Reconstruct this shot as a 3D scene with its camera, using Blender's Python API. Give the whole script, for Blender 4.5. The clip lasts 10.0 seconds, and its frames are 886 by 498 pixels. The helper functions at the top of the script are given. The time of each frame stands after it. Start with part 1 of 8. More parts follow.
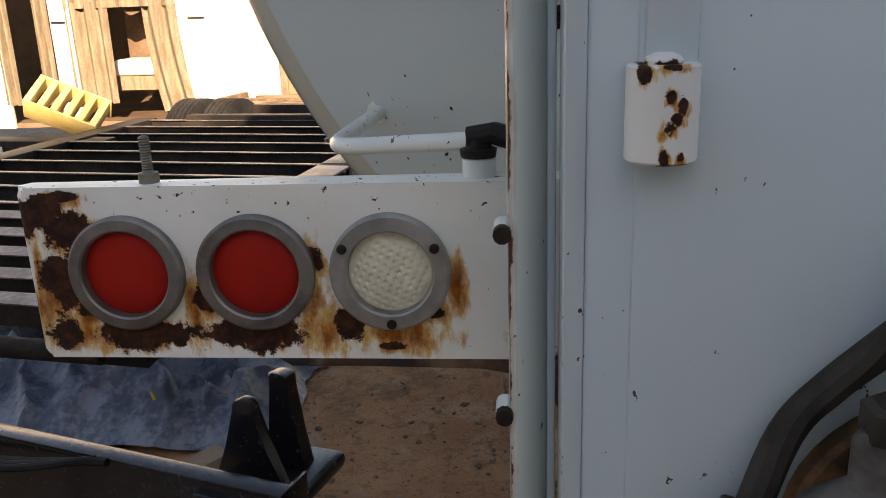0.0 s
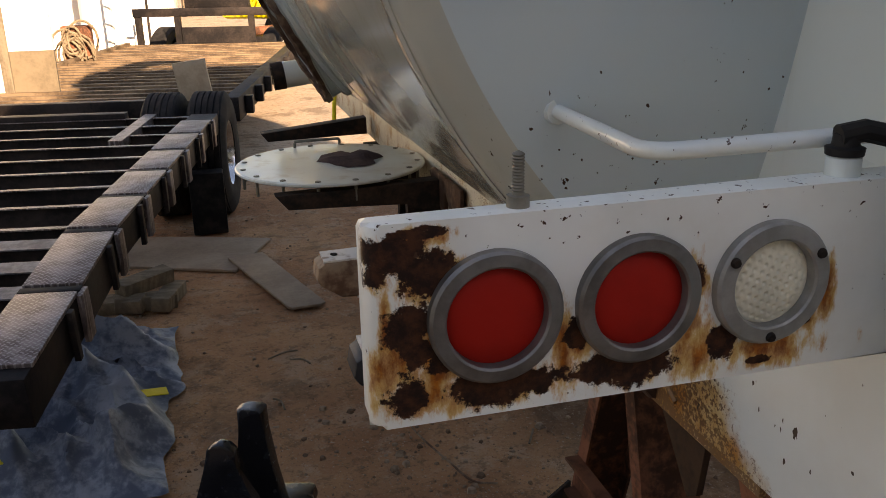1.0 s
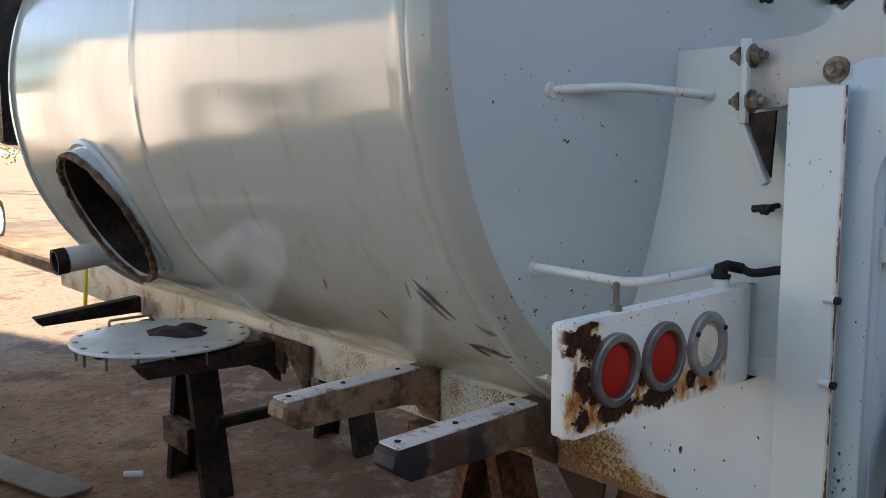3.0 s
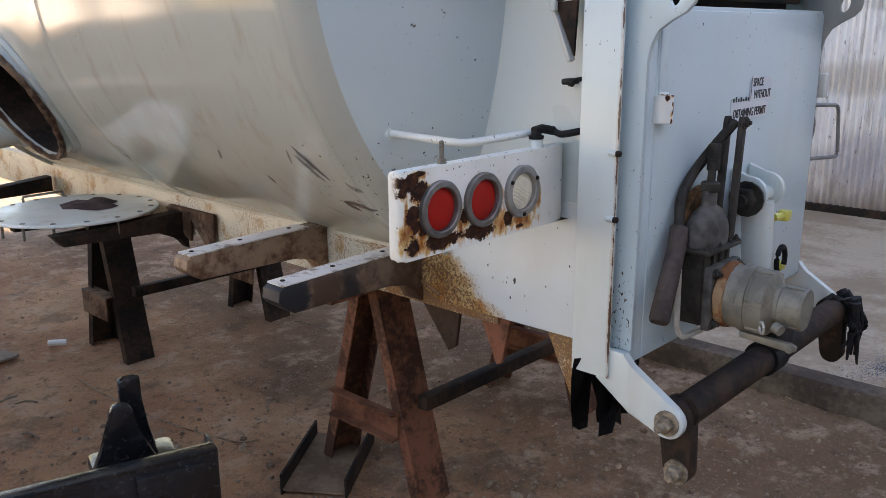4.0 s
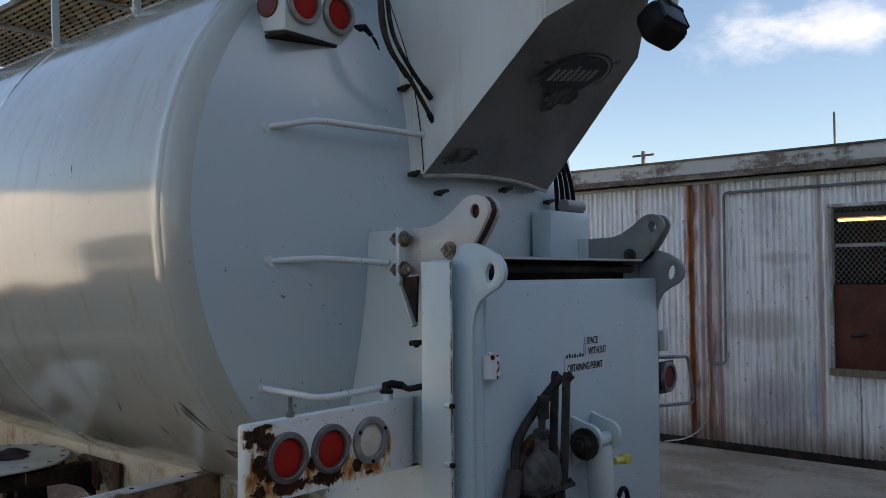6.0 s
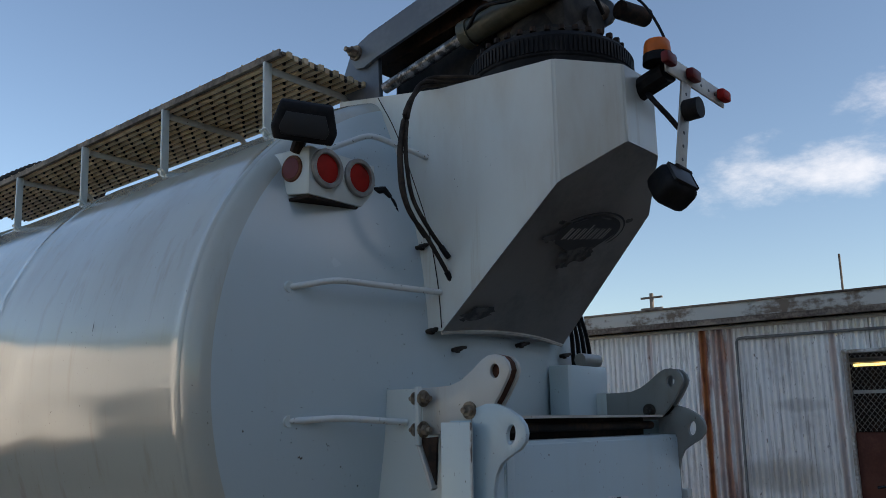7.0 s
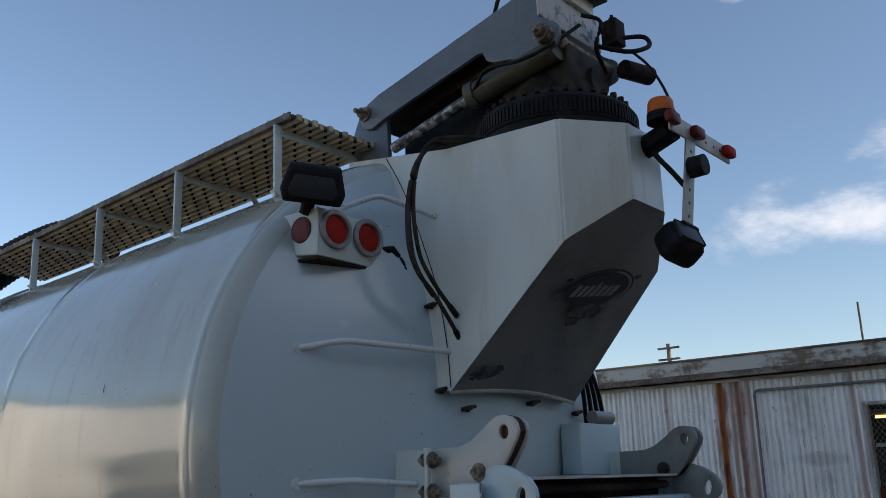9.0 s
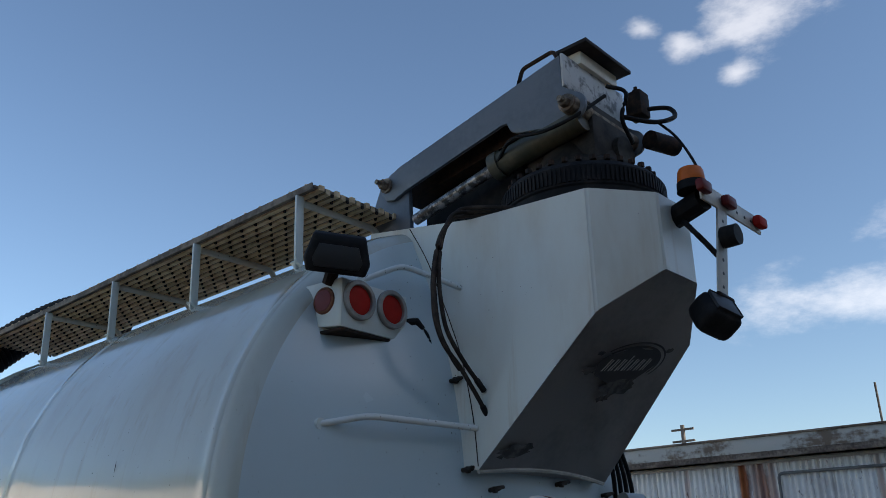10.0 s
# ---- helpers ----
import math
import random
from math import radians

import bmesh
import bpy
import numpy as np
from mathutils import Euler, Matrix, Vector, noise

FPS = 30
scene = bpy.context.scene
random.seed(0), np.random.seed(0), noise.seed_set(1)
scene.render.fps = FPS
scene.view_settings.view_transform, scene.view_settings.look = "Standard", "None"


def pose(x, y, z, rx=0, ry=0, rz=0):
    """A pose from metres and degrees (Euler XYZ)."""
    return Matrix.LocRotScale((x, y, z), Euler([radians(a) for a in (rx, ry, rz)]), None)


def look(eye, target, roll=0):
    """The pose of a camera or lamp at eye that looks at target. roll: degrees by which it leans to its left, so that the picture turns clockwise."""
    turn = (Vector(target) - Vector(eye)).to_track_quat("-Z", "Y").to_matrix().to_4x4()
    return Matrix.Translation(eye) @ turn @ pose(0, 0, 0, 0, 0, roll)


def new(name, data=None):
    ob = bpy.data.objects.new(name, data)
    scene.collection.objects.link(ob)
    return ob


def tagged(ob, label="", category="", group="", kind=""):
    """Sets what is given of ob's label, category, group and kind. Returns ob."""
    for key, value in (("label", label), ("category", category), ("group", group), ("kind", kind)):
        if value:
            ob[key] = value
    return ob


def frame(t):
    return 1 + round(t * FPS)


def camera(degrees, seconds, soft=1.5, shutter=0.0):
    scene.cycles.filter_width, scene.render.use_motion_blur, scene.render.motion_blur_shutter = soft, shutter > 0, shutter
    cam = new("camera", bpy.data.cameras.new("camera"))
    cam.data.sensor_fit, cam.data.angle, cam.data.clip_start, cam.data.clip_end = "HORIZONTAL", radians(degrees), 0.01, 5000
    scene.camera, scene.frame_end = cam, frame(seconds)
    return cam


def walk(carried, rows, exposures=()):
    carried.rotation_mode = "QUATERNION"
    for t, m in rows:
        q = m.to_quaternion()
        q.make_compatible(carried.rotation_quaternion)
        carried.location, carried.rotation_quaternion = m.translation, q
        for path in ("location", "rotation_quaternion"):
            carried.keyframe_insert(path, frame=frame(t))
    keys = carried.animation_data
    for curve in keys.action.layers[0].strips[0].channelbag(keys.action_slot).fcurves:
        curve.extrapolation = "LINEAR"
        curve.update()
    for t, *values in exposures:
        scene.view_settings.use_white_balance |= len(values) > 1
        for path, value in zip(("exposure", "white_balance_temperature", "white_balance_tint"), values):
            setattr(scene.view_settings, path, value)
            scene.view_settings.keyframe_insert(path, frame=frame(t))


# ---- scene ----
cam = camera(56.0, 10.0, soft=0.7)
PATH = [
    (0, (-0.597, 0.01, 1.681), (-0.786, 1.913, 1.094), -2.1),
    (0.2, (-0.740, 0.026, 1.687), (-0.723, 1.941, 1.110), -1.8),
    (0.5, (-0.944, 0.071, 1.694), (-0.747, 1.961, 1.068), -1.6),
    (0.8, (-1.133, 0.147, 1.696), (-0.772, 2.017, 1.087), -1.3),
    (1, (-1.265, 0.173, 1.7), (-0.768, 2.005, 1.071), -1.0),
    (1.3, (-1.481, 0.174, 1.720), (-0.766, 1.934, 1.096), -0.8),
    (1.5, (-1.614, 0.175, 1.736), (-0.763, 1.876, 1.117), -0.7),
    (1.8, (-1.768, 0.231, 1.749), (-0.752, 1.857, 1.182), -0.5),
    (2, (-1.856, 0.26, 1.751), (-0.73, 1.857, 1.324), -0.4),
    (2.2, (-1.944, 0.251, 1.748), (-0.752, 1.82, 1.399), -0.5),
    (3.3, (-2.23, -0.158, 1.777), (-0.886, 1.306, 1.546), -0.7),
    (3.5, (-2.245, -0.252, 1.769), (-0.909, 1.19, 1.399), -0.9),
    (3.7, (-2.279, -0.328, 1.773), (-0.945, 1.084, 1.295), -0.7),
    (4, (-2.358, -0.403, 1.78), (-0.947, 0.922, 1.276), -0.3),
    (4.5, (-2.453, -0.474, 1.781), (-1.014, 0.815, 1.263), -0.4),
    (5, (-2.42, -0.613, 1.788), (-0.925, 0.675, 1.459), -0.7),
    (5.5, (-2.366, -0.778, 1.815), (-0.856, 0.526, 1.674), -0.7),
    (6, (-2.382, -0.843, 1.853), (-0.868, 0.463, 1.919), -0.5),
    (6.2, (-2.398, -0.84, 1.864), (-0.894, 0.468, 2.017), -0.5),
    (7.3, (-2.429, -0.836, 1.911), (-0.966, 0.444, 2.38), -0.9),
    (7.5, (-2.434, -0.84, 1.914), (-0.979, 0.437, 2.417), -1.0),
    (8, (-2.435, -0.84, 1.912), (-0.994, 0.446, 2.43), -1.0),
    (8.5, (-2.413, -0.846, 1.907), (-0.978, 0.448, 2.426), -1.1),
    (9, (-2.421, -0.864, 1.923), (-0.991, 0.433, 2.446), -1.1),
    (9.2, (-2.418, -0.861, 1.935), (-1.020, 0.427, 2.557), -1.1),
    (9.5, (-2.409, -0.841, 1.946), (-1.023, 0.414, 2.657), -1.2),
    (10, (-2.405, -0.767, 1.92), (-1.028, 0.502, 2.624), -0.9),
]
walk(cam, [(t, look(eye, target, roll)) for t, eye, target, roll in PATH],
     exposures=[(0.0, 1.77, 9500, 21), (0.5, 1.5, 9700, 19), (1.0, 1.5, 9800, 23), (1.5, 2.0, 9900, 18), (1.8, 2.2, 8800, 18), (2.0, 1.95, 8400, 18), (3.5, 1.72, 7500, 18), (3.7, 2.05, 7800, 20), (4.0, 2.35, 8250, 22), (4.5, 2.5, 8250, 22), (5.0, 2.43, 7700, 19), (5.5, 1.7, 7500, 18), (6.0, 0.95, 7200, 15), (7.5, 0.65, 6900, 12), (9.0, 0.66, 6850, 12), (9.5, 0.66, 6550, 11), (10.0, 0.58, 6400, 10)])

# ---- light: low afternoon sun from behind, the yard in a building's shade ----
SUN_UP, SUN_FROM = 25.0, Vector((0.32, -0.95, 0.0)).normalized()
world = bpy.data.worlds.new("sky")
scene.world = world
world.use_nodes = True


def build_sky():
    nt = world.node_tree
    nt.nodes.clear()
    out = nt.nodes.new("ShaderNodeOutputWorld")
    bg = nt.nodes.new("ShaderNodeBackground")
    sky = nt.nodes.new("ShaderNodeTexSky")
    sky.sky_type, sky.sun_disc = "NISHITA", False
    sky.sun_elevation = radians(SUN_UP)
    sky.sun_rotation = math.atan2(SUN_FROM.x, SUN_FROM.y)
    sky.air_density, sky.dust_density, sky.ozone_density = 1.0, 0.5, 2.2
    co = nt.nodes.new("ShaderNodeTexCoord")
    mp = nt.nodes.new("ShaderNodeMapping")
    mp.inputs["Scale"].default_value = (1.0, 1.0, 2.2)
    mp.inputs["Location"].default_value = (0.9, 0.35, 0.86)
    no = nt.nodes.new("ShaderNodeTexNoise")
    no.inputs["Scale"].default_value, no.inputs["Detail"].default_value, no.inputs["Roughness"].default_value = 9.0, 9.0, 0.62
    nt.links.new(co.outputs["Generated"], mp.inputs["Vector"])
    nt.links.new(mp.outputs["Vector"], no.inputs["Vector"])

    def sums(op, p, q):
        n = nt.nodes.new("ShaderNodeMath")
        n.operation = op
        for i, v in enumerate((p, q)):
            if isinstance(v, (int, float)):
                n.inputs[i].default_value = v
            else:
                nt.links.new(v, n.inputs[i])
        return n.outputs[0]

    # scattered fair weather clouds: direction, half width, how much flatter than wide
    clouds = None
    for way, wide, flat in (((0.92, 0.285, 0.262), 0.135, 2.6), ((0.945, 0.20, 0.325), 0.07, 2.0), ((0.80, 0.25, 0.56), 0.10, 1.8), ((0.77, 0.341, 0.54), 0.03, 1.4), ((0.81, 0.298, 0.504), 0.028, 1.4), ((0.741, 0.368, 0.562), 0.028, 1.6),
                            ((0.80, -0.55, 0.25), 0.3, 2.2), ((-0.5, -0.8, 0.35), 0.35, 2.0), ((-0.9, 0.2, 0.35), 0.25, 2.4), ((0.1, -0.85, 0.6), 0.3, 1.6)):
        off = nt.nodes.new("ShaderNodeVectorMath")
        off.operation = "SUBTRACT"
        off.inputs[1].default_value = way
        nt.links.new(co.outputs["Generated"], off.inputs[0])
        sq = nt.nodes.new("ShaderNodeVectorMath")
        sq.operation = "MULTIPLY"
        sq.inputs[1].default_value = (1, 1, flat)
        nt.links.new(off.outputs["Vector"], sq.inputs[0])
        ln = nt.nodes.new("ShaderNodeVectorMath")
        ln.operation = "LENGTH"
        nt.links.new(sq.outputs["Vector"], ln.inputs[0])
        lobe = sums("MAXIMUM", sums("SUBTRACT", 1.0, sums("DIVIDE", ln.outputs["Value"], wide)), -1.0)
        clouds = lobe if clouds is None else sums("MAXIMUM", clouds, lobe)
    body_of = sums("ADD", clouds, sums("MULTIPLY", sums("SUBTRACT", no.outputs["Fac"], 0.5), 2.6))
    ra = nt.nodes.new("ShaderNodeMapRange")
    ra.inputs["From Min"].default_value, ra.inputs["From Max"].default_value = 0.15, 1.2
    ra.inputs["To Max"].default_value = 0.5
    ra.interpolation_type = "SMOOTHSTEP"
    nt.links.new(body_of, ra.inputs["Value"])
    mix = nt.nodes.new("ShaderNodeMix")
    mix.data_type = "RGBA"
    mix.inputs["B"].default_value = (8.4, 8.1, 8.0, 1)
    nt.links.new(ra.outputs["Result"], mix.inputs["Factor"])
    nt.links.new(sky.outputs["Color"], mix.inputs["A"])
    nt.links.new(mix.outputs["Result"], bg.inputs["Color"])
    bg.inputs["Strength"].default_value = 0.11
    nt.links.new(bg.outputs["Background"], out.inputs["Surface"])


build_sky()
sun = new("sun", bpy.data.lights.new("sun", "SUN"))
sun.data.energy, sun.data.angle, sun.data.color = 5.0, radians(0.55), (1.0, 0.89, 0.74)
sun_way = SUN_FROM * math.cos(radians(SUN_UP)) + Vector((0, 0, math.sin(radians(SUN_UP))))
sun.matrix_world = look(sun_way * 40, (0, 0, 0))


# ---- materials ----
class Mat:
    """A small builder of node materials."""

    def __init__(self, name, rough=0.5, metal=0.0, spec=0.5):
        self.m = bpy.data.materials.new(name)
        self.m.use_nodes = True
        self.nt = self.m.node_tree
        self.b = self.nt.nodes["Principled BSDF"]
        self.b.inputs["Roughness"].default_value = rough
        self.b.inputs["Metallic"].default_value = metal
        self.b.inputs["Specular IOR Level"].default_value = spec
        self.co = self.nt.nodes.new("ShaderNodeTexCoord").outputs["Object"]

    def node(self, kind, **props):
        n = self.nt.nodes.new(kind)
        for k, v in props.items():
            n.inputs[k].default_value = v
        return n

    def link(self, a, b):
        self.nt.links.new(a, b)

    def noise(self, scale, detail=4.0, rough=0.55, stretch=(1, 1, 1), shift=(0, 0, 0)):
        mp = self.node("ShaderNodeMapping", Scale=stretch, Location=shift)
        self.link(self.co, mp.inputs["Vector"])
        n = self.node("ShaderNodeTexNoise", Scale=scale, Detail=detail, Roughness=rough)
        self.link(mp.outputs["Vector"], n.inputs["Vector"])
        return n.outputs["Fac"]

    def ramp(self, fac, lo, hi):
        n = self.node("ShaderNodeMapRange")
        n.inputs["From Min"].default_value, n.inputs["From Max"].default_value = lo, hi
        n.interpolation_type = "SMOOTHSTEP"
        self.link(fac, n.inputs["Value"])
        return n.outputs["Result"]

    def math(self, op, a, b):
        n = self.nt.nodes.new("ShaderNodeMath")
        n.operation = op
        for i, v in enumerate((a, b)):
            if isinstance(v, (int, float)):
                n.inputs[i].default_value = v
            else:
                self.link(v, n.inputs[i])
        return n.outputs[0]

    def mix(self, fac, a, b):
        n = self.nt.nodes.new("ShaderNodeMix")
        n.data_type = "RGBA"
        for key, v in (("A", a), ("B", b)):
            if isinstance(v, tuple):
                n.inputs[key].default_value = (*v, 1)
            else:
                self.link(v, n.inputs[key])
        if isinstance(fac, (int, float)):
            n.inputs["Factor"].default_value = fac
        else:
            self.link(fac, n.inputs["Factor"])
        return n.outputs["Result"]

    def colour(self, c):
        if isinstance(c, tuple):
            self.b.inputs["Base Color"].default_value = (*c, 1)
        else:
            self.link(c, self.b.inputs["Base Color"])
        return self

    def rough(self, fac, lo, hi):
        n = self.node("ShaderNodeMapRange")
        n.inputs["To Min"].default_value, n.inputs["To Max"].default_value = lo, hi
        self.link(fac, n.inputs["Value"])
        self.link(n.outputs["Result"], self.b.inputs["Roughness"])
        return self

    def bump(self, fac, strength=0.3, distance=0.01):
        n = self.node("ShaderNodeBump", Strength=strength, Distance=distance)
        self.link(fac, n.inputs["Height"])
        self.link(n.outputs["Normal"], self.b.inputs["Normal"])
        return self

    def axis(self, k):
        s = self.nt.nodes.new("ShaderNodeSeparateXYZ")
        self.link(self.co, s.inputs[0])
        return s.outputs[k]


def paint_material(name, base, rough=0.3, chips=0.70, dirt=0.25, dirt_colour=(0.42, 0.38, 0.3), wave=0.08, fold=None, wear=None, rims=(), smears=()):
    """Old gloss paint with grime and small chips down to dark rust."""
    m = Mat(name, rough)
    grime = m.ramp(m.noise(2.3, 6, 0.6, (1, 1, 0.35)), 0.42, 0.8)
    c = m.mix(m.math("MULTIPLY", grime, dirt), base, dirt_colour)
    runs = m.ramp(m.noise(7, 6, 0.65, (1.6, 1.6, 0.12), (5, 1, 2)), 0.52, 0.72)
    c = m.mix(m.math("MULTIPLY", runs, dirt * 0.8), c, dirt_colour)
    fine = m.noise(95, 3, 0.55, (1, 1, 0.7))
    area = m.ramp(m.noise(3.1, 3, 0.5, (1, 1, 1), (3, 1, 7)), 0.35, 0.65)
    chip = m.ramp(m.math("ADD", fine, m.math("MULTIPLY", area, 0.07)), chips + 0.02, chips + 0.05)
    if wear:
        # more chips round a knocked place (x, y, z, reach)
        gap = m.nt.nodes.new("ShaderNodeVectorMath")
        gap.operation = "DISTANCE"
        m.link(m.co, gap.inputs[0])
        gap.inputs[1].default_value = wear[:3]
        close = m.ramp(gap.outputs["Value"], wear[3], wear[3] * 0.2)
        hurt = m.ramp(m.math("ADD", m.noise(75, 3, 0.55, (1, 1, 0.8), (2, 2, 2)), m.math("MULTIPLY", close, 0.10)), 0.752, 0.78)
        chip = m.math("MAXIMUM", chip, hurt)
    if fold:
        # a worn line of chips along a fold at x, below z
        near = m.ramp(m.math("ABSOLUTE", m.math("SUBTRACT", m.axis(0), fold[0]), 0), 0.012, 0.0)
        low = m.math("ADD", m.math("MULTIPLY", m.ramp(m.axis(2), fold[1], fold[1] - 0.2), 0.55), 0.45)
        worn = m.ramp(m.math("ADD", m.noise(120, 3, 0.6, (1, 1, 0.6)), m.math("MULTIPLY", m.math("MULTIPLY", near, low), 0.17)), 0.77, 0.80)
        chip = m.math("MAXIMUM", chip, worn)
    for x, y in rims:
        # a thin rusty line where an upright edge at x, y has lost its paint
        dx, dy = m.math("SUBTRACT", m.axis(0), x), m.math("SUBTRACT", m.axis(1), y)
        off = m.math("SQRT", m.math("ADD", m.math("MULTIPLY", dx, dx), m.math("MULTIPLY", dy, dy)), 0)
        rag = m.math("MULTIPLY", m.math("SUBTRACT", m.noise(26, 6, 0.7, (1, 1, 0.5), (x, 3, 1)), 0.48), 0.018)
        c = m.mix(m.math("MULTIPLY", m.ramp(m.math("SUBTRACT", off, m.math("ADD", rag, 0.003)), 0.005, 0.0), 0.35), c, (0.36, 0.19, 0.08))
        c = m.mix(m.ramp(m.math("SUBTRACT", off, rag), 0.0024, 0.0012), c, (0.085, 0.036, 0.016))
    for p, q, wide, dark in smears:
        # a soft dark scrape from p to q
        way = m.nt.nodes.new("ShaderNodeVectorMath")
        way.operation = "SUBTRACT"
        m.link(m.co, way.inputs[0])
        way.inputs[1].default_value = p
        along = m.nt.nodes.new("ShaderNodeVectorMath")
        along.operation = "DOT_PRODUCT"
        m.link(way.outputs["Vector"], along.inputs[0])
        run = q - p
        along.inputs[1].default_value = run / run.length_squared
        t = m.math("MINIMUM", m.math("MAXIMUM", along.outputs["Value"], 0.0), 1.0)
        foot = m.nt.nodes.new("ShaderNodeVectorMath")
        foot.operation = "SCALE"
        foot.inputs[0].default_value = run
        m.link(t, foot.inputs["Scale"])
        gap = m.nt.nodes.new("ShaderNodeVectorMath")
        gap.operation = "DISTANCE"
        m.link(way.outputs["Vector"], gap.inputs[0])
        m.link(foot.outputs["Vector"], gap.inputs[1])
        taper = m.math("MULTIPLY", m.math("MULTIPLY", t, m.math("SUBTRACT", 1.0, t)), 4.0)
        width = m.math("MULTIPLY", m.math("ADD", taper, 0.25), m.math("MULTIPLY", m.math("ADD", m.noise(45, 4, 0.6), 0.35), wide))
        c = m.mix(m.math("MULTIPLY", m.ramp(m.math("DIVIDE", gap.outputs["Value"], width), 1.0, 0.15), dark), c, (0.035, 0.034, 0.032))
    c = m.mix(chip, c, (0.06, 0.03, 0.018))
    m.colour(c)
    m.rough(m.noise(4, 4), rough - 0.05, rough + 0.12)
    m.bump(m.noise(1.6, 2, 0.4), wave, 0.05)
    m.b.inputs["Coat Weight"].default_value, m.b.inputs["Coat Roughness"].default_value = 0.35, 0.12
    return m.m


WHITE = paint_material("white_paint", (0.62, 0.68, 0.655), 0.26, 0.77, 0.35)
CHIPPED = paint_material("chipped_white_paint", (0.68, 0.72, 0.70), 0.3, 0.685, 0.4)
SHELL = paint_material("tank_paint", (0.46, 0.485, 0.435), 0.085, 0.755, 0.6, (0.36, 0.325, 0.245), 0.03, wear=(-0.78, 1.38, 1.36, 0.34), smears=[(Vector(p), Vector(q), w, k) for p, q, w, k in (
    ((-0.915, 1.545, 1.464), (-0.843, 1.467, 1.367), 0.018, 0.85), ((-0.897, 1.56, 1.437), (-0.835, 1.495, 1.358), 0.016, 0.7), ((-0.90, 1.54, 1.442), (-0.87, 1.51, 1.40), 0.05, 0.45),
    ((-0.775, 1.489, 1.291), (-0.748, 1.44, 1.264), 0.020, 0.9), ((-0.776, 1.487, 1.292), (-0.765, 1.356, 1.28), 0.022, 0.9), ((-0.842, 1.40, 1.365), (-0.823, 1.346, 1.342), 0.018, 0.55),
    ((-0.822, 1.817, 1.341), (-0.788, 1.803, 1.304), 0.012, 0.85), ((-0.795, 2.809, 1.312), (-0.751, 2.842, 1.267), 0.014, 0.6), ((-0.878, 1.993, 1.412), (-0.846, 2.032, 1.37), 0.012, 0.6), ((-0.906, 1.584, 1.451), (-0.871, 1.607, 1.401), 0.008, 0.6))])
# white paint with the blue cast of shade put into its base colour
BLUEWHITE = paint_material("shade_tinted_door_paint", (0.50, 0.62, 0.66), 0.3, 0.735, 0.14, fold=(-0.566, 1.30))
POSTPAINT = paint_material("post_paint", (0.66, 0.725, 0.695), 0.26, 0.75, 0.35, rims=((-0.609, 0.66),))


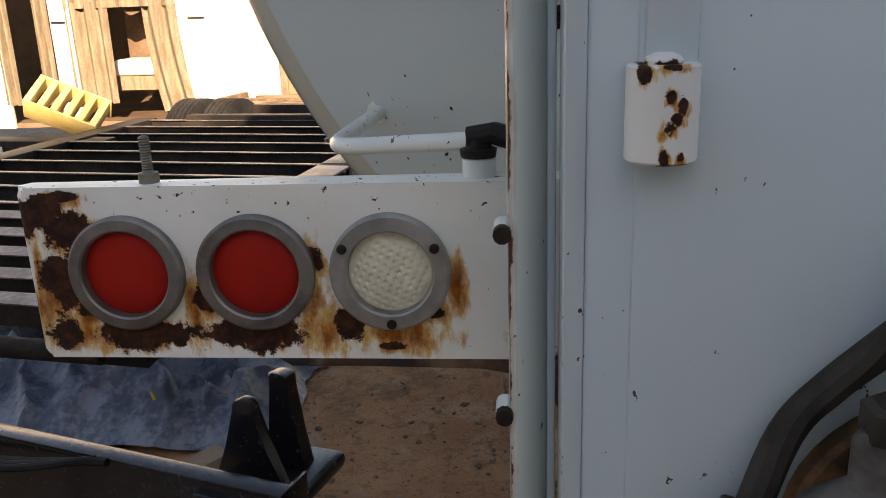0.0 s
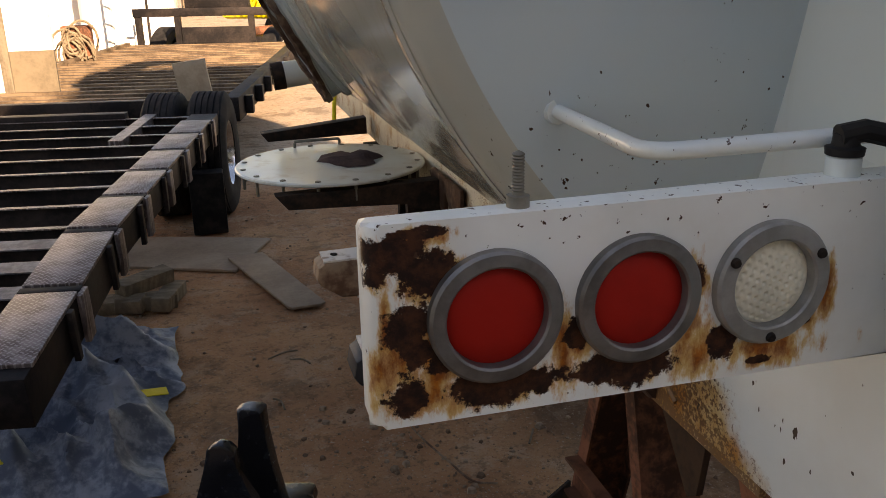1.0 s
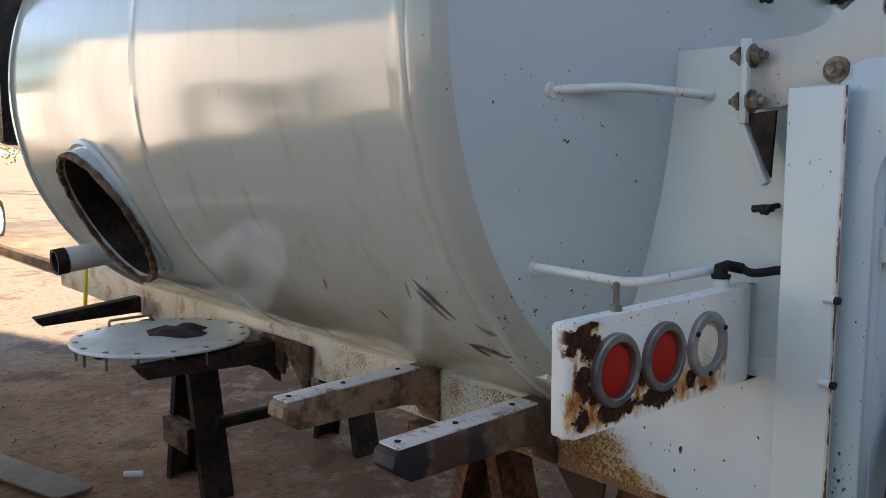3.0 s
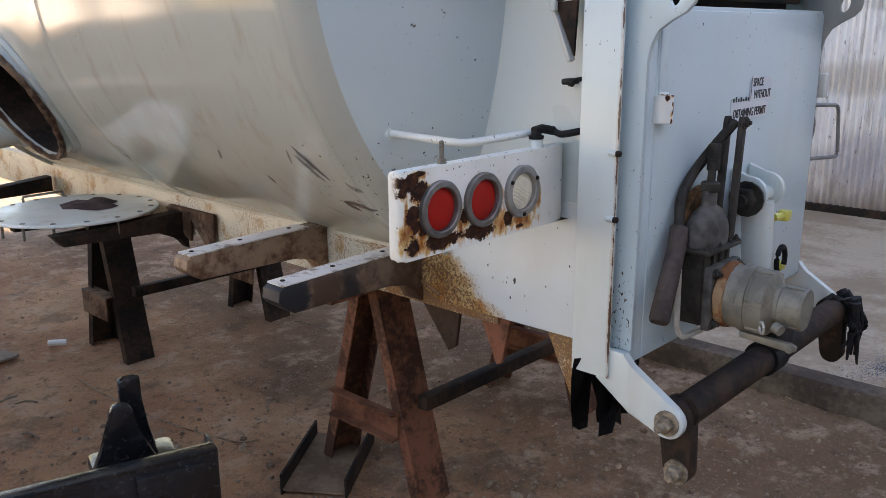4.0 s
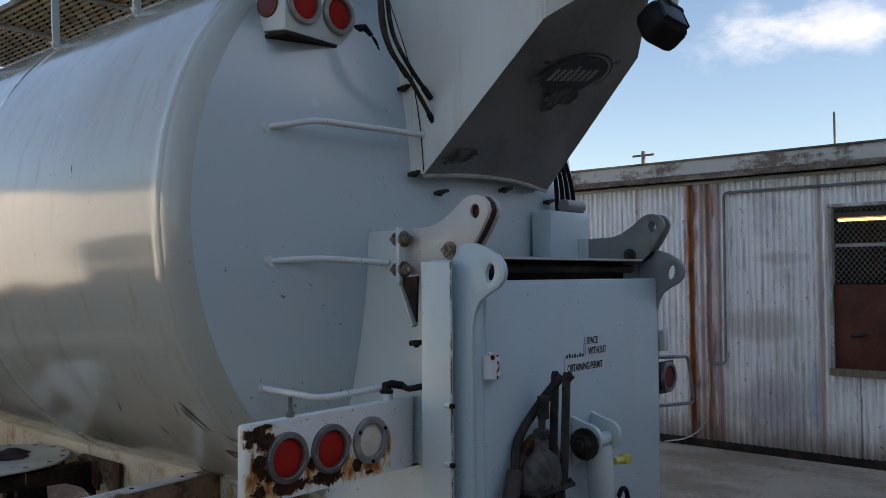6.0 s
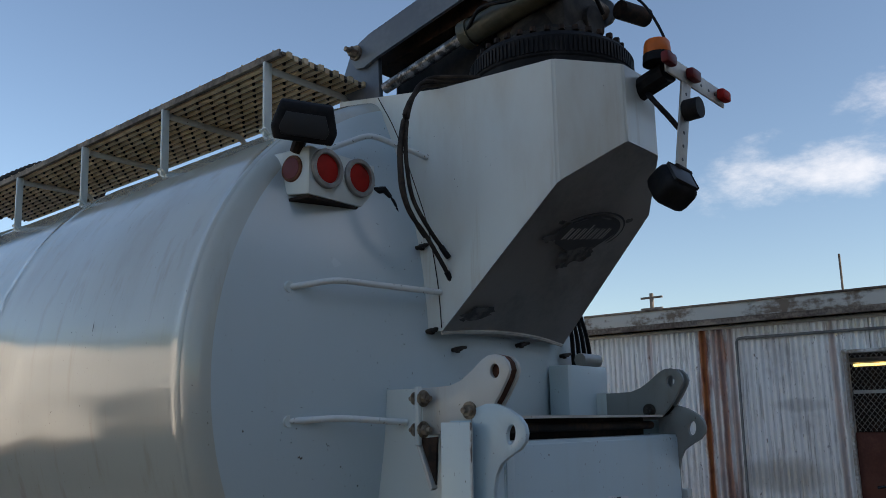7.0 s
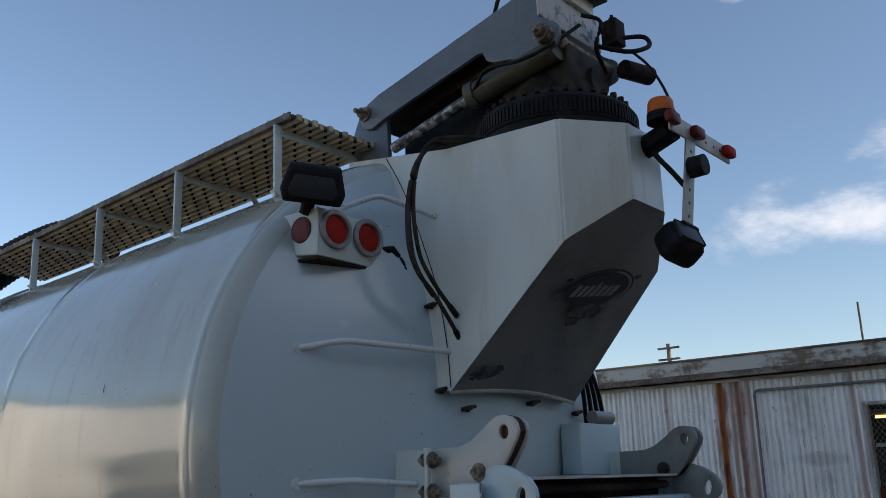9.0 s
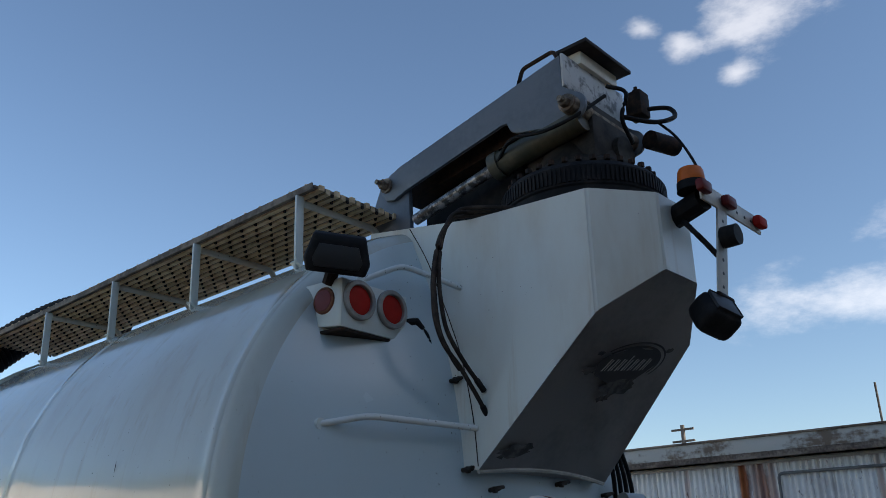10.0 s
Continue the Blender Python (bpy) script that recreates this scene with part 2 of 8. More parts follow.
def rust_paint(name, base, spots, k=1.0, rim=0.03, top=(1.44, 1.49), face=(0.885, 0.858), bleeds=(), grow=1.35):
    """White paint eaten by rust: dark scale in spots (x, z, half width, half height), orange bleed round and below them."""
    m = Mat(name, 0.4)
    x, z = m.axis(0), m.axis(2)
    ragged = m.math("MULTIPLY", m.math("SUBTRACT", m.noise(24 * k, 9, 0.72), 0.5), 3.2)
    grain = m.noise(70, 4, 0.6)

    def spot(cx, cz, rx, rz):
        a = m.math("DIVIDE", m.math("SUBTRACT", x, cx), rx)
        b = m.math("DIVIDE", m.math("SUBTRACT", z, cz), rz)
        d = m.math("SQRT", m.math("ADD", m.math("MULTIPLY", a, a), m.math("MULTIPLY", b, b)), 0)
        return m.math("SUBTRACT", 1.0, d)

    dark, wide = None, None
    for cx, cz, rx, rz in spots:
        s1, s2 = spot(cx, cz, rx * grow, rz * grow), spot(cx + rim * 0.16, cz - rim * 0.62, rx * 1.4 + rim * 0.8, rz * 1.2 + rim * 0.7)
        dark = s1 if dark is None else m.math("MAXIMUM", dark, s1)
        wide = s2 if wide is None else m.math("MAXIMUM", wide, s2)
    for cx, cz, rx, rz in bleeds:
        wide = m.math("MAXIMUM", wide, spot(cx, cz, rx * 1.5, rz * 1.5))
    scale = m.ramp(m.math("ADD", dark, ragged), 0.16, 0.34)
    front = m.ramp(m.axis(1), *face)
    scale = m.math("MULTIPLY", scale, front)
    stain = m.math("ADD", wide, m.math("MULTIPLY", m.math("SUBTRACT", m.noise(30 * k, 8, 0.72, (1, 1, 0.4)), 0.5), 3.4))
    bleed, deep = m.ramp(stain, 0.0, 0.45), m.ramp(stain, 0.25, 0.95)
    fleck = m.ramp(m.noise(52, 6, 0.7), 0.42, 0.62)
    pale = m.mix(fleck, (0.66, 0.40, 0.09), (0.56, 0.23, 0.03))
    rich = m.mix(fleck, (0.42, 0.115, 0.008), (0.20, 0.045, 0.006))
    c = m.mix(m.math("MULTIPLY", m.ramp(m.noise(6, 5, 0.6), 0.4, 0.7), 0.25), base, (0.52, 0.48, 0.38))
    c = m.mix(m.math("MULTIPLY", m.math("MULTIPLY", bleed, front), 0.85), c, pale)
    c = m.mix(m.math("MULTIPLY", m.math("MULTIPLY", deep, front), 0.95), c, rich)
    brown = m.mix(m.ramp(m.noise(60, 5, 0.7), 0.38, 0.66), (0.021, 0.0085, 0.005), (0.072, 0.024, 0.0095))
    c = m.mix(scale, c, brown)
    # small chips along the top edge and here and there
    near_top = m.ramp(z, *top)
    chip = m.ramp(m.math("ADD", m.noise(100, 3, 0.55), m.math("MULTIPLY", near_top, 0.05)), 0.712, 0.735)
    c = m.mix(chip, c, (0.07, 0.032, 0.018))
    m.colour(c)
    m.rough(scale, 0.33, 0.85)
    m.b.inputs["Specular IOR Level"].default_value = 0.25
    m.bump(m.math("ADD", m.math("MULTIPLY", scale, -0.6), m.math("MULTIPLY", grain, m.math("ADD", scale, 0.1))), 0.6, 0.002)
    return m.m


PANEL = rust_paint("rusted_white_paint", (0.83, 0.84, 0.785), (
    (-1.128, 1.464, 0.024, 0.017), (-1.142, 1.446, 0.012, 0.015), (-1.100, 1.441, 0.026, 0.021), (-1.115, 1.396, 0.021, 0.017), (-1.104, 1.370, 0.013, 0.014), (-1.112, 1.325, 0.021, 0.016), (-1.085, 1.354, 0.014, 0.016), (-1.033, 1.325, 0.056, 0.017), (-0.986, 1.322, 0.012, 0.012),
    (-0.903, 1.328, 0.056, 0.019), (-0.947, 1.362, 0.010, 0.020), (-0.820, 1.408, 0.008, 0.016), (-0.784, 1.340, 0.017, 0.018), (-0.692, 1.350, 0.010, 0.007), (-0.74, 1.310, 0.02, 0.005), (-1.108, 1.484, 0.022, 0.005)),
    bleeds=((-0.826, 1.37, 0.011, 0.05), (-0.815, 1.325, 0.026, 0.026), (-0.735, 1.322, 0.060, 0.020), (-0.668, 1.375, 0.012, 0.035), (-1.125, 1.36, 0.016, 0.034), (-0.962, 1.36, 0.010, 0.05), (-0.695, 1.352, 0.026, 0.02), (-1.137, 1.40, 0.006, 0.05)), rim=0.006, grow=1.4)


def speckled_paint(name):
    """Cream white paint broken up by rust speckle."""
    m = Mat(name, 0.55)
    broad = m.math("MULTIPLY", m.math("SUBTRACT", m.noise(4.5, 5, 0.6), 0.5), 0.45)
    # rust runs more thickly at the rear end of the rail
    broad = m.math("ADD", broad, m.math("MULTIPLY", m.ramp(m.axis(1), 2.05, 1.45), 0.18))
    speck = m.ramp(m.math("ADD", m.noise(170, 4, 0.64), m.math("MULTIPLY", broad, 0.7)), 0.545, 0.605)
    c = m.mix(m.ramp(m.math("ADD", m.noise(9, 6, 0.65), broad), 0.50, 0.78), (0.64, 0.58, 0.45), (0.46, 0.25, 0.075))
    c = m.mix(m.math("MULTIPLY", speck, 0.85), c, (0.17, 0.085, 0.045))
    m.colour(c).bump(speck, 0.35, 0.002)
    return m.m


SPECKLED = speckled_paint("rust_speckled_paint")


GUSSET_Y = 1.19


def gusset_material():
    """White plate whose far end is rust speckled, the rust thinning out along a diagonal."""
    m = Mat("half_rusted_plate", 0.42)
    y, z = m.axis(1), m.axis(2)
    line = m.math("ADD", m.math("SUBTRACT", y, GUSSET_Y), m.math("MULTIPLY", m.math("SUBTRACT", z, 1.06), -1.03))
    far = m.math("ADD", m.math("MULTIPLY", line, 3.2), m.math("MULTIPLY", m.math("SUBTRACT", m.noise(9, 6, 0.65), 0.5), 0.7))
    white = m.mix(m.math("MULTIPLY", m.ramp(m.noise(3, 5, 0.6), 0.4, 0.7), 0.3), (0.68, 0.715, 0.70), (0.5, 0.46, 0.38))
    stain = m.mix(m.ramp(m.noise(7, 6, 0.65), 0.38, 0.62), (0.60, 0.44, 0.22), (0.42, 0.175, 0.035))
    c = m.mix(m.ramp(far, -0.06, 0.16), white, stain)
    speck = m.ramp(m.math("ADD", m.noise(140, 6, 0.7), m.math("MINIMUM", m.math("MULTIPLY", far, 0.3), 0.09)), 0.55, 0.61)
    c = m.mix(m.math("MULTIPLY", m.math("MULTIPLY", speck, m.ramp(far, -0.12, 0.1)), 0.9), c, (0.13, 0.055, 0.025))
    chip = m.ramp(m.noise(75, 2, 0.5, (1, 1, 0.55)), 0.715, 0.735)
    c = m.mix(chip, c, (0.05, 0.028, 0.018))
    m.colour(c).bump(speck, 0.25, 0.0015)
    return m.m


GUSSET = gusset_material()


def two_tone(name, a, b, scale, lo, hi, rough, metal=0.0, bump=0.3, dist=0.004, stretch=(1, 1, 1), fine=40):
    m = Mat(name, rough, metal, 0.15 if rough > 0.5 and max(a + b) < 0.3 else 0.2 if rough > 0.58 else 0.5)
    n = m.noise(scale, 6, 0.6, stretch)
    f = m.noise(fine, 4, 0.6)
    m.colour(m.mix(m.ramp(m.math("ADD", n, m.math("MULTIPLY", m.math("SUBTRACT", f, 0.5), 0.4)), lo, hi), a, b))
    m.rough(f, max(0.05, rough - 0.12), min(1.0, rough + 0.15))
    m.bump(f, bump, dist)
    return m.m


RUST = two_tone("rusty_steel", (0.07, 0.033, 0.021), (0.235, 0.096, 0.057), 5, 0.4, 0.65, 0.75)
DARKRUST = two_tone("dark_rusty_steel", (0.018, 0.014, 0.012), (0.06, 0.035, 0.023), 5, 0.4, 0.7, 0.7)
CAST = two_tone("cast_metal", (0.17, 0.155, 0.125), (0.29, 0.265, 0.215), 8, 0.35, 0.65, 0.55, 0.3, 0.25, 0.002)
VALVE = two_tone("dark_cast_iron", (0.022, 0.02, 0.018), (0.06, 0.052, 0.044), 9, 0.35, 0.65, 0.6, 0.2, 0.3, 0.003)
BEZEL = two_tone("brushed_steel", (0.135, 0.125, 0.115), (0.25, 0.235, 0.22), 14, 0.3, 0.7, 0.45, 0.7, 0.1, 0.001)
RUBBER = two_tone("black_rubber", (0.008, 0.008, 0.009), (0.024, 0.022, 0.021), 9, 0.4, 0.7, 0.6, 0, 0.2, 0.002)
BLACK = two_tone("black_gloss_paint", (0.008, 0.008, 0.01), (0.02, 0.022, 0.026), 6, 0.4, 0.7, 0.22, 0, 0.1, 0.002)
TYRE = two_tone("tyre_rubber", (0.012, 0.012, 0.013), (0.032, 0.03, 0.029), 6, 0.35, 0.7, 0.8)
# bright tan: the golden sun glow through the grating is in this colour
GRATE = two_tone("sun_glow_grating_steel", (0.56, 0.42, 0.25), (0.76, 0.62, 0.42), 9, 0.35, 0.65, 0.6, 0.15, 0.2, 0.002)
HOPPERPAINT = paint_material("stained_hopper_paint", (0.70, 0.725, 0.67), 0.3, 0.762, 0.75, (0.46, 0.38, 0.26))
GALV = two_tone("galvanised_steel", (0.42, 0.40, 0.36), (0.56, 0.53, 0.47), 7, 0.35, 0.65, 0.5, 0.35, 0.15, 0.002)
RUSTRING = two_tone("rust_ring", (0.2, 0.075, 0.03), (0.36, 0.22, 0.12), 12, 0.4, 0.6, 0.75)
LUGPAINT = paint_material("worn_cream_paint", (0.55, 0.555, 0.52), 0.4, 0.72, 0.75, (0.40, 0.29, 0.18))
# greyer, darker copy of the lug paint, for the right-hand parts
LUGGREY = paint_material("worn_grey_copy", (0.24, 0.25, 0.235), 0.4, 0.72, 0.6, (0.12, 0.10, 0.08))
TIMBER = two_tone("weathered_wood", (0.17, 0.13, 0.09), (0.28, 0.22, 0.155), 4, 0.35, 0.7, 0.8, 0, 0.3, 0.003, (1, 8, 1))
YELLOW = two_tone("yellow_paint", (0.75, 0.62, 0.02), (0.85, 0.72, 0.05), 3, 0.3, 0.7, 0.35)
DECK = two_tone("trailer_steel", (0.013, 0.012, 0.013), (0.045, 0.036, 0.033), 3, 0.35, 0.7, 0.55, 0.2, 0.25, 0.003)


def tread_material():
    """Dark worn tread plate with raised lozenges laid crosswise, their tops rubbed bright."""
    m = Mat("tread_plate", 0.45, 0.3)
    x, y = m.axis(0), m.axis(1)
    u = m.math("MULTIPLY", m.math("ADD", x, y), 42.0)
    v = m.math("MULTIPLY", m.math("SUBTRACT", x, y), 42.0)
    pu = m.math("ABSOLUTE", m.math("SUBTRACT", m.math("FRACT", u, 0), 0.5), 0)
    pv = m.math("ABSOLUTE", m.math("SUBTRACT", m.math("FRACT", v, 0), 0.5), 0)
    odd = m.math("FRACT", m.math("MULTIPLY", m.math("ADD", m.math("FLOOR", u, 0), m.math("FLOOR", v, 0)), 0.5), 0)
    odd = m.math("MULTIPLY", odd, 2.0)
    one = m.math("MULTIPLY", m.ramp(pv, 0.20, 0.11), m.ramp(pu, 0.46, 0.36))
    two = m.math("MULTIPLY", m.ramp(pu, 0.20, 0.11), m.ramp(pv, 0.46, 0.36))
    loz = m.math("ADD", m.math("MULTIPLY", one, odd), m.math("MULTIPLY", two, m.math("SUBTRACT", 1.0, odd)))
    c = m.mix(m.ramp(m.noise(9, 6, 0.65), 0.40, 0.62), (0.075, 0.055, 0.052), (0.20, 0.175, 0.18))
    c = m.mix(m.math("MULTIPLY", loz, 0.5), c, (0.36, 0.34, 0.35))
    m.colour(c)
    m.bump(m.math("ADD", loz, m.math("MULTIPLY", m.noise(55, 4), 0.3)), 0.6, 0.003)
    return m.m


TREAD = tread_material()
TARP = two_tone("blue_tarp", (0.065, 0.09, 0.135), (0.23, 0.27, 0.325), 6, 0.38, 0.62, 0.5, 0, 0.25, 0.004)
CHROME = two_tone("chrome", (0.6, 0.6, 0.6), (0.7, 0.7, 0.7), 5, 0.3, 0.7, 0.15, 1.0, 0.05, 0.001)
BOOM = two_tone("grey_boom_paint", (0.11, 0.125, 0.145), (0.15, 0.165, 0.185), 3, 0.35, 0.65, 0.35, 0, 0.08, 0.003)
# darker than the hopper's white paint: underside shade and dirt in one colour
CHUTE_SHADED = two_tone("shaded_dirty_underside", (0.30, 0.295, 0.29), (0.42, 0.41, 0.40), 3, 0.30, 0.6, 0.5, 0, 0.06, 0.002)


def lens_material(name, c, rough=0.18):
    m = Mat(name, rough)
    m.colour(m.mix(m.ramp(m.noise(18, 4), 0.4, 0.75), c, tuple(v * 0.75 for v in c)))
    m.b.inputs["Specular IOR Level"].default_value = 0.3
    m.rough(m.noise(30, 4), rough, rough + 0.25)
    return m.m


RED = lens_material("red_lens", (0.40, 0.009, 0.003), 0.5)
DARKRED = lens_material("dark_red_lens", (0.14, 0.008, 0.008), 0.3)
CLEAR = lens_material("milky_lens", (0.78, 0.73, 0.58), 0.4)
AMBER = lens_material("amber_lens", (0.6, 0.13, 0.012), 0.25)


def dirt_material():
    m = Mat("packed_dirt", 0.95, 0.0, 0.12)
    a = m.noise(0.7, 7, 0.65)
    b = m.noise(3.6, 9, 0.72)
    f = m.noise(60, 6, 0.7)
    # redder and lighter in the open yard, darker to the right round the tank
    yard = m.ramp(m.math("ADD", m.axis(0), m.math("MULTIPLY", m.noise(0.8, 4, 0.6, (1, 1, 1), (9, 9, 0)), 1.2)), 1.1, 0.2)
    low = m.mix(yard, (0.175, 0.098, 0.057), (0.345, 0.166, 0.087))
    high = m.mix(yard, (0.24, 0.14, 0.083), (0.52, 0.294, 0.162))
    c = m.mix(m.ramp(a, 0.36, 0.64), low, high)
    # paler driveway farther off: the sunlit look is put into the colour
    c = m.mix(m.math("MULTIPLY", m.ramp(m.axis(1), 6.5, 9.0), 0.8), c, (0.50, 0.42, 0.33))
    c = m.mix(m.math("MULTIPLY", m.ramp(b, 0.50, 0.62), 0.6), c, (0.47, 0.325, 0.225))
    c = m.mix(m.math("MULTIPLY", m.ramp(m.noise(1.4, 8, 0.7, (1, 1, 1), (4, 2, 0)), 0.52, 0.62), 0.5), c, (0.09, 0.06, 0.04))
    c = m.mix(m.math("MULTIPLY", m.ramp(m.noise(14, 7, 0.75, (1, 1, 1), (1, 7, 0)), 0.51, 0.62), 0.5), c, (0.12, 0.08, 0.05))
    c = m.mix(m.math("MULTIPLY", m.ramp(f, 0.54, 0.68), 0.55), c, (0.10, 0.07, 0.048))
    c = m.mix(m.math("MULTIPLY", m.ramp(m.noise(85, 4, 0.7, (1, 1, 1), (5, 5, 5)), 0.60, 0.67), 0.65), c, (0.46, 0.40, 0.33))
    m.colour(c)
    m.bump(m.math("ADD", m.math("MULTIPLY", f, 0.3), m.math("ADD", b, m.math("MULTIPLY", m.noise(20, 6, 0.7), 0.5))), 0.7, 0.03)
    return m.m


DIRT = dirt_material()
CONCRETE = two_tone("dusty_concrete", (0.33, 0.235, 0.165), (0.50, 0.395, 0.295), 2.2, 0.35, 0.65, 0.85, 0, 0.35, 0.008, (1, 0.5, 1), 30)
WALLPLAIN = two_tone("plain_wall", (0.42, 0.40, 0.38), (0.5, 0.48, 0.45), 0.6, 0.35, 0.65, 0.85)


def tin_material():
    """Old galvanised sheet: pale bloom, fine dark runs, rust bands down two joints, stained low down."""
    m = Mat("corrugated_tin", 0.42, 0.25)
    y, z = m.axis(1), m.axis(2)
    c = m.mix(m.ramp(m.noise(1.7, 7, 0.65, (1, 1, 0.5)), 0.36, 0.62), (0.90, 0.865, 0.81), (0.985, 0.965, 0.925))
    runs = m.ramp(m.noise(34, 6, 0.7, (1, 0.6, 0.05), (2, 5, 1)), 0.53, 0.62)
    c = m.mix(m.math("MULTIPLY", runs, 0.4), c, (0.27, 0.21, 0.17))
    spots = m.ramp(m.noise(20, 5, 0.7, (1, 1, 0.45)), 0.62, 0.70)
    c = m.mix(m.math("MULTIPLY", spots, 0.75), c, (0.13, 0.07, 0.045))
    blot = m.ramp(m.math("ADD", m.noise(1.3, 6, 0.65, (1, 1, 1), (8, 3, 5)), m.math("MULTIPLY", m.ramp(z, 1.35, 0.4), 0.12)), 0.56, 0.72)
    c = m.mix(m.math("MULTIPLY", blot, 0.3), c, (0.27, 0.22, 0.20))
    rag = m.math("MULTIPLY", m.math("SUBTRACT", m.noise(5, 7, 0.7, (1, 1.5, 0.35), (1, 2, 3)), 0.5), 0.5)
    for yc, w, k in ((2.81, 0.055, 1.0), (2.70, 0.03, 0.55), (2.62, 0.04, 0.8), (2.53, 0.035, 0.6), (3.4, 0.03, 0.4), (1.56, 0.03, 0.5), (-1.4, 0.07, 0.8), (5.2, 0.05, 0.7)):
        d = m.math("DIVIDE", m.math("ABSOLUTE", m.math("SUBTRACT", y, yc), 0), w)
        band = m.ramp(m.math("ADD", d, m.math("MULTIPLY", rag, 5.0)), 1.35, 0.45)
        c = m.mix(m.math("MULTIPLY", band, k), c, m.mix(m.ramp(m.noise(7, 5, 0.6, (1, 2, 0.5)), 0.4, 0.62), (0.17, 0.036, 0.012), (0.40, 0.125, 0.035)))
    for yc, zc, ry, rz, tint, k in ((1.95, 0.62, 0.42, 0.36, (0.24, 0.23, 0.30), 0.4), (2.1, 1.35, 0.5, 0.2, (0.40, 0.34, 0.24), 0.45), (1.62, 0.7, 0.05, 0.45, (0.25, 0.33, 0.45), 0.5), (1.9, 2.0, 0.3, 0.08, (0.3, 0.26, 0.22), 0.35)):
        a, b = m.math("DIVIDE", m.math("SUBTRACT", y, yc), ry), m.math("DIVIDE", m.math("SUBTRACT", z, zc), rz)
        d = m.math("ADD", m.math("MULTIPLY", a, a), m.math("MULTIPLY", b, b))
        c = m.mix(m.math("MULTIPLY", m.ramp(m.math("ADD", d, m.math("MULTIPLY", rag, 3.0)), 1.0, 0.1), k), c, tint)
    foot = m.math("MULTIPLY", m.ramp(m.math("ADD", z, m.math("MULTIPLY", rag, 1.0)), 0.55, 0.15), 0.75)
    c = m.mix(foot, c, (0.20, 0.13, 0.085))
    m.colour(c).bump(m.noise(30, 4), 0.15, 0.003)
    return m.m


TIN = tin_material()
HINGE_AT = (-0.499, 1.598)
HINGEPAINT = rust_paint("rust_spotted_hinge", (0.72, 0.74, 0.72), [(HINGE_AT[0] + a, HINGE_AT[1] + b - 0.002, c * 0.95, d * 0.95) for a, b, c, d in (
    (0.002, 0.014, 0.0035, 0.004), (0.010, 0.007, 0.004, 0.006), (0.007, -0.002, 0.004, 0.005), (0.002, -0.008, 0.005, 0.005), (-0.015, 0.030, 0.004, 0.007), (0.002, 0.034, 0.008, 0.0025), (-0.001, -0.028, 0.003, 0.006), (0.010, -0.028, 0.0025, 0.003), (0.008, -0.035, 0.014, 0.002))], 4.5, 0.003, (1.70, 1.71))
GLASSDARK = Mat("dark_window", 0.12).colour((0.02, 0.02, 0.022)).m
INK = Mat("black_ink", 0.5).colour((0.02, 0.02, 0.022)).m
TUBE_LIGHT = Mat("lit_tube", 0.5).colour((1.0, 0.8, 0.4))
TUBE_LIGHT.b.inputs["Emission Color"].default_value, TUBE_LIGHT.b.inputs["Emission Strength"].default_value = (1.0, 0.72, 0.25, 1), 1.6
TUBE_LIGHT = TUBE_LIGHT.m
STICKER = Mat("sticker_white", 0.4).colour((0.62, 0.65, 0.68)).m


# ---- building helpers ----
def thing(name, loc, label, category, group="", kind=""):
    return tagged(pose_at(new(name), loc), label, category, group, kind)


def pose_at(ob, loc):
    ob.location = loc
    ob.empty_display_size = 0.05
    return ob


def shade(me, angle=35):
    for p in me.polygons:
        p.use_smooth = True
    me.set_sharp_from_angle(angle=radians(angle))


def part(name, bm, mat, parent=None, label="", smooth=35):
    """Links a bmesh, in world coordinates, as one mesh under its parent."""
    me = bpy.data.meshes.new(name)
    bmesh.ops.recalc_face_normals(bm, faces=bm.faces)
    bm.to_mesh(me)
    bm.free()
    for m in mat if isinstance(mat, (list, tuple)) else (mat,):
        me.materials.append(m)
    if smooth:
        shade(me, smooth)
    ob = new(name, me)
    if parent is not None:
        ob.parent = parent
        at = Vector(parent.location) if parent.type == "EMPTY" else Vector((0, 0, 0))
        ob.matrix_parent_inverse = Matrix.Translation(-at)
    if label:
        ob["label"] = label
    return ob


def solo(name, bm, mat, label, category, group="", kind="", smooth=35):
    return tagged(part(name, bm, mat, None, "", smooth), label, category, group, kind)


def box(bm, x0, x1, y0, y1, z0, z1, bevel=0.0, m=None, seg=2):
    g = bmesh.ops.create_cube(bm, size=1.0)
    vs = g["verts"]
    for v in vs:
        v.co = Vector(((x0 + x1) / 2 + v.co.x * (x1 - x0), (y0 + y1) / 2 + v.co.y * (y1 - y0), (z0 + z1) / 2 + v.co.z * (z1 - z0)))
    if bevel:
        es = list({e for v in vs for e in v.link_edges})
        r = bmesh.ops.bevel(bm, geom=es, offset=bevel, segments=seg, affect="EDGES", profile=0.5)
        vs = list({v for v in vs if v.is_valid} | set(r["verts"]))
    if m is not None:
        bmesh.ops.transform(bm, matrix=m, verts=vs)
    return vs


def bx(*a, **k):
    bm = bmesh.new()
    box(bm, *a, **k)
    return bm


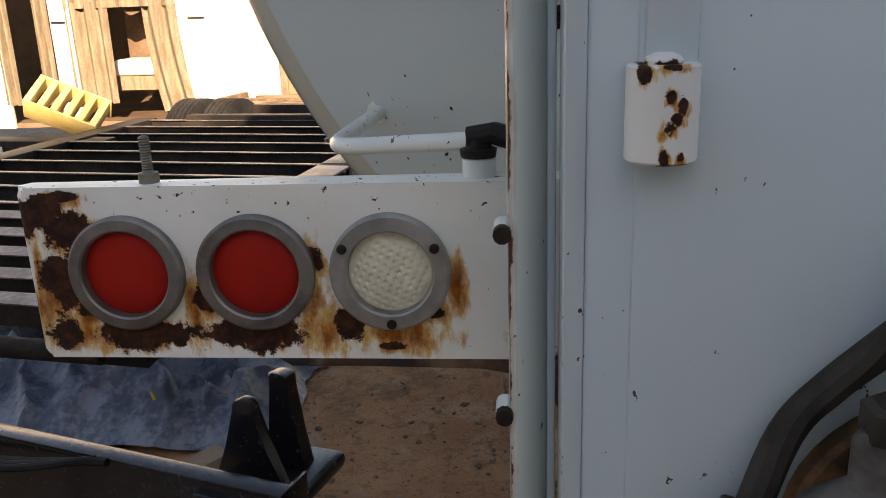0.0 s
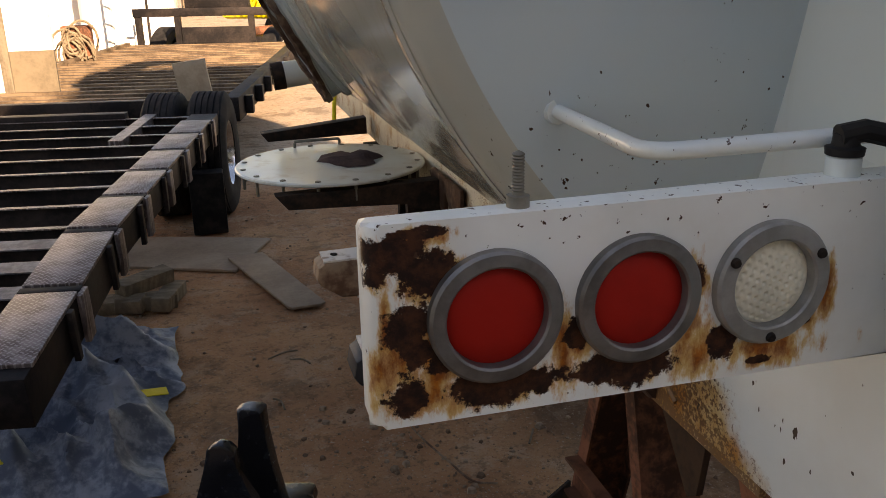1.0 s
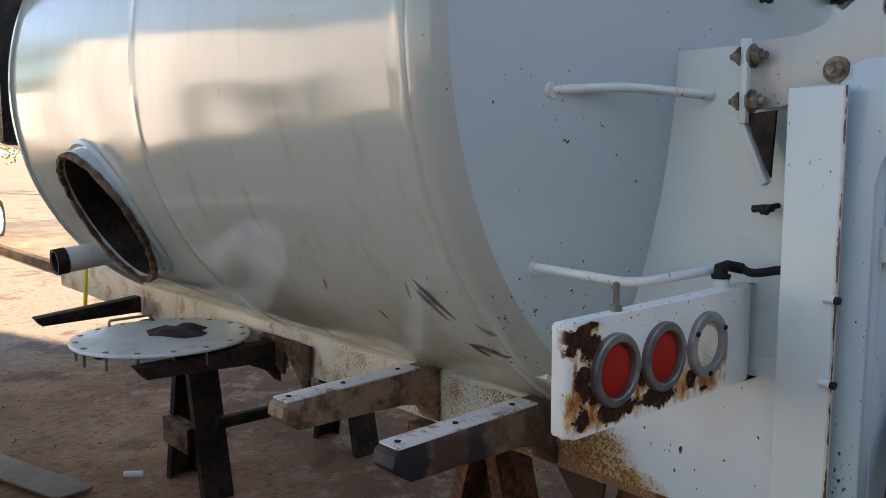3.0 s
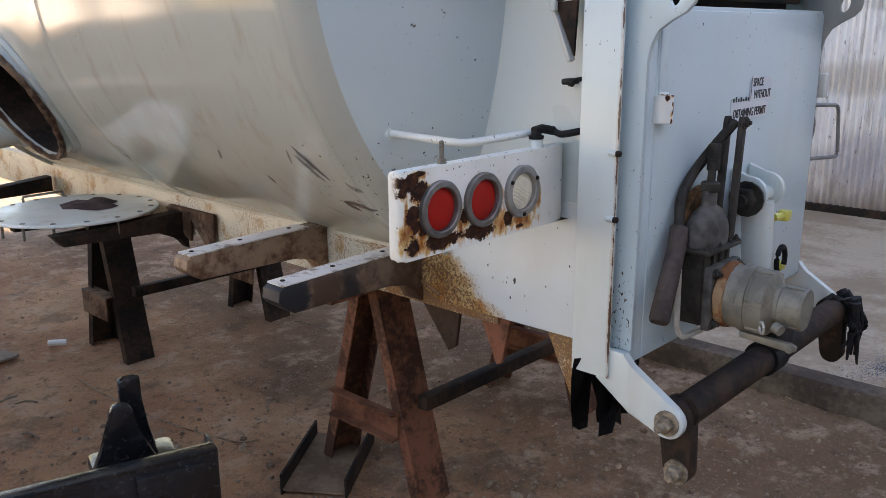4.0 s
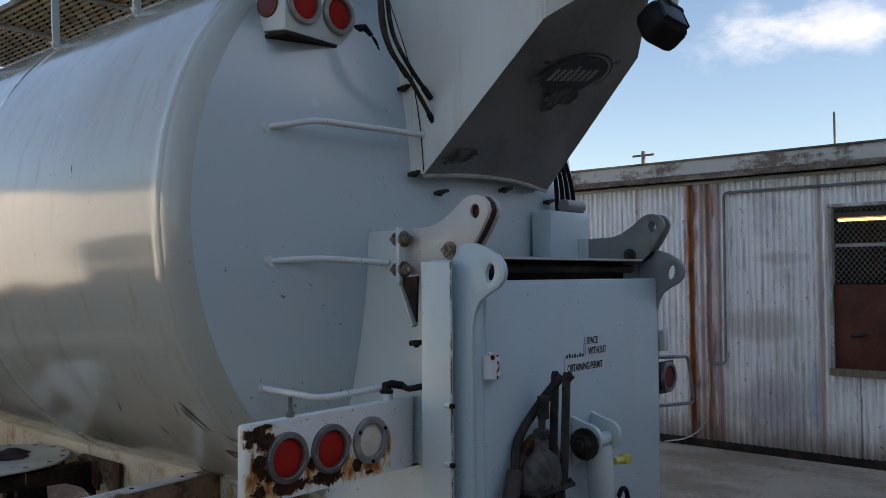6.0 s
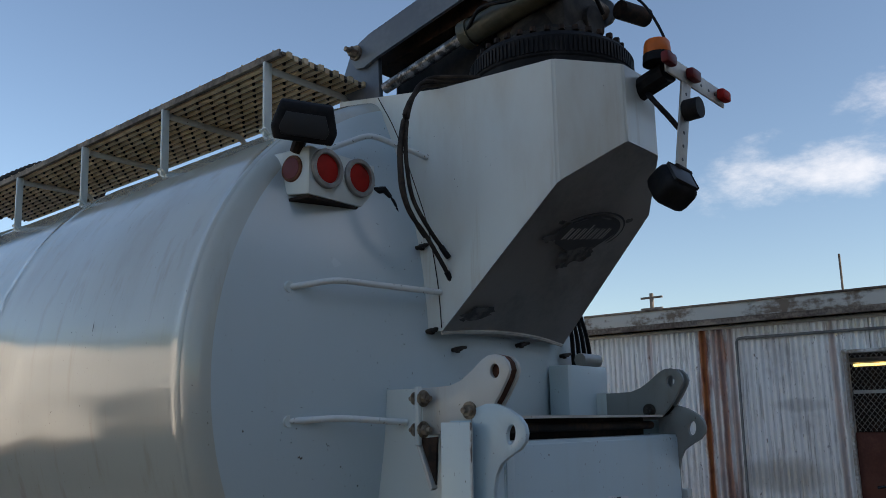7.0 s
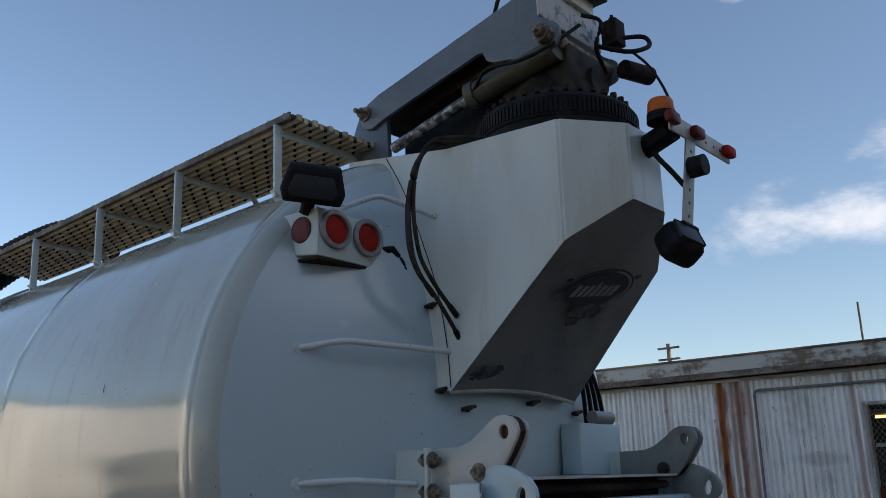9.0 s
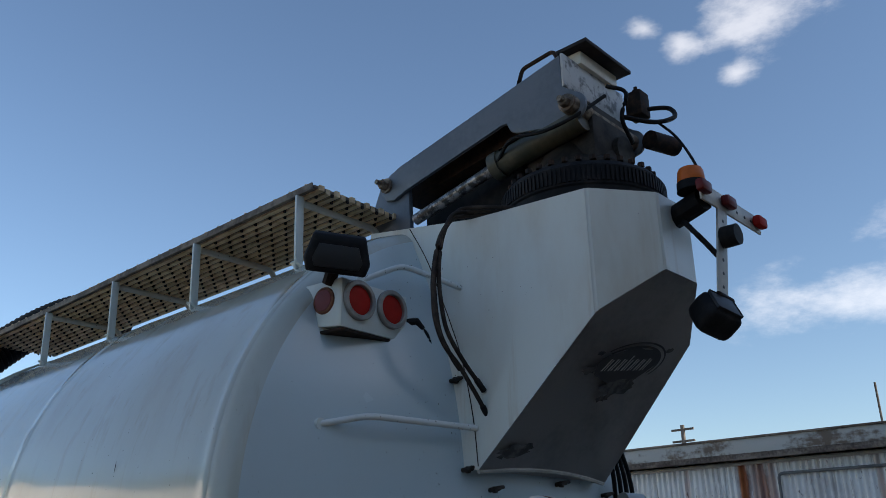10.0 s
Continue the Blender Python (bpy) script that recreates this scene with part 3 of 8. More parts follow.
def tube(bm, pts, r, seg=12, caps=True, radii=None, closed=False):
    """A round bar along a line of points."""
    pts = [Vector(p) for p in pts]
    rings = []
    n = len(pts)
    up = Vector((0, 0, 1))
    for i, p in enumerate(pts):
        a = pts[(i - 1) % n] if closed else pts[max(i - 1, 0)]
        b = pts[(i + 1) % n] if closed else pts[min(i + 1, n - 1)]
        d = (b - a).normalized()
        ref = up if abs(d.dot(up)) < 0.95 else Vector((1, 0, 0))
        u = d.cross(ref).normalized()
        w = u.cross(d)
        rr = radii[i] if radii else r
        rings.append([bm.verts.new(p + (u * math.cos(k * 2 * math.pi / seg) + w * math.sin(k * 2 * math.pi / seg)) * rr) for k in range(seg)])
    for i in range(n if closed else n - 1):
        s, t = rings[i], rings[(i + 1) % n]
        for k in range(seg):
            bm.faces.new((s[k], s[(k + 1) % seg], t[(k + 1) % seg], t[k]))
    if caps and not closed:
        bm.faces.new(rings[0])
        bm.faces.new(rings[-1])
    return bm


def tb(pts, r, seg=12, **k):
    return tube(bmesh.new(), pts, r, seg, **k)


def bend(pts, r=0.03, steps=5):
    """Rounds the corners of a line of points."""
    pts = [Vector(p) for p in pts]
    out = [pts[0]]
    for a, b, c in zip(pts, pts[1:], pts[2:]):
        u, v = (a - b), (c - b)
        k = min(r, u.length * 0.45, v.length * 0.45)
        p, q = b + u.normalized() * k, b + v.normalized() * k
        for i in range(steps + 1):
            t = i / steps
            out.append(p * (1 - t) ** 2 + b * 2 * t * (1 - t) + q * t * t)
    return out + [pts[-1]]


def spline(pts, steps=6):
    """A smooth line through the points."""
    p = [Vector(q) for q in pts]
    p = [p[0] * 2 - p[1]] + p + [p[-1] * 2 - p[-2]]
    out = []
    for i in range(1, len(p) - 2):
        for k in range(steps):
            t = k / steps
            a, b, c, d = p[i - 1:i + 3]
            out.append(0.5 * ((2 * b) + (c - a) * t + (2 * a - 5 * b + 4 * c - d) * t * t + (3 * b - a - 3 * c + d) * t ** 3))
    return out + [p[-2]]


def prism(bm, outline, axis, a, b, bevel=0.0):
    """A flat plate: a 2D outline pulled from a to b along an axis. x: outline in (y, z); y: in (x, z); z: in (x, y)."""
    def at(p, q):
        return {"x": (q, p[0], p[1]), "y": (p[0], q, p[1]), "z": (p[0], p[1], q)}[axis]
    lo = [bm.verts.new(at(p, a)) for p in outline]
    hi = [bm.verts.new(at(p, b)) for p in outline]
    n = len(outline)
    fs = [bm.faces.new(lo), bm.faces.new(hi)]
    for i in range(n):
        bm.faces.new((lo[i], lo[(i + 1) % n], hi[(i + 1) % n], hi[i]))
    if bevel:
        es = list({e for f in fs for e in f.edges})
        bmesh.ops.bevel(bm, geom=es, offset=bevel, segments=2, affect="EDGES", profile=0.5)
    return bm


def pr(outline, axis, a, b, bevel=0.0):
    return prism(bmesh.new(), outline, axis, a, b, bevel)


def plate(outline, hole, axis, a, b, bevel=0.0):
    """A flat plate with a hole cut through it."""
    def at(p, q):
        return {"x": (q, p[0], p[1]), "y": (p[0], q, p[1]), "z": (p[0], p[1], q)}[axis]
    bm = bmesh.new()
    rims = []
    for loop in (outline, hole):
        vs = [bm.verts.new(at(p, a)) for p in loop]
        rims += [bm.edges.new((vs[i], vs[(i + 1) % len(vs)])) for i in range(len(vs))]
    bmesh.ops.triangle_fill(bm, edges=rims, use_beauty=True)
    face = bm.faces[:]
    out = bmesh.ops.extrude_face_region(bm, geom=face)
    bmesh.ops.translate(bm, vec=Vector(at((0, 0), b - a)), verts=[v for v in out["geom"] if isinstance(v, bmesh.types.BMVert)])
    if bevel:
        es = [e for e in bm.edges if len(e.link_faces) == 2 and e.calc_face_angle() > 1.2]
        bmesh.ops.bevel(bm, geom=es, offset=bevel, segments=2, affect="EDGES", profile=0.5)
    return bm


def arc(cx, cy, r, a0, a1, n=10):
    return [(cx + r * math.cos(radians(a0 + (a1 - a0) * i / n)), cy + r * math.sin(radians(a0 + (a1 - a0) * i / n))) for i in range(n + 1)]


def lathe(bm, profile, centre, axis, seg=32, cap=False):
    """Turns (radius, along) pairs round an axis through centre."""
    c, d = Vector(centre), Vector(axis).normalized()
    ref = Vector((0, 0, 1)) if abs(d.z) < 0.9 else Vector((1, 0, 0))
    u = d.cross(ref).normalized()
    w = d.cross(u)
    rings = []
    for r, h in profile:
        if r < 1e-6:
            rings.append([bm.verts.new(c + d * h)])
        else:
            rings.append([bm.verts.new(c + d * h + (u * math.cos(2 * math.pi * k / seg) + w * math.sin(2 * math.pi * k / seg)) * r) for k in range(seg)])
    for s, t in zip(rings, rings[1:]):
        for k in range(seg):
            j = (k + 1) % seg
            q = [s[k % len(s)], s[j % len(s)], t[j % len(t)], t[k % len(t)]]
            q = list(dict.fromkeys(q))
            if len(q) > 2:
                bm.faces.new(q)
    return bm


def lt(profile, centre, axis, seg=32):
    return lathe(bmesh.new(), profile, centre, axis, seg)


def hexbolt(parent, at, axis, r=0.014, h=0.012, mat=None, washer=True):
    bm = bmesh.new()
    a = Vector(axis).normalized()
    c = Vector(at)
    if washer:
        lathe(bm, [(0, 0), (r * 1.5, 0), (r * 1.5, h * 0.25), (0, h * 0.25)], c, a, 14)
    lathe(bm, [(0, h * 0.25), (r, h * 0.25), (r, h * 0.9), (r * 0.85, h), (0, h)], c, a, 6)
    lathe(bm, [(0, h), (r * 0.5, h), (r * 0.5, h * 1.6), (0, h * 1.6)], c, a, 10)
    return part("bolt", bm, mat or CAST, parent)


# ---- ground, slab, buildings ----
def ground_height(x, y):
    lumps = max(0.0, noise.noise((x * 6.5, y * 6.5, 4)) - 0.12) * 0.022 + 0.005 * noise.noise((x * 15, y * 15, 7))
    return 0.012 * noise.noise((x * 0.8, y * 0.8, 0)) + 0.006 * noise.noise((x * 3.1, y * 3.1, 2)) + lumps


def build_ground():
    xs = [-400, -120, -40, -20, -12] + [-8 + 0.16 * i for i in range(34)] + [-2.6 + 0.045 * i for i in range(104)] + [2.2, 4, 8, 20, 60, 150, 400]
    ys = [-400, -100, -30, -12, -6, -3] + [-2 + 0.12 * i for i in range(12)] + [-0.5 + 0.045 * i for i in range(124)] + [5.2 + 0.16 * i for i in range(49)] + [13, 15, 18, 22, 30, 60, 150, 400]
    verts = [(x, y, ground_height(x, y) if -8 < x < 2 and -2 < y < 13 else 0) for x in xs for y in ys]
    n = len(ys)
    faces = [(i * n + j, (i + 1) * n + j, (i + 1) * n + j + 1, i * n + j + 1) for i in range(len(xs) - 1) for j in range(n - 1)]
    me = bpy.data.meshes.new("ground")
    me.from_pydata(verts, [], faces)
    me.materials.append(DIRT)
    shade(me, 80)
    return tagged(new("ground", me), "packed brown dirt yard with pale worn patches", "ground", kind="structure")


ground = build_ground()


def build_slab():
    bm = bmesh.new()
    x0 = 1.66
    edge = [(x0 + 0.015 * noise.noise((0, y * 1.3, 5)), y) for y in np.arange(-14, 22.1, 0.5)]
    outline = edge + [(40, 22), (40, -14)]
    prism(bm, outline, "z", -0.1, 0.12, 0.02)
    return solo("pavement", bm, CONCRETE, "dusty concrete slab with a low kerb edge", "pavement", kind="structure")


build_slab()
# dirt and the shade on the kerb's face are both in this dark colour
KERB = two_tone("shaded_dirty_kerb", (0.075, 0.053, 0.04), (0.2, 0.15, 0.11), 2.5, 0.35, 0.65, 0.9, 0, 0.4, 0.008, (1, 0.6, 1), 30)


def build_kerb():
    bm = bmesh.new()
    ys = list(np.arange(-14, 22.1, 0.25))
    rows = []
    for y in ys:
        w = 0.012 * noise.noise((0, y * 2.1, 5)) + 0.006 * noise.noise((3, y * 7, 5))
        h = 0.006 * noise.noise((7, y * 3, 1))
        rows.append([bm.verts.new((x, y, z)) for x, z in ((1.615 + w, -0.05), (1.625 + w, 0.09 + h), (1.645 + w, 0.122 + h), (1.76, 0.127 + h * 0.5), (1.79, 0.11))])
    for p, q in zip(rows, rows[1:]):
        for k in range(4):
            bm.faces.new((p[k], p[k + 1], q[k + 1], q[k]))
    return solo("kerb", bm, KERB, "worn dirty concrete kerb along the slab, shade put into its colour", "kerb", kind="structure", smooth=50)


build_kerb()
WX, WZ0, WZ1 = 5.75, 0.12, 2.80


def build_tin_wall():
    """Corrugated sheets on the shed's long side, with a hole for the window."""
    wall = thing("wall_east", (WX, 2, WZ0), "old corrugated tin shed wall with rust streaks", "wall", kind="structure")
    y0, y1, step = -8.0, 9.0, 0.06
    hole = (0.25, 1.46, 0.98, 2.46)
    rng = random.Random(4)
    y, n = y0, 0
    while y < y1:
        ye = min(y + step * 14, y1)
        bm = bmesh.new()
        k = int(round((ye - y) / step * 8))
        off = rng.uniform(-0.006, 0.006)
        cols = []
        for i in range(k + 1):
            yy = y + (ye - y) * i / k
            d = 0.0125 * math.cos(2 * math.pi * (yy - y0) / step) + off
            cols.append([(WX + d, yy, z) for z in (WZ0 + rng.uniform(-0.01, 0.01), hole[2], hole[3], WZ1)])
        vs = [[bm.verts.new(p) for p in c] for c in cols]
        for i in range(k):
            mid = (cols[i][0][1] + cols[i + 1][0][1]) / 2
            for j in range(3):
                if j == 1 and hole[0] < mid < hole[1]:
                    continue
                bm.faces.new((vs[i][j], vs[i + 1][j], vs[i + 1][j + 1], vs[i][j + 1]))
        part("sheet", bm, TIN, wall, "", 70)
        y = ye
        n += 1
    part("sill_board", bx(WX - 0.05, WX + 0.02, y0, y1, WZ0 - 0.02, WZ0 + 0.07), DARKRUST, wall)
    return wall


tin_wall = build_tin_wall()


FLASHING = two_tone("weathered_flashing", (0.22, 0.16, 0.12), (0.60, 0.57, 0.52), 1.8, 0.36, 0.52, 0.6, 0, 0.2, 0.003, (1, 1, 3), 14)
CONDUIT = two_tone("grey_conduit", (0.17, 0.165, 0.16), (0.28, 0.27, 0.255), 4, 0.35, 0.65, 0.5, 0.2)
SLATBROWN = two_tone("stained_gutter", (0.10, 0.07, 0.055), (0.34, 0.27, 0.21), 1.6, 0.35, 0.65, 0.7, 0, 0.2, 0.003, (1, 1, 3))


def build_shed():
    shed = thing("shed", (8, 1, 0.12), "low tin roofed shed behind the corrugated wall", "shed", kind="structure")
    bm = bmesh.new()
    prism(bm, [(5.62, 2.86), (5.62, 3.0), (9.5, 3.55), (13.4, 3.0), (13.4, 2.86), (9.5, 3.4)], "y", -8.2, 9.2)
    part("roof", bm, TIN, shed)
    part("fascia", bx(5.58, 5.63, -8.2, 9.2, 2.83, 3.0, 0.004), FLASHING, shed)
    part("drip_edge", bx(5.56, 5.60, -8.2, 9.2, 2.995, 3.015, 0.003), SLATBROWN, shed)
    part("gutter_rust", bx(5.571, 5.583, -8.2, 9.2, 2.80, 2.86, 0.003), SLATBROWN, shed)
    # added dark wall that keeps the inside black behind the window
    part("dark_backdrop", bx(8.4, 8.45, -7.9, 8.9, 0.13, 2.85), DARKRUST, shed)
    part("back_wall", bx(13.2, 13.3, -8, 9, 0, 2.9), WALLPLAIN, shed)
    part("end_wall", bx(5.8, 13.2, -8.05, -7.95, 0, 2.9), WALLPLAIN, shed)
    part("end_wall", bx(5.8, 13.2, 8.95, 9.05, 0, 2.9), WALLPLAIN, shed)
    part("pipe", tb([(5.71, -8, 2.78), (5.71, 9, 2.78)], 0.018, 8), GALV, shed)
    part("conduit", tb(bend([(5.715, -8, 2.66), (5.715, 2.445, 2.66), (5.715, 2.455, 0.96), (5.715, 2.6, 0.96)], 0.05), 0.014, 8), CONDUIT, shed)
    part("floor_slab", bx(5.8, 13.2, -7.9, 8.9, 0.1, 0.13), CONCRETE, shed)
    return shed


build_shed()


WINFRAME = two_tone("pale_window_frame", (0.30, 0.24, 0.19), (0.68, 0.65, 0.60), 5, 0.36, 0.56, 0.55, 0.1, 0.2, 0.002, (1, 1, 0.4))


def build_shed_window():
    y0, y1, z0, z1 = 0.25, 1.46, 0.98, 2.46
    w = thing("window_1", (WX, 0.85, z0), "shed opening with wire mesh over a brown shutter", "window", kind="structure")
    part("window_frame", bx(WX - 0.03, WX + 0.05, y1 - 0.018, y1 + 0.014, z0 - 0.04, z1 + 0.03, 0.004), WINFRAME, w)
    part("window_frame", bx(WX - 0.03, WX + 0.05, y0 - 0.014, y0 + 0.018, z0 - 0.04, z1 + 0.03, 0.004), WINFRAME, w)
    part("window_frame", bx(WX - 0.035, WX + 0.05, y0 - 0.02, y1 + 0.02, z1 - 0.005, z1 + 0.025, 0.004), WINFRAME, w)
    part("window_sill", bx(WX - 0.045, WX + 0.05, y0 - 0.02, y1 + 0.02, z0 - 0.06, z0 + 0.005, 0.004), TIMBER, w)
    part("shutter", bx(WX + 0.0, WX + 0.03, y0 + 0.018, y1 - 0.018, z0 + 0.005, 1.75, 0.004), BROWN, w, "dark brown painted lower shutter")
    part("lintel_bar", bx(WX - 0.005, WX + 0.015, y0 + 0.04, y1 - 0.04, 2.09, 2.12), GALV, w)
    bm = bmesh.new()
    for i in range(-14, 32):
        for s in (1, -1):
            a = y0 + 0.05 + i * 0.045
            pts = []
            for k in range(15):
                z = 1.76 + (z1 - 1.76) * k / 14
                yy = a + s * (z - 1.76) * 0.8 + (0.0 if s > 0 else 0.56)
                if y0 - 0.01 < yy < y1 + 0.01:
                    pts.append((WX - 0.036 + 0.002 * s, yy, z))
            if len(pts) > 1:
                tube(bm, [pts[0], pts[-1]], 0.0016, 4)
    part("mesh", bm, GALV, w, "diamond wire mesh")
    part("handle", tb([(WX - 0.03, 1.3, 1.28), (WX - 0.03, 1.18, 1.3)], 0.012, 8), BLACK, w)
    return w


BROWN = two_tone("brown_paint", (0.10, 0.034, 0.022), (0.15, 0.056, 0.038), 3, 0.35, 0.65, 0.6)
build_shed_window()


def build_far_building():
    """The building behind the camera, whose shade lies on the yard."""
    b = thing("wall_south", (0, -9, 0), "plain tall building whose shade covers the yard", "building", kind="structure")
    part("wall", bx(-26, 40, -13, -9, 0, 8.25), WALLPLAIN, b)
    part("gable", bx(4.0, 6.0, -12.9, -8.99, 8.24, 10.2), WALLPLAIN, b)
    # unseen step, added and sized to keep the boom end out of the sun
    part("shade_step", bx(2.7, 4.0, -12.9, -8.99, 8.24, 8.8), WALLPLAIN, b)
    return b


build_far_building()

# ---- tank body ----
TZ, TR = 2.057, 1.09
body = thing("vacuum_tank_body", (0, 2.5, 0.9), "old white vacuum tank truck body with rusty frame on stands", "tank")


def cyl_point(a, y, r=TR):
    return Vector((r * math.cos(a), y, TZ + r * math.sin(a)))


NECK_WAY = Vector((-0.87, 0, -0.49)).normalized()
NECK_AT = Vector((0, 3.42, TZ)) + NECK_WAY * 1.05


DENTS = (((-0.92, 2.29, 1.475), 0.13, 0.011), ((-0.88, 2.05, 1.42), 0.12, 0.004), ((-0.99, 2.62, 1.60), 0.16, 0.006), ((-1.05, 2.3, 1.80), 0.25, 0.006), ((-1.06, 1.8, 1.86), 0.22, -0.004), ((-0.80, 1.75, 1.32), 0.14, 0.005), ((-1.08, 2.75, 2.1), 0.22, 0.006), ((-1.02, 1.75, 2.42), 0.25, 0.005), ((-0.93, 2.4, 2.62), 0.3, 0.006))


def build_tank():
    steps = [4.24, 4.1] + list(np.arange(3.9, 2.86, -0.03)) + [2.835]
    prof = [(TR, float(h)) for h in steps] + [(TR + 0.002, 2.826), (TR + 0.002, 2.818), (TR, 2.808)] + [(TR, 2.78 - 0.03 * i) for i in range(46)] + [(TR, 1.40), (TR + 0.002, 1.388), (TR + 0.0035, 1.376), (TR + 0.002, 1.365), (TR, 1.357)]
    bm = lt(prof, (0, 0, TZ), (0, 1, 0), 256)
    gone = []
    for v in bm.verts:
        q = v.co - NECK_AT
        if q.dot(NECK_WAY) > -0.3 and (q - NECK_WAY * q.dot(NECK_WAY)).length < 0.282:
            gone.append(v)
    bmesh.ops.delete(bm, geom=gone, context="VERTS")
    # knocks and hollows in the lower flank
    for c, reach, deep in DENTS:
        for v in bm.verts:
            d = (v.co - Vector(c)).length
            if d < reach * 2.2:
                v.co += Vector((-v.co.x, 0, TZ - v.co.z)).normalized() * deep * math.exp(-(d / reach) ** 2 * 1.6)
    part("shell", bm, SHELL, body, "glossy white tank shell with chips and scuffs", 30)
    head = []
    rk = 0.10
    for i in range(9):
        a = math.pi / 2 * i / 8 * 0.86
        head.append((TR - 0.0006 - rk * (1 - math.cos(a)), 1.356 - rk * math.sin(a)))
    r1, h1 = head[-1]
    for i in range(1, 15):
        t = i / 14
        r = r1 * (1 - t)
        head.append((r if i < 14 else 0, h1 - 0.255 * (1 - (r / r1) ** 2)))
    part("head_knuckle", lt([(TR - 0.0012, 1.37)] + head[:7], (0, 0, TZ), (0, 1, 0), 160), SHELL, body, "", 60)
    part("rear_head", lt(head[6:], (0, 0, TZ), (0, 1, 0), 160), HEAD, body, "dished white rear tank head", 40)
    front = [(TR, 4.24), (TR + 0.012, 4.24), (TR + 0.012, 4.27), (TR, 4.27), (TR - 0.04, 4.27), (TR - 0.08, 4.30), (TR - 0.3, 4.40), (0, 4.45)]
    part("front_head", lt(front, (0, 0, TZ), (0, 1, 0), 96), SHELL, body)


ARM = two_tone("worn_brown_steel", (0.07, 0.035, 0.022), (0.20, 0.13, 0.085), 8, 0.42, 0.62, 0.7, 0.1)
# HEAD: the shell's paint with the sky's blue reflection put into the base
HEAD = paint_material("sky_tinted_head_paint", (0.48, 0.575, 0.60), 0.2, 0.738, 0.08, (0.42, 0.43, 0.37), 0.05, wear=(-0.72, 1.3, 1.42, 0.30))
build_tank()


def build_manhole():
    """A round neck on the lower left of the shell, open and rusty within."""
    c, d = NECK_AT, NECK_WAY
    ring = part("manhole_neck", lt([(0.285, -0.12), (0.285, 0.075), (0.288, 0.08), (0.303, 0.08), (0.305, 0.065), (0.30, 0.06), (0.30, -0.25)], c, d, 64), SHELL, body, "open round manhole neck")
    bm = bmesh.new()
    rng = random.Random(3)
    lathe(bm, [(0.282, 0.07), (0.284, 0.086), (0.298, 0.09), (0.308, 0.082), (0.308, 0.066)], c, d, 64)
    for v in bm.verts:
        v.co += d * rng.uniform(-0.004, 0.004) + (v.co - c).normalized() * rng.uniform(-0.003, 0.004)
    part("rim", bm, ARM, ring, "ragged rusty rim")
    part("inside", lt([(0.283, 0.06), (0.283, -0.5), (0.0, -0.5)], c, d, 48), DARKRUST, ring, "dark rusty inside")
    bm = bmesh.new()
    line = []
    for k in range(72):
        a = 2 * math.pi * k / 72
        u = Vector((0, 1, 0))
        w = d.cross(u)
        q = c + u * 0.305 * math.cos(a) + w * 0.305 * math.sin(a)
        lo, hi = -0.6, 0.3
        for _ in range(30):
            mid = (lo + hi) / 2
            z = q + d * mid
            lo, hi = (mid, hi) if math.hypot(z.x, z.z - TZ) < TR else (lo, mid)
        line.append(q + d * lo)
    tube(bm, line, 0.022, 8, closed=True)
    part("weld_bead", bm, SHELL, ring)


build_manhole()


def build_front_unit():
    """A polished body with a black rear face ahead of the tank."""
    f = part("front_unit", bx(-1.13, 1.13, 4.62, 5.7, 1.80, 3.0, 0.30, seg=6), POLISHED, body, "polished metal unit ahead of the tank")
    part("rear_face", bx(-1.09, 1.09, 4.50, 4.66, 1.81, 2.95, 0.05), BLACK, f, "black rear face")


POLISHED = two_tone("polished_metal", (0.5, 0.5, 0.5), (0.62, 0.62, 0.62), 3, 0.3, 0.7, 0.14, 1.0, 0.05, 0.004)
build_front_unit()
pipe_stub = part("pipe_stub", lt([(0.052, 0), (0.06, 0), (0.06, 0.32), (0, 0.32)], (-0.99, 4.1, 1.262), (0.98, 0.0, 0.12), 24), WHITE, body, "short white outlet pipe with a rusty end")
part("collar", lt([(0.05, 0.001), (0.062, -0.002), (0.063, 0.05), (0.061, 0.052)], (-0.99, 4.1, 1.262), (0.98, 0.0, 0.12), 24), DARKRUST, pipe_stub)
part("bore", lt([(0.051, 0.002), (0.05, 0.2), (0, 0.2)], (-0.99, 4.1, 1.262), (0.98, 0.0, 0.12), 20), DARKRUST, pipe_stub)


# rear box: side sheets, posts, door
SCUFF = two_tone("dark_scuff", (0.03, 0.03, 0.03), (0.09, 0.085, 0.08), 20, 0.4, 0.6, 0.6)


def scuff(a0, y0, a1, y1, w):
    """A thin dark scrape along the shell, from angle a0 to a1."""
    bm = bmesh.new()
    n = 12
    rows = []
    for i in range(n + 1):
        t = i / n
        a, y = radians(a0 + (a1 - a0) * t), y0 + (y1 - y0) * t
        k = w * math.sin(math.pi * (0.08 + 0.84 * t)) * (0.7 + 0.5 * noise.noise((t * 6, a0, 2)))
        rows.append((bm.verts.new(cyl_point(a, y - k, TR + 0.0025)), bm.verts.new(cyl_point(a, y + k, TR + 0.0025))))
    for p, q in zip(rows, rows[1:]):
        bm.faces.new((p[0], p[1], q[1], q[0]))
    part("scuff", bm, SCUFF, body)


for q in ((-133, 1.62, -131, 1.55, 0.006), (172, 1.93, 170, 1.935, 0.004), (-170, 1.9, -172, 1.9, 0.003)):
    scuff(*q)


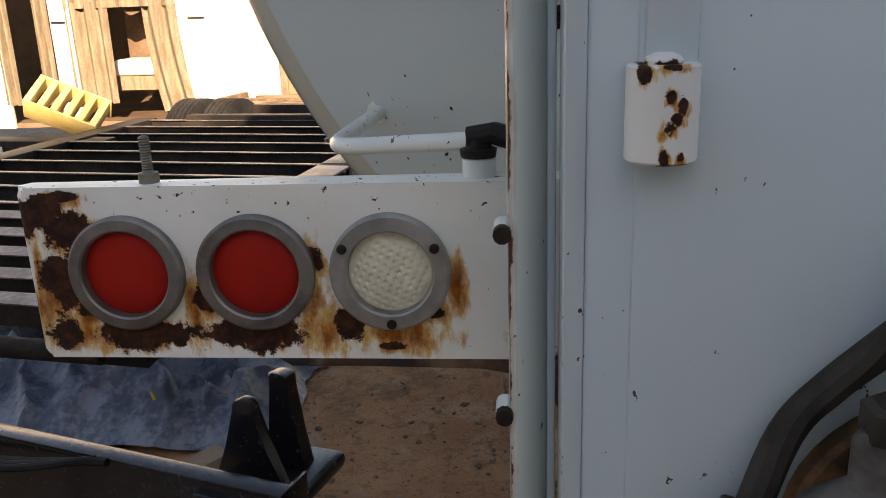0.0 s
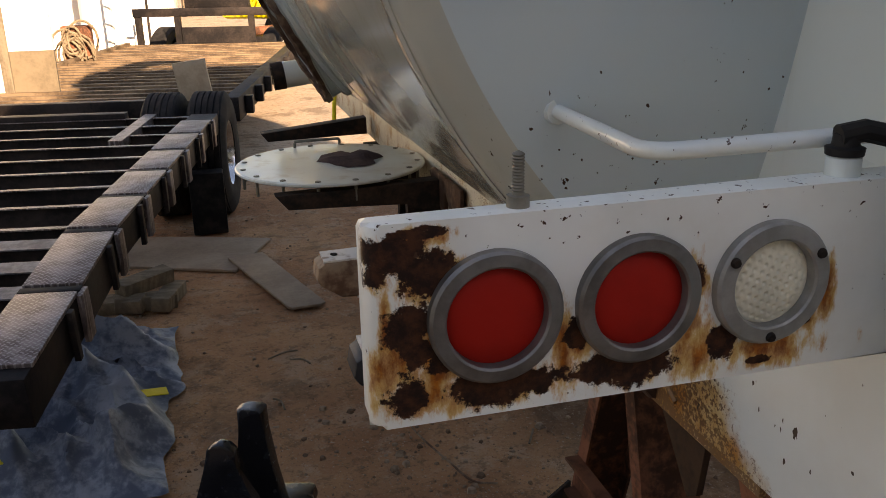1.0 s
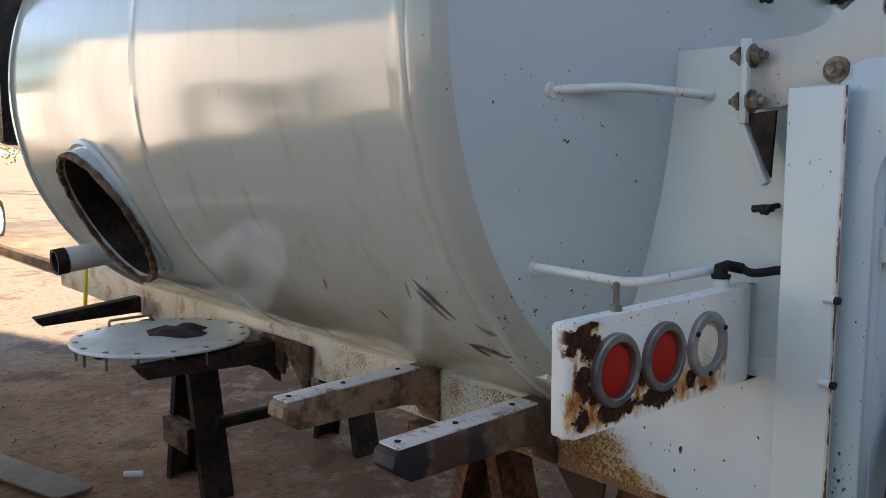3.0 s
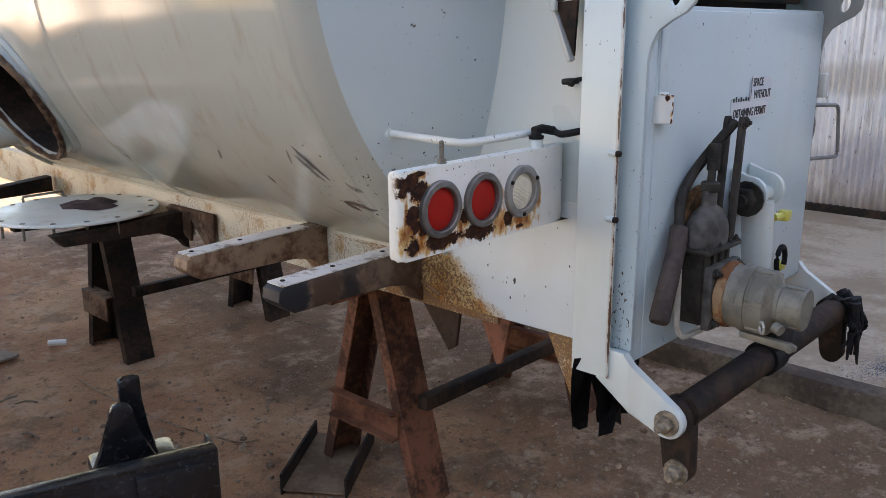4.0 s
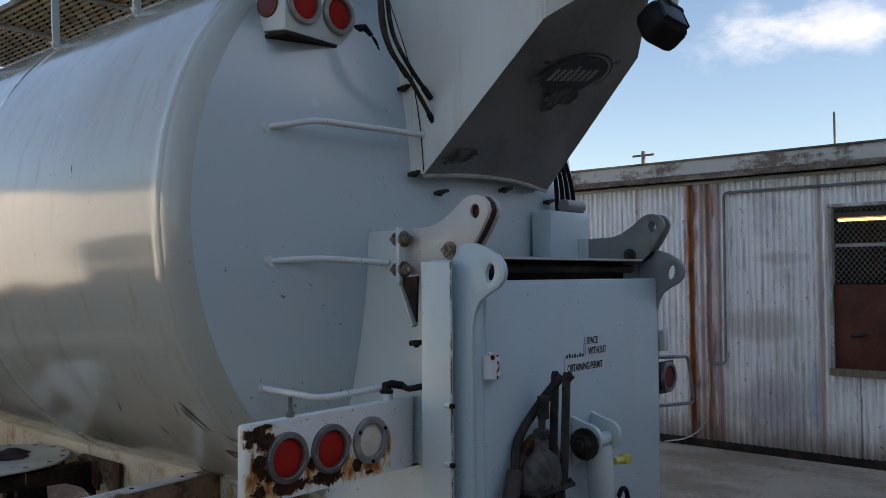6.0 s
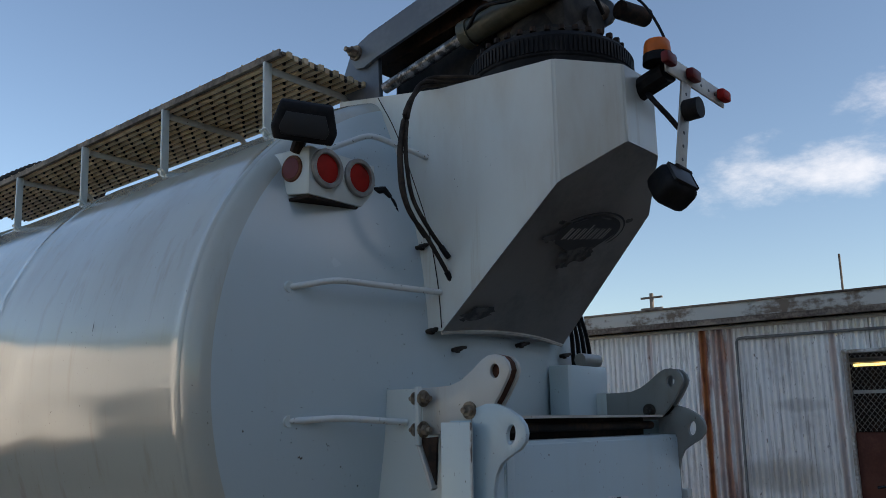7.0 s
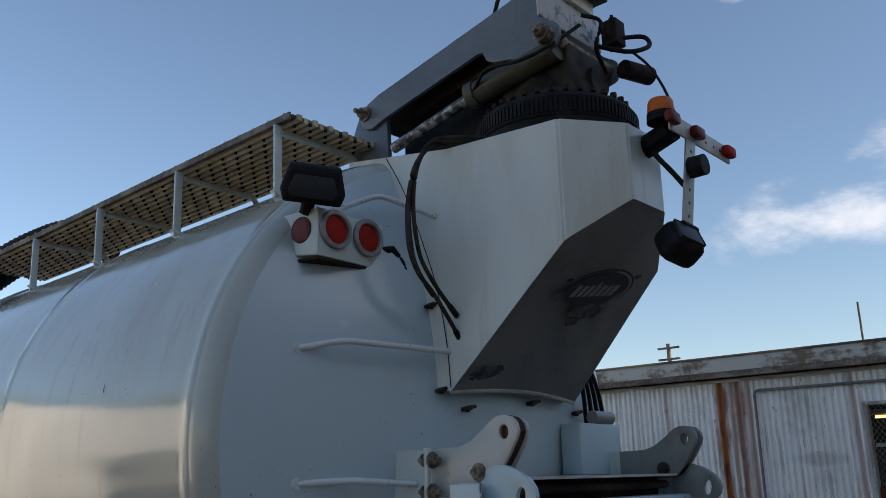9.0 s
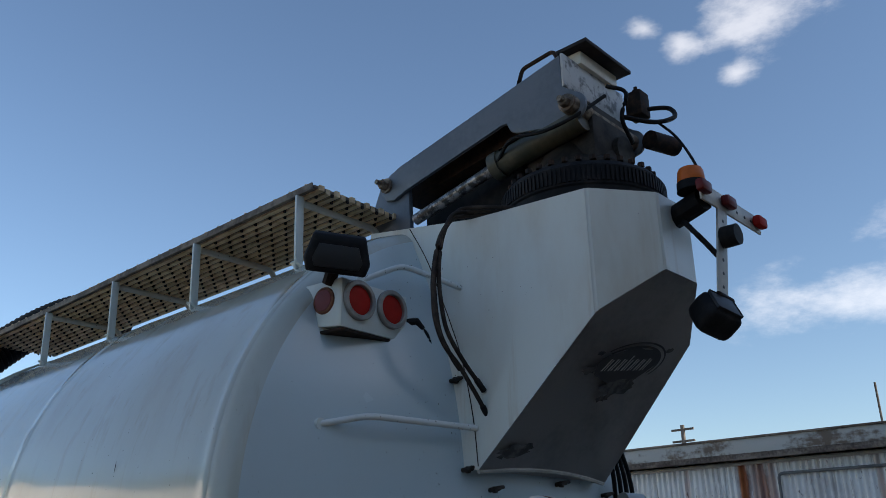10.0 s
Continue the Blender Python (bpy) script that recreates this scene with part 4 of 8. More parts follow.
def side_sheet(s):
    out = [(0.76, 1.30), (0.76, 1.998), (1.075, 1.998), (1.12, 1.86), (1.15, 1.70), (1.18, 1.55), (1.20, 1.34), (1.20, 1.30)]
    part("side_sheet", pr(out, "x", s * 0.508, s * 0.5235), WHITE, body, "white side sheet of the rear box")


for s in (-1, 1):
    side_sheet(s)
    post = part("post", pr([(s * x, y) for x, y in ((0.609, 0.77), (0.609, 0.664), (0.6075, 0.6595), (0.603, 0.659), (0.598, 0.6625), (0.576, 0.695), (0.5745, 0.77))], "z", 0.908, 1.895, 0.002), POSTPAINT, body, "white upright flange with chipped edges")
    part("flange", bx(min(s * 0.5685, s * 0.576), max(s * 0.5685, s * 0.576), 0.69, 0.765, 0.95, 1.9, 0.002), BLUEWHITE, body)
# coloured dark to draw the shaded slot between door and top plate
part("gap_fill", bx(-0.48, 0.48, 0.715, 1.0, 1.83, 1.903, 0.004), DARKRUST, body)
part("box_floor", bx(-0.51, 0.51, 0.70, 1.2, 0.955, 0.97), WHITE, body)

door = part("rear_door", bx(-0.5505, 0.5505, 0.6205, 0.70, 0.948, 1.84, 0.004), BLUEWHITE, body, "white rear door tinted bluish for shade")
part("door_panel", bx(-0.515, 0.56, 0.617, 0.63, 0.955, 1.83, 0.004), BLUEWHITE, door)
for s in (-1, 1):
    # side plate of the door, drawn out into a lug at the top
    rim = [(0.69, 0.95), (0.69, 1.93), (0.64, 1.945), (0.605, 1.945), (0.565, 1.932), (0.525, 1.908), (0.508, 1.886), (0.503, 1.864), (0.508, 1.842), (0.526, 1.822), (0.562, 1.803), (0.592, 1.782), (0.609, 1.752), (0.618, 1.71), (0.62, 0.95)]
    oval = [(0.555 + 0.014 * math.cos(t) - 0.006 * math.sin(t), 1.861 + 0.026 * math.sin(t) + 0.004 * math.cos(t)) for t in np.linspace(0, 2 * math.pi, 18, endpoint=False)]
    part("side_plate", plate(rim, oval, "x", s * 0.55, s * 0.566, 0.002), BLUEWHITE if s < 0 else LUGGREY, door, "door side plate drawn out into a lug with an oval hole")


def door_hinge(x, z):
    p = part("hinge_barrel", lt([(0, -0.036), (0.0235, -0.036), (0.0255, -0.034), (0.0255, 0.030), (0.0235, 0.032), (0.0135, 0.032), (0.0135, 0.034), (0.011, 0.037), (0.006, 0.039), (0, 0.039)], (x, 0.607, z), (0, 0, 1), 28), HINGEPAINT, door, "white barrel hinge with rust spots")
    part("hinge_leaf", bx(x - 0.012, x + 0.025, 0.612, 0.6185, z + 0.03, z + 0.20, 0.003), BLUEWHITE, p)


door_hinge(*HINGE_AT)
part("hinge_barrel", bx(0.582, 0.618, 0.603, 0.645, 1.56, 1.64, 0.004), LUGPAINT, door)


def sign():
    """What is left of a torn warning sticker."""
    low = [(-0.098, 1.533), (-0.04, 1.529), (0.05, 1.534), (0.14, 1.532), (0.152, 1.545), (0.15, 1.575), (0.12, 1.581), (0.06, 1.578), (0.0, 1.583), (-0.05, 1.589), (-0.1, 1.594)]
    high = [(0.02, 1.581), (0.08, 1.583), (0.165, 1.579), (0.168, 1.62), (0.155, 1.646), (0.12, 1.65), (0.10, 1.645), (0.07, 1.653), (0.03, 1.654), (0.018, 1.62)]
    st = part("sticker", pr(low, "y", 0.6148, 0.6166), STICKER, door, "torn white warning sticker", 0)
    part("sticker", pr(high, "y", 0.6146, 0.6166), STICKER, door, "torn white warning sticker", 0)
    for txt, x, z, size in (("OBTAINING PERMIT", -0.085, 1.541, 0.0335), ("WITHOUT", 0.045, 1.589, 0.0335), ("SPACE", 0.036, 1.624, 0.0335)):
        cu = bpy.data.curves.new("lettering", "FONT")
        cu.body, cu.size, cu.extrude, cu.offset = txt, size, 0.0004, 0.0006
        tmp = bpy.data.objects.new("lettering", cu)
        scene.collection.objects.link(tmp)
        me = bpy.data.meshes.new_from_object(tmp.evaluated_get(bpy.context.evaluated_depsgraph_get()))
        bpy.data.objects.remove(tmp)
        me.transform(pose(x, 0.614, z, 90, 0, 0) @ Matrix.Diagonal((0.74, 1, 1, 1)))
        me.materials.append(INK)
        ob = new("lettering", me)
        ob.parent = st
    for i, h in enumerate((0.011, 0.015, 0.009, 0.013, 0.007, 0.012, 0.009)):
        part("lettering", bx(-0.09 + i * 0.016, -0.082 + i * 0.016, 0.6138, 0.6146, 1.585, 1.585 + h), INK, st)
    part("lettering", bx(0.024, 0.0265, 0.6138, 0.6146, 1.59, 1.648), INK, st)


sign()


# hinge arms above the door
def lug_arm(s):
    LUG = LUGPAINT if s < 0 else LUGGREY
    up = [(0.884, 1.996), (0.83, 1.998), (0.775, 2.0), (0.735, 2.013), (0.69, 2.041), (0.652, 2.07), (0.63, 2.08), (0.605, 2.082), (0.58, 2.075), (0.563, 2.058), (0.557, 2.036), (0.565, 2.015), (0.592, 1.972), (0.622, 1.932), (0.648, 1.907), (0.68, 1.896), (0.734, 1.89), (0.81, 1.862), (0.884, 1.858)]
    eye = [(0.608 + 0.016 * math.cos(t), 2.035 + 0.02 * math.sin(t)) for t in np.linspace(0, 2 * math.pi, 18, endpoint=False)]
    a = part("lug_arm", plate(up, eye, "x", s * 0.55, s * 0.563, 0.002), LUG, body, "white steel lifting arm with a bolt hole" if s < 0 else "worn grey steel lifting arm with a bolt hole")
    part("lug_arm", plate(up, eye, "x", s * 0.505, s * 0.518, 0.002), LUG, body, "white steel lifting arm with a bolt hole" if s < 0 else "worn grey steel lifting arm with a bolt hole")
    part("spacer", pr([(y + 0.006, z) for y, z in up[3:14]], "x", s * 0.519, s * 0.549), RUST, a, "rusty plate between the arm's sides") if s < 0 else None
    hexbolt(a, (s * 0.563, 0.70, 1.928), (s, 0, 0), 0.017, 0.02, RUSTB)
    hexbolt(a, (s * 0.505, 0.70, 1.928), (-s, 0, 0), 0.017, 0.02, VALVE)
    bp = part("bolt_plate", bx(min(s * 0.59, s * 0.606), max(s * 0.59, s * 0.606), 0.86, 0.876, 1.83, 2.0, 0.002), WHITE, body)
    for z in (1.875, 1.965):
        hexbolt(bp, (s * 0.585, 0.862, z), (0, -1, 0), 0.0165, 0.02, RUSTB)
        hexbolt(bp, (s * 0.60, 0.877, z), (0, 1, 0), 0.013, 0.014, RUSTB)
    part("gusset", pr([(0.872, 1.85), (0.805, 1.855), (0.812, 1.72)], "x", s * 0.578, s * 0.588, 0.002), DARKRUST, body, "rusty triangular gusset")
    part("gusset_face", pr([(0.886, 1.85), (0.876, 1.85), (0.815, 1.712), (0.825, 1.705)], "x", s * 0.574, s * 0.597, 0.001), LUGPAINT, body)


RUSTB = two_tone("rusty_bolt", (0.15, 0.115, 0.085), (0.33, 0.27, 0.20), 20, 0.4, 0.6, 0.6, 0.4)
for s in (-1, 1):
    lug_arm(s)
part("latch_bar", tb([(-0.49, 0.69, 1.875), (0.49, 0.69, 1.875)], 0.014, 12), DARKRUST, body)
part("top_plate", bx(-0.5, 0.5, 0.645, 0.98, 1.904, 1.912), LUGPAINT, body, "thin pale top plate with a worn edge")


def post_tab(z):
    t = part("tab", tb([(-0.613, 0.68, z - 0.005), (-0.613, 0.66, z - 0.006)], 0.008, 10), WHITE, body, "small round welded tab")
    part("tab_end", tb([(-0.613, 0.66, z - 0.006), (-0.613, 0.65, z - 0.006)], 0.0076, 10), DARKRUST, t)


post_tab(1.50)
post_tab(1.337)


# rungs
def rung(a, b, c):
    r = part("rung", tb(bend([a, b, c], 0.04), 0.0102, 12), CHIPPED, body, "white round grab rung with chipped paint")
    part("foot", lt([(0, 0), (0.02, 0), (0.018, 0.012), (0, 0.012)], a, (0, -1, 0), 12), WHITE, r)


rung((-0.807, 1.25, 1.516), (-0.82, 0.967, 1.512), (-0.59, 0.90, 1.53))
rung((-0.826, 1.19, 1.904), (-0.70, 1.09, 1.912), (-0.524, 0.985, 1.896))
rung((-0.827, 1.20, 2.309), (-0.735, 1.085, 2.33), (-0.36, 0.984, 2.319))
rung((-0.66, 1.22, 2.80), (-0.52, 1.16, 2.875), (-0.33, 1.02, 2.79))


# ---- lamp panels ----
BEZELPALE = two_tone("pale_brushed_steel", (0.24, 0.23, 0.215), (0.38, 0.37, 0.35), 14, 0.3, 0.7, 0.45, 0.5, 0.1, 0.001)


def lamp(parent, x, y, z, lens_mat, screws=False, r=0.0655, pale=False):
    ri = 0.0455 if screws else 0.0487
    bez = part("tail_light", lt([(ri, 0.002), (ri + 0.0008, -0.009), (ri + 0.003, -0.011), (r - 0.003, -0.010), (r, -0.007), (r, 0.004)], (x, y, z), (0, 1, 0), 48), BEZELPALE if screws or pale else BEZEL, parent,
               "round clear reversing light in a steel bezel" if screws else "round red tail light in a steel bezel")
    prof = [((ri + 0.001) * k / 26, -0.004 + 0.006 * (k / 26) ** 4) for k in range(26, -1, -1)]
    if screws:
        prof = [((ri + 0.001) * k / 44, -0.004 + 0.006 * (k / 44) ** 4) for k in range(44, -1, -1)]
    bm = lt(prof, (x, y, z), (0, 1, 0), 128 if screws else 40)
    for v in bm.verts if screws else ():
        px, pz = v.co.x - x, v.co.z - z
        if math.hypot(px, pz) < 0.043:
            a, b = px * 0.95 + pz * 0.3, pz * 0.95 - px * 0.3
            v.co.y += 0.0028 * max(0.0, math.sin(a * 520) * math.sin(b * 520)) ** 1.3
    part("lens", bm, lens_mat, bez, "milky clear lens" if screws else "faded red lens", 60)
    if screws:
        for a in (150, 30, 270):
            part("screw", lt([(0, -0.0145), (0.004, -0.0145), (0.0055, -0.012), (0.0055, -0.010)], (x + 0.057 * math.cos(radians(a)), y, z + 0.057 * math.sin(radians(a))), (0, 1, 0), 10), DARKRUST, bez)


def lamp_panel():
    x0, x1, yf, z0, z1, d = -1.152, -0.526, 0.852, 1.294, 1.494, 0.038
    plan = [(x0, yf + d)] + arc(x0 + 0.014, yf + 0.014, 0.014, 180, 270, 5) + arc(x1 - 0.055, yf + 0.055, 0.055, 270, 350, 8) + [(x1, yf + d)]
    bm = pr(plan, "z", z0, z1, 0.009)
    p = part("lamp_panel", bm, PANEL, body, "white lamp panel with heavy rust patches")
    for x, m, sc in ((-1.032, RED, False), (-0.886, RED, False), (-0.738, CLEAR, True)):
        lamp(p, x, yf - 0.002, 1.397, m, sc)
    st = part("stud", lt([(0, 0), (0.011, 0), (0.011, 0.012), (0.0062, 0.013)] + [v for i in range(13) for v in ((0.0062, 0.014 + i * 0.003), (0.0052, 0.0155 + i * 0.003))] + [(0, 0.054)], (-1.003, 0.872, 1.493), (0, 0, 1), 12), CAST, p, "threaded steel stud")
    neck = part("cable_neck", lt([(0, 0), (0.018, 0), (0.018, 0.02), (0.016, 0.022), (0, 0.022)], (-0.642, 0.88, 1.493), (0, 0, 1), 18), WHITE, p)
    part("gland", lt([(0, 0.022), (0.019, 0.022), (0.020, 0.030), (0.014, 0.032), (0.013, 0.044), (0, 0.046)], (-0.642, 0.88, 1.493), (0, 0, 1), 14), RUBBER, neck, "black cable gland")
    part("gland", tb([(-0.652, 0.88, 1.535), (-0.625, 0.875, 1.54), (-0.595, 0.86, 1.533)], 0.012, 10), RUBBER, neck, "black cable gland")
    part("cable", tb(spline([(-0.595, 0.86, 1.533), (-0.60, 0.83, 1.527), (-0.59, 0.77, 1.54)]), 0.009, 8), RUBBER, neck)
    return p


panel_left = lamp_panel()
part("lamp_panel", bx(0.53, 0.90, 0.852, 0.89, 1.31, 1.494, 0.012), PANEL, body, "white lamp panel with rust patches")
lamp_arm = part("lamp_bracket", bx(0.88, 1.10, 0.83, 0.85, 1.33, 1.36, 0.004), BLACK, body, "black lamp bracket")
part("lamp_plate", bx(0.97, 1.10, 0.812, 0.822, 1.35, 1.475, 0.004), BLACK, lamp_arm)
lamp(lamp_arm, 1.035, 0.808, 1.405, DARKRED)
part("light_guard", tb(bend([(0.62, 0.70, 1.528), (0.915, 0.66, 1.512), (0.965, 0.66, 1.315), (0.62, 0.70, 1.335)], 0.03), 0.007, 8), CONDUIT, body, "thin steel lamp guard loop")

# ---- frame rails and gussets ----
SADDLE = two_tone("cream_paint", (0.5, 0.44, 0.33), (0.62, 0.58, 0.48), 5, 0.35, 0.6, 0.55)
for s in (-1, 1):
    a, b = sorted((s * 0.519, s * 0.465))
    part("frame_rail", bx(a, b, 1.1, 5.6, 0.925, 1.115, 0.004), SPECKLED, body, "frame rail with rust speckled cream paint")
    fl = [(s * 0.517, 1.08), (s * 0.523, 1.105), (s * 0.70, 1.225), (s * 0.69, 1.245), (s * 0.49, 1.12), (s * 0.49, 1.08)]
    part("saddle", pr(fl, "y", 1.3, 4.24), SADDLE, body, "cream painted saddle sheet under the tank")
    g = [(0.765, 0.955), (0.765, 1.34), (1.0, 1.33), (1.22, 1.28), (1.40, 1.15), (1.60, 1.02)] + [(1.575 - 0.0235 * i, 0.952 + 0.05 * math.sin(math.pi * (0.08 + 0.092 * i))) for i in range(11)] + [(1.325, 0.952), (1.12, 0.953)]
    part("gusset_plate", pr(g, "x", s * 0.512, s * 0.525, 0.002), GUSSET, body, "white gusset plate speckled with rust towards the tank")
    part("plate_lip", tb([(s * 0.525, 1.335 + 0.0235 * i, 0.958 + 0.05 * math.sin(math.pi * (0.08 + 0.092 * i))) for i in range(11)], 0.007, 6), SPECKLED, body)
    part("lower_flange", pr([(0.76, 0.985), (0.925, 0.96), (0.82, 0.75), (0.78, 0.73)], "x", s * 0.50, s * 0.515, 0.002), SPECKLED, body, "rusty cream corner plate")
    part("hanger", pr([(1.19, 0.955), (1.06, 0.955), (1.095, 0.80), (1.115, 0.79)], "x", s * 0.49, s * 0.506, 0.002), RUST, body)
    part("hanger", pr([(1.45, 0.94), (1.27, 0.94), (1.29, 0.80), (1.32, 0.78)], "x", s * 0.485, s * 0.50, 0.002), DARKRUST, body)


# stub arms that held the old fenders
def stub_arm(y, z, worn):
    bm = bmesh.new()
    h = 0.06
    prof = [(-1.08, z + 0.028), (-1.065, z + 0.038), (-0.60, z + 0.05), (-0.52, z + 0.052), (-0.52, z - 0.13), (-0.535, z - 0.125), (-0.555, z - 0.085), (-0.60, z - 0.055), (-0.67, z - 0.042), (-1.03, z - 0.045), (-1.075, z - 0.015), (-1.085, z + 0.0)]
    prism(bm, prof, "y", y - 0.04, y + 0.04, 0.005)
    a = part("stub_arm", bm, ARMWORN if worn else ARMTAN, body, "worn steel fender stub arm")
    for x in (-1.04, -0.86, -0.66):
        part("hole", lt([(0, 0), (0.008, 0), (0.008, 0.002), (0, 0.002)], (x, y, z + 0.0445 + (x + 1.065) * 0.026), (0, 0, 1), 10), DARKRUST, a)
    # separate whitish strip makes the arm's top paler than its sides
    part("pale_top", pr([(-1.067, z + 0.0385), (-1.067, z + 0.0435), (-0.60, z + 0.0555), (-0.60, z + 0.0505)], "y", y - 0.037, y + 0.037, 0.001), ARMTOP, a, "whitish top face")
    return a


ARMTAN = two_tone("worn_tan_steel", (0.13, 0.066, 0.04), (0.33, 0.225, 0.15), 9, 0.36, 0.6, 0.65, 0.1)
ARMTOP = two_tone("whitish_top_steel", (0.30, 0.21, 0.15), (0.72, 0.67, 0.61), 11, 0.34, 0.5, 0.6, 0.0)


def worn_arm_material():
    """Brown steel with a black painted end and a second black band."""
    m = Mat("black_ended_steel", 0.55)
    x = m.math("ADD", m.axis(0), m.math("MULTIPLY", m.math("SUBTRACT", m.noise(14, 6, 0.65), 0.5), 0.14))
    c = m.mix(m.ramp(m.noise(8, 6, 0.6), 0.42, 0.62), (0.07, 0.035, 0.022), (0.20, 0.13, 0.085))
    band = m.math("MULTIPLY", m.ramp(m.math("ABSOLUTE", m.math("ADD", x, 0.83), 0), 0.05, 0.02), 0.8)
    dark = m.math("MAXIMUM", m.ramp(x, -0.97, -1.0), band)
    m.colour(m.mix(dark, c, (0.012, 0.013, 0.016)))
    m.bump(m.noise(40, 4), 0.25, 0.003)
    return m.m


ARMWORN = worn_arm_material()
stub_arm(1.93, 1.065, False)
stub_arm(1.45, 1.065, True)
part("angle_arm", pr([(-1.06, 0.985), (-0.55, 1.035), (-0.55, 0.955), (-1.03, 0.945)], "y", 4.2, 4.28, 0.003), DARKRUST, body, "dark steel angle arm")
part("angle_arm", pr([(-1.10, 1.015), (-0.52, 1.028), (-0.52, 0.86), (-0.56, 0.90), (-0.66, 0.945), (-1.09, 0.965)], "y", 3.28, 3.34, 0.003), DARKRUST, body, "dark steel angle arm")
part("angle_arm", pr([(-1.10, 1.015), (-0.52, 1.028), (-0.52, 0.86), (-0.56, 0.91), (-0.66, 0.955), (-1.06, 0.965)], "y", 2.86, 2.92, 0.003), DARKRUST, body, "dark steel angle arm")

for y, zt in ((2.63, 0.865), (2.81, 0.905)):
    part("hanger", pr([(y - 0.005, zt), (y + 0.02, zt + 0.005), (y + 0.19, 1.03), (y + 0.15, 1.05), (y - 0.02, 1.05)], "x", -0.545, -0.53, 0.003), ARM, body, "rusty brown hanger plate")
part("web", pr([(-0.98, 1.012), (-0.52, 1.026), (-0.52, 0.90), (-0.60, 0.955), (-0.72, 0.985)], "y", 2.925, 2.94, 0.003), ARM, body)


# ---- hopper over the rear head ----
def build_hopper():
    lo = {"hl": (-0.36, 0.98, 2.19), "ml": (-0.298, 0.546, 2.628), "rl": (-0.105, 0.40, 2.776)}
    top = 3.04
    pl = [(-0.36, 1.5), (-0.36, 0.98), (-0.298, 0.546), (-0.105, 0.40), (0.105, 0.40), (0.298, 0.546), (0.36, 0.98), (0.36, 1.5)]
    bz = [2.19, 2.19, 2.628, 2.776, 2.776, 2.628, 2.19, 2.19]
    bm = bmesh.new()
    b = [bm.verts.new((x, y, z)) for (x, y), z in zip(pl, bz)]
    t = [bm.verts.new((x, y, top + (0.0 if y < 1.2 else 0.09))) for x, y in pl]
    for i in range(7):
        bm.faces.new((b[i], b[i + 1], t[i + 1], t[i]))
    es = [e for e in bm.edges if abs(e.verts[0].co.z - e.verts[1].co.z) > 0.2 and max(v.co.y for v in e.verts) < 0.9]
    bm.faces.new((t[1], t[2], t[3], t[4], t[5], t[6]))
    bm.faces.new((t[0], t[1], t[6], t[7]))
    bmesh.ops.bevel(bm, geom=es, offset=0.007, segments=3, affect="EDGES")
    h = part("hopper", bm, HOPPERPAINT, body, "white steel hopper below the boom turret")
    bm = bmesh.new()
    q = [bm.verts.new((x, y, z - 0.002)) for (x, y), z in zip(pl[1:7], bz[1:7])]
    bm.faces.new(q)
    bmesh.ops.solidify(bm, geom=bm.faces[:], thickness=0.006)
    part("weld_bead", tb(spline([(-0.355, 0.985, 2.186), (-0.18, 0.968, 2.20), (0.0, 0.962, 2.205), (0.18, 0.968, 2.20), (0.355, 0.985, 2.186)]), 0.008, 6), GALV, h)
    part("sloped_floor", bm, CHUTE_SHADED, h, "sloped underside, shade and dirt painted dark grey, with a worn oval emblem")
    return h


hopper = build_hopper()


SMUDGE = two_tone("dark_smear", (0.05, 0.05, 0.05), (0.13, 0.125, 0.12), 30, 0.4, 0.6, 0.6)


def emblem():
    """A worn oval badge on the sloped underside, drawn as plain shapes."""
    n = Vector((0, -0.707, -0.707))
    c = Vector((0.0, 0.638, 2.532)) + n * 0.014
    u, v = Vector((0.98, -0.14, 0.14)), Vector((0.2, -0.69, 0.69))
    def flat(name, pts, mat, lift):
        bm = bmesh.new()
        bm.faces.new([bm.verts.new(c + n * lift + u * a + v * b) for a, b in pts])
        return part(name, bm, mat, hopper, "worn dark oval emblem" if name == "emblem" else "", 0)
    oval = [(0.155 * math.cos(t) * (1 + 0.05 * math.sin(5 * t)), 0.073 * math.sin(t) * (1 + 0.10 * math.cos(7 * t))) for t in np.linspace(0, 2 * math.pi, 36, endpoint=False)]
    flat("emblem", oval, INK, 0.0)
    for k, (a, b, w) in enumerate(((0.162, 0.082, 0.009), (0.183, 0.098, 0.007))):
        pts = [(a * math.cos(t), b * math.sin(t)) for t in np.linspace(-0.5, 2.5, 24)] + [((a - w) * math.cos(t), (b - w) * math.sin(t)) for t in np.linspace(2.5, -0.5, 24)]
        flat("emblem_ring", pts, INK, 0.0)
    rng = random.Random(4)
    for cx, cy, r in ((0.05, -0.095, 0.085), (-0.17, -0.02, 0.035), (-0.18, 0.05, 0.02), (0.02, -0.15, 0.03), (-0.20, -0.36, 0.07), (0.17, 0.06, 0.02)):
        flat("smudge", [(cx + r * rng.uniform(0.7, 1.25) * math.cos(t), cy + 0.5 * r * rng.uniform(0.6, 1.3) * math.sin(t)) for t in np.linspace(0, 2 * math.pi, 22, endpoint=False)], SMUDGE, -0.0008)
    for i, h in enumerate((0.027, 0.024, 0.025, 0.04, 0.025, 0.024, 0.027)):
        x = -0.115 + i * 0.033
        flat("emblem_bar", [(x, -0.026), (x + 0.009, -0.026), (x + 0.016, h), (x + 0.007, h)], CHUTE_SHADED, 0.0012)
        flat("emblem_bar", [(x + 0.014, -0.024), (x + 0.021, -0.024), (x + 0.027, 0.022), (x + 0.02, 0.022)], CHUTE_SHADED, 0.0012)


emblem()


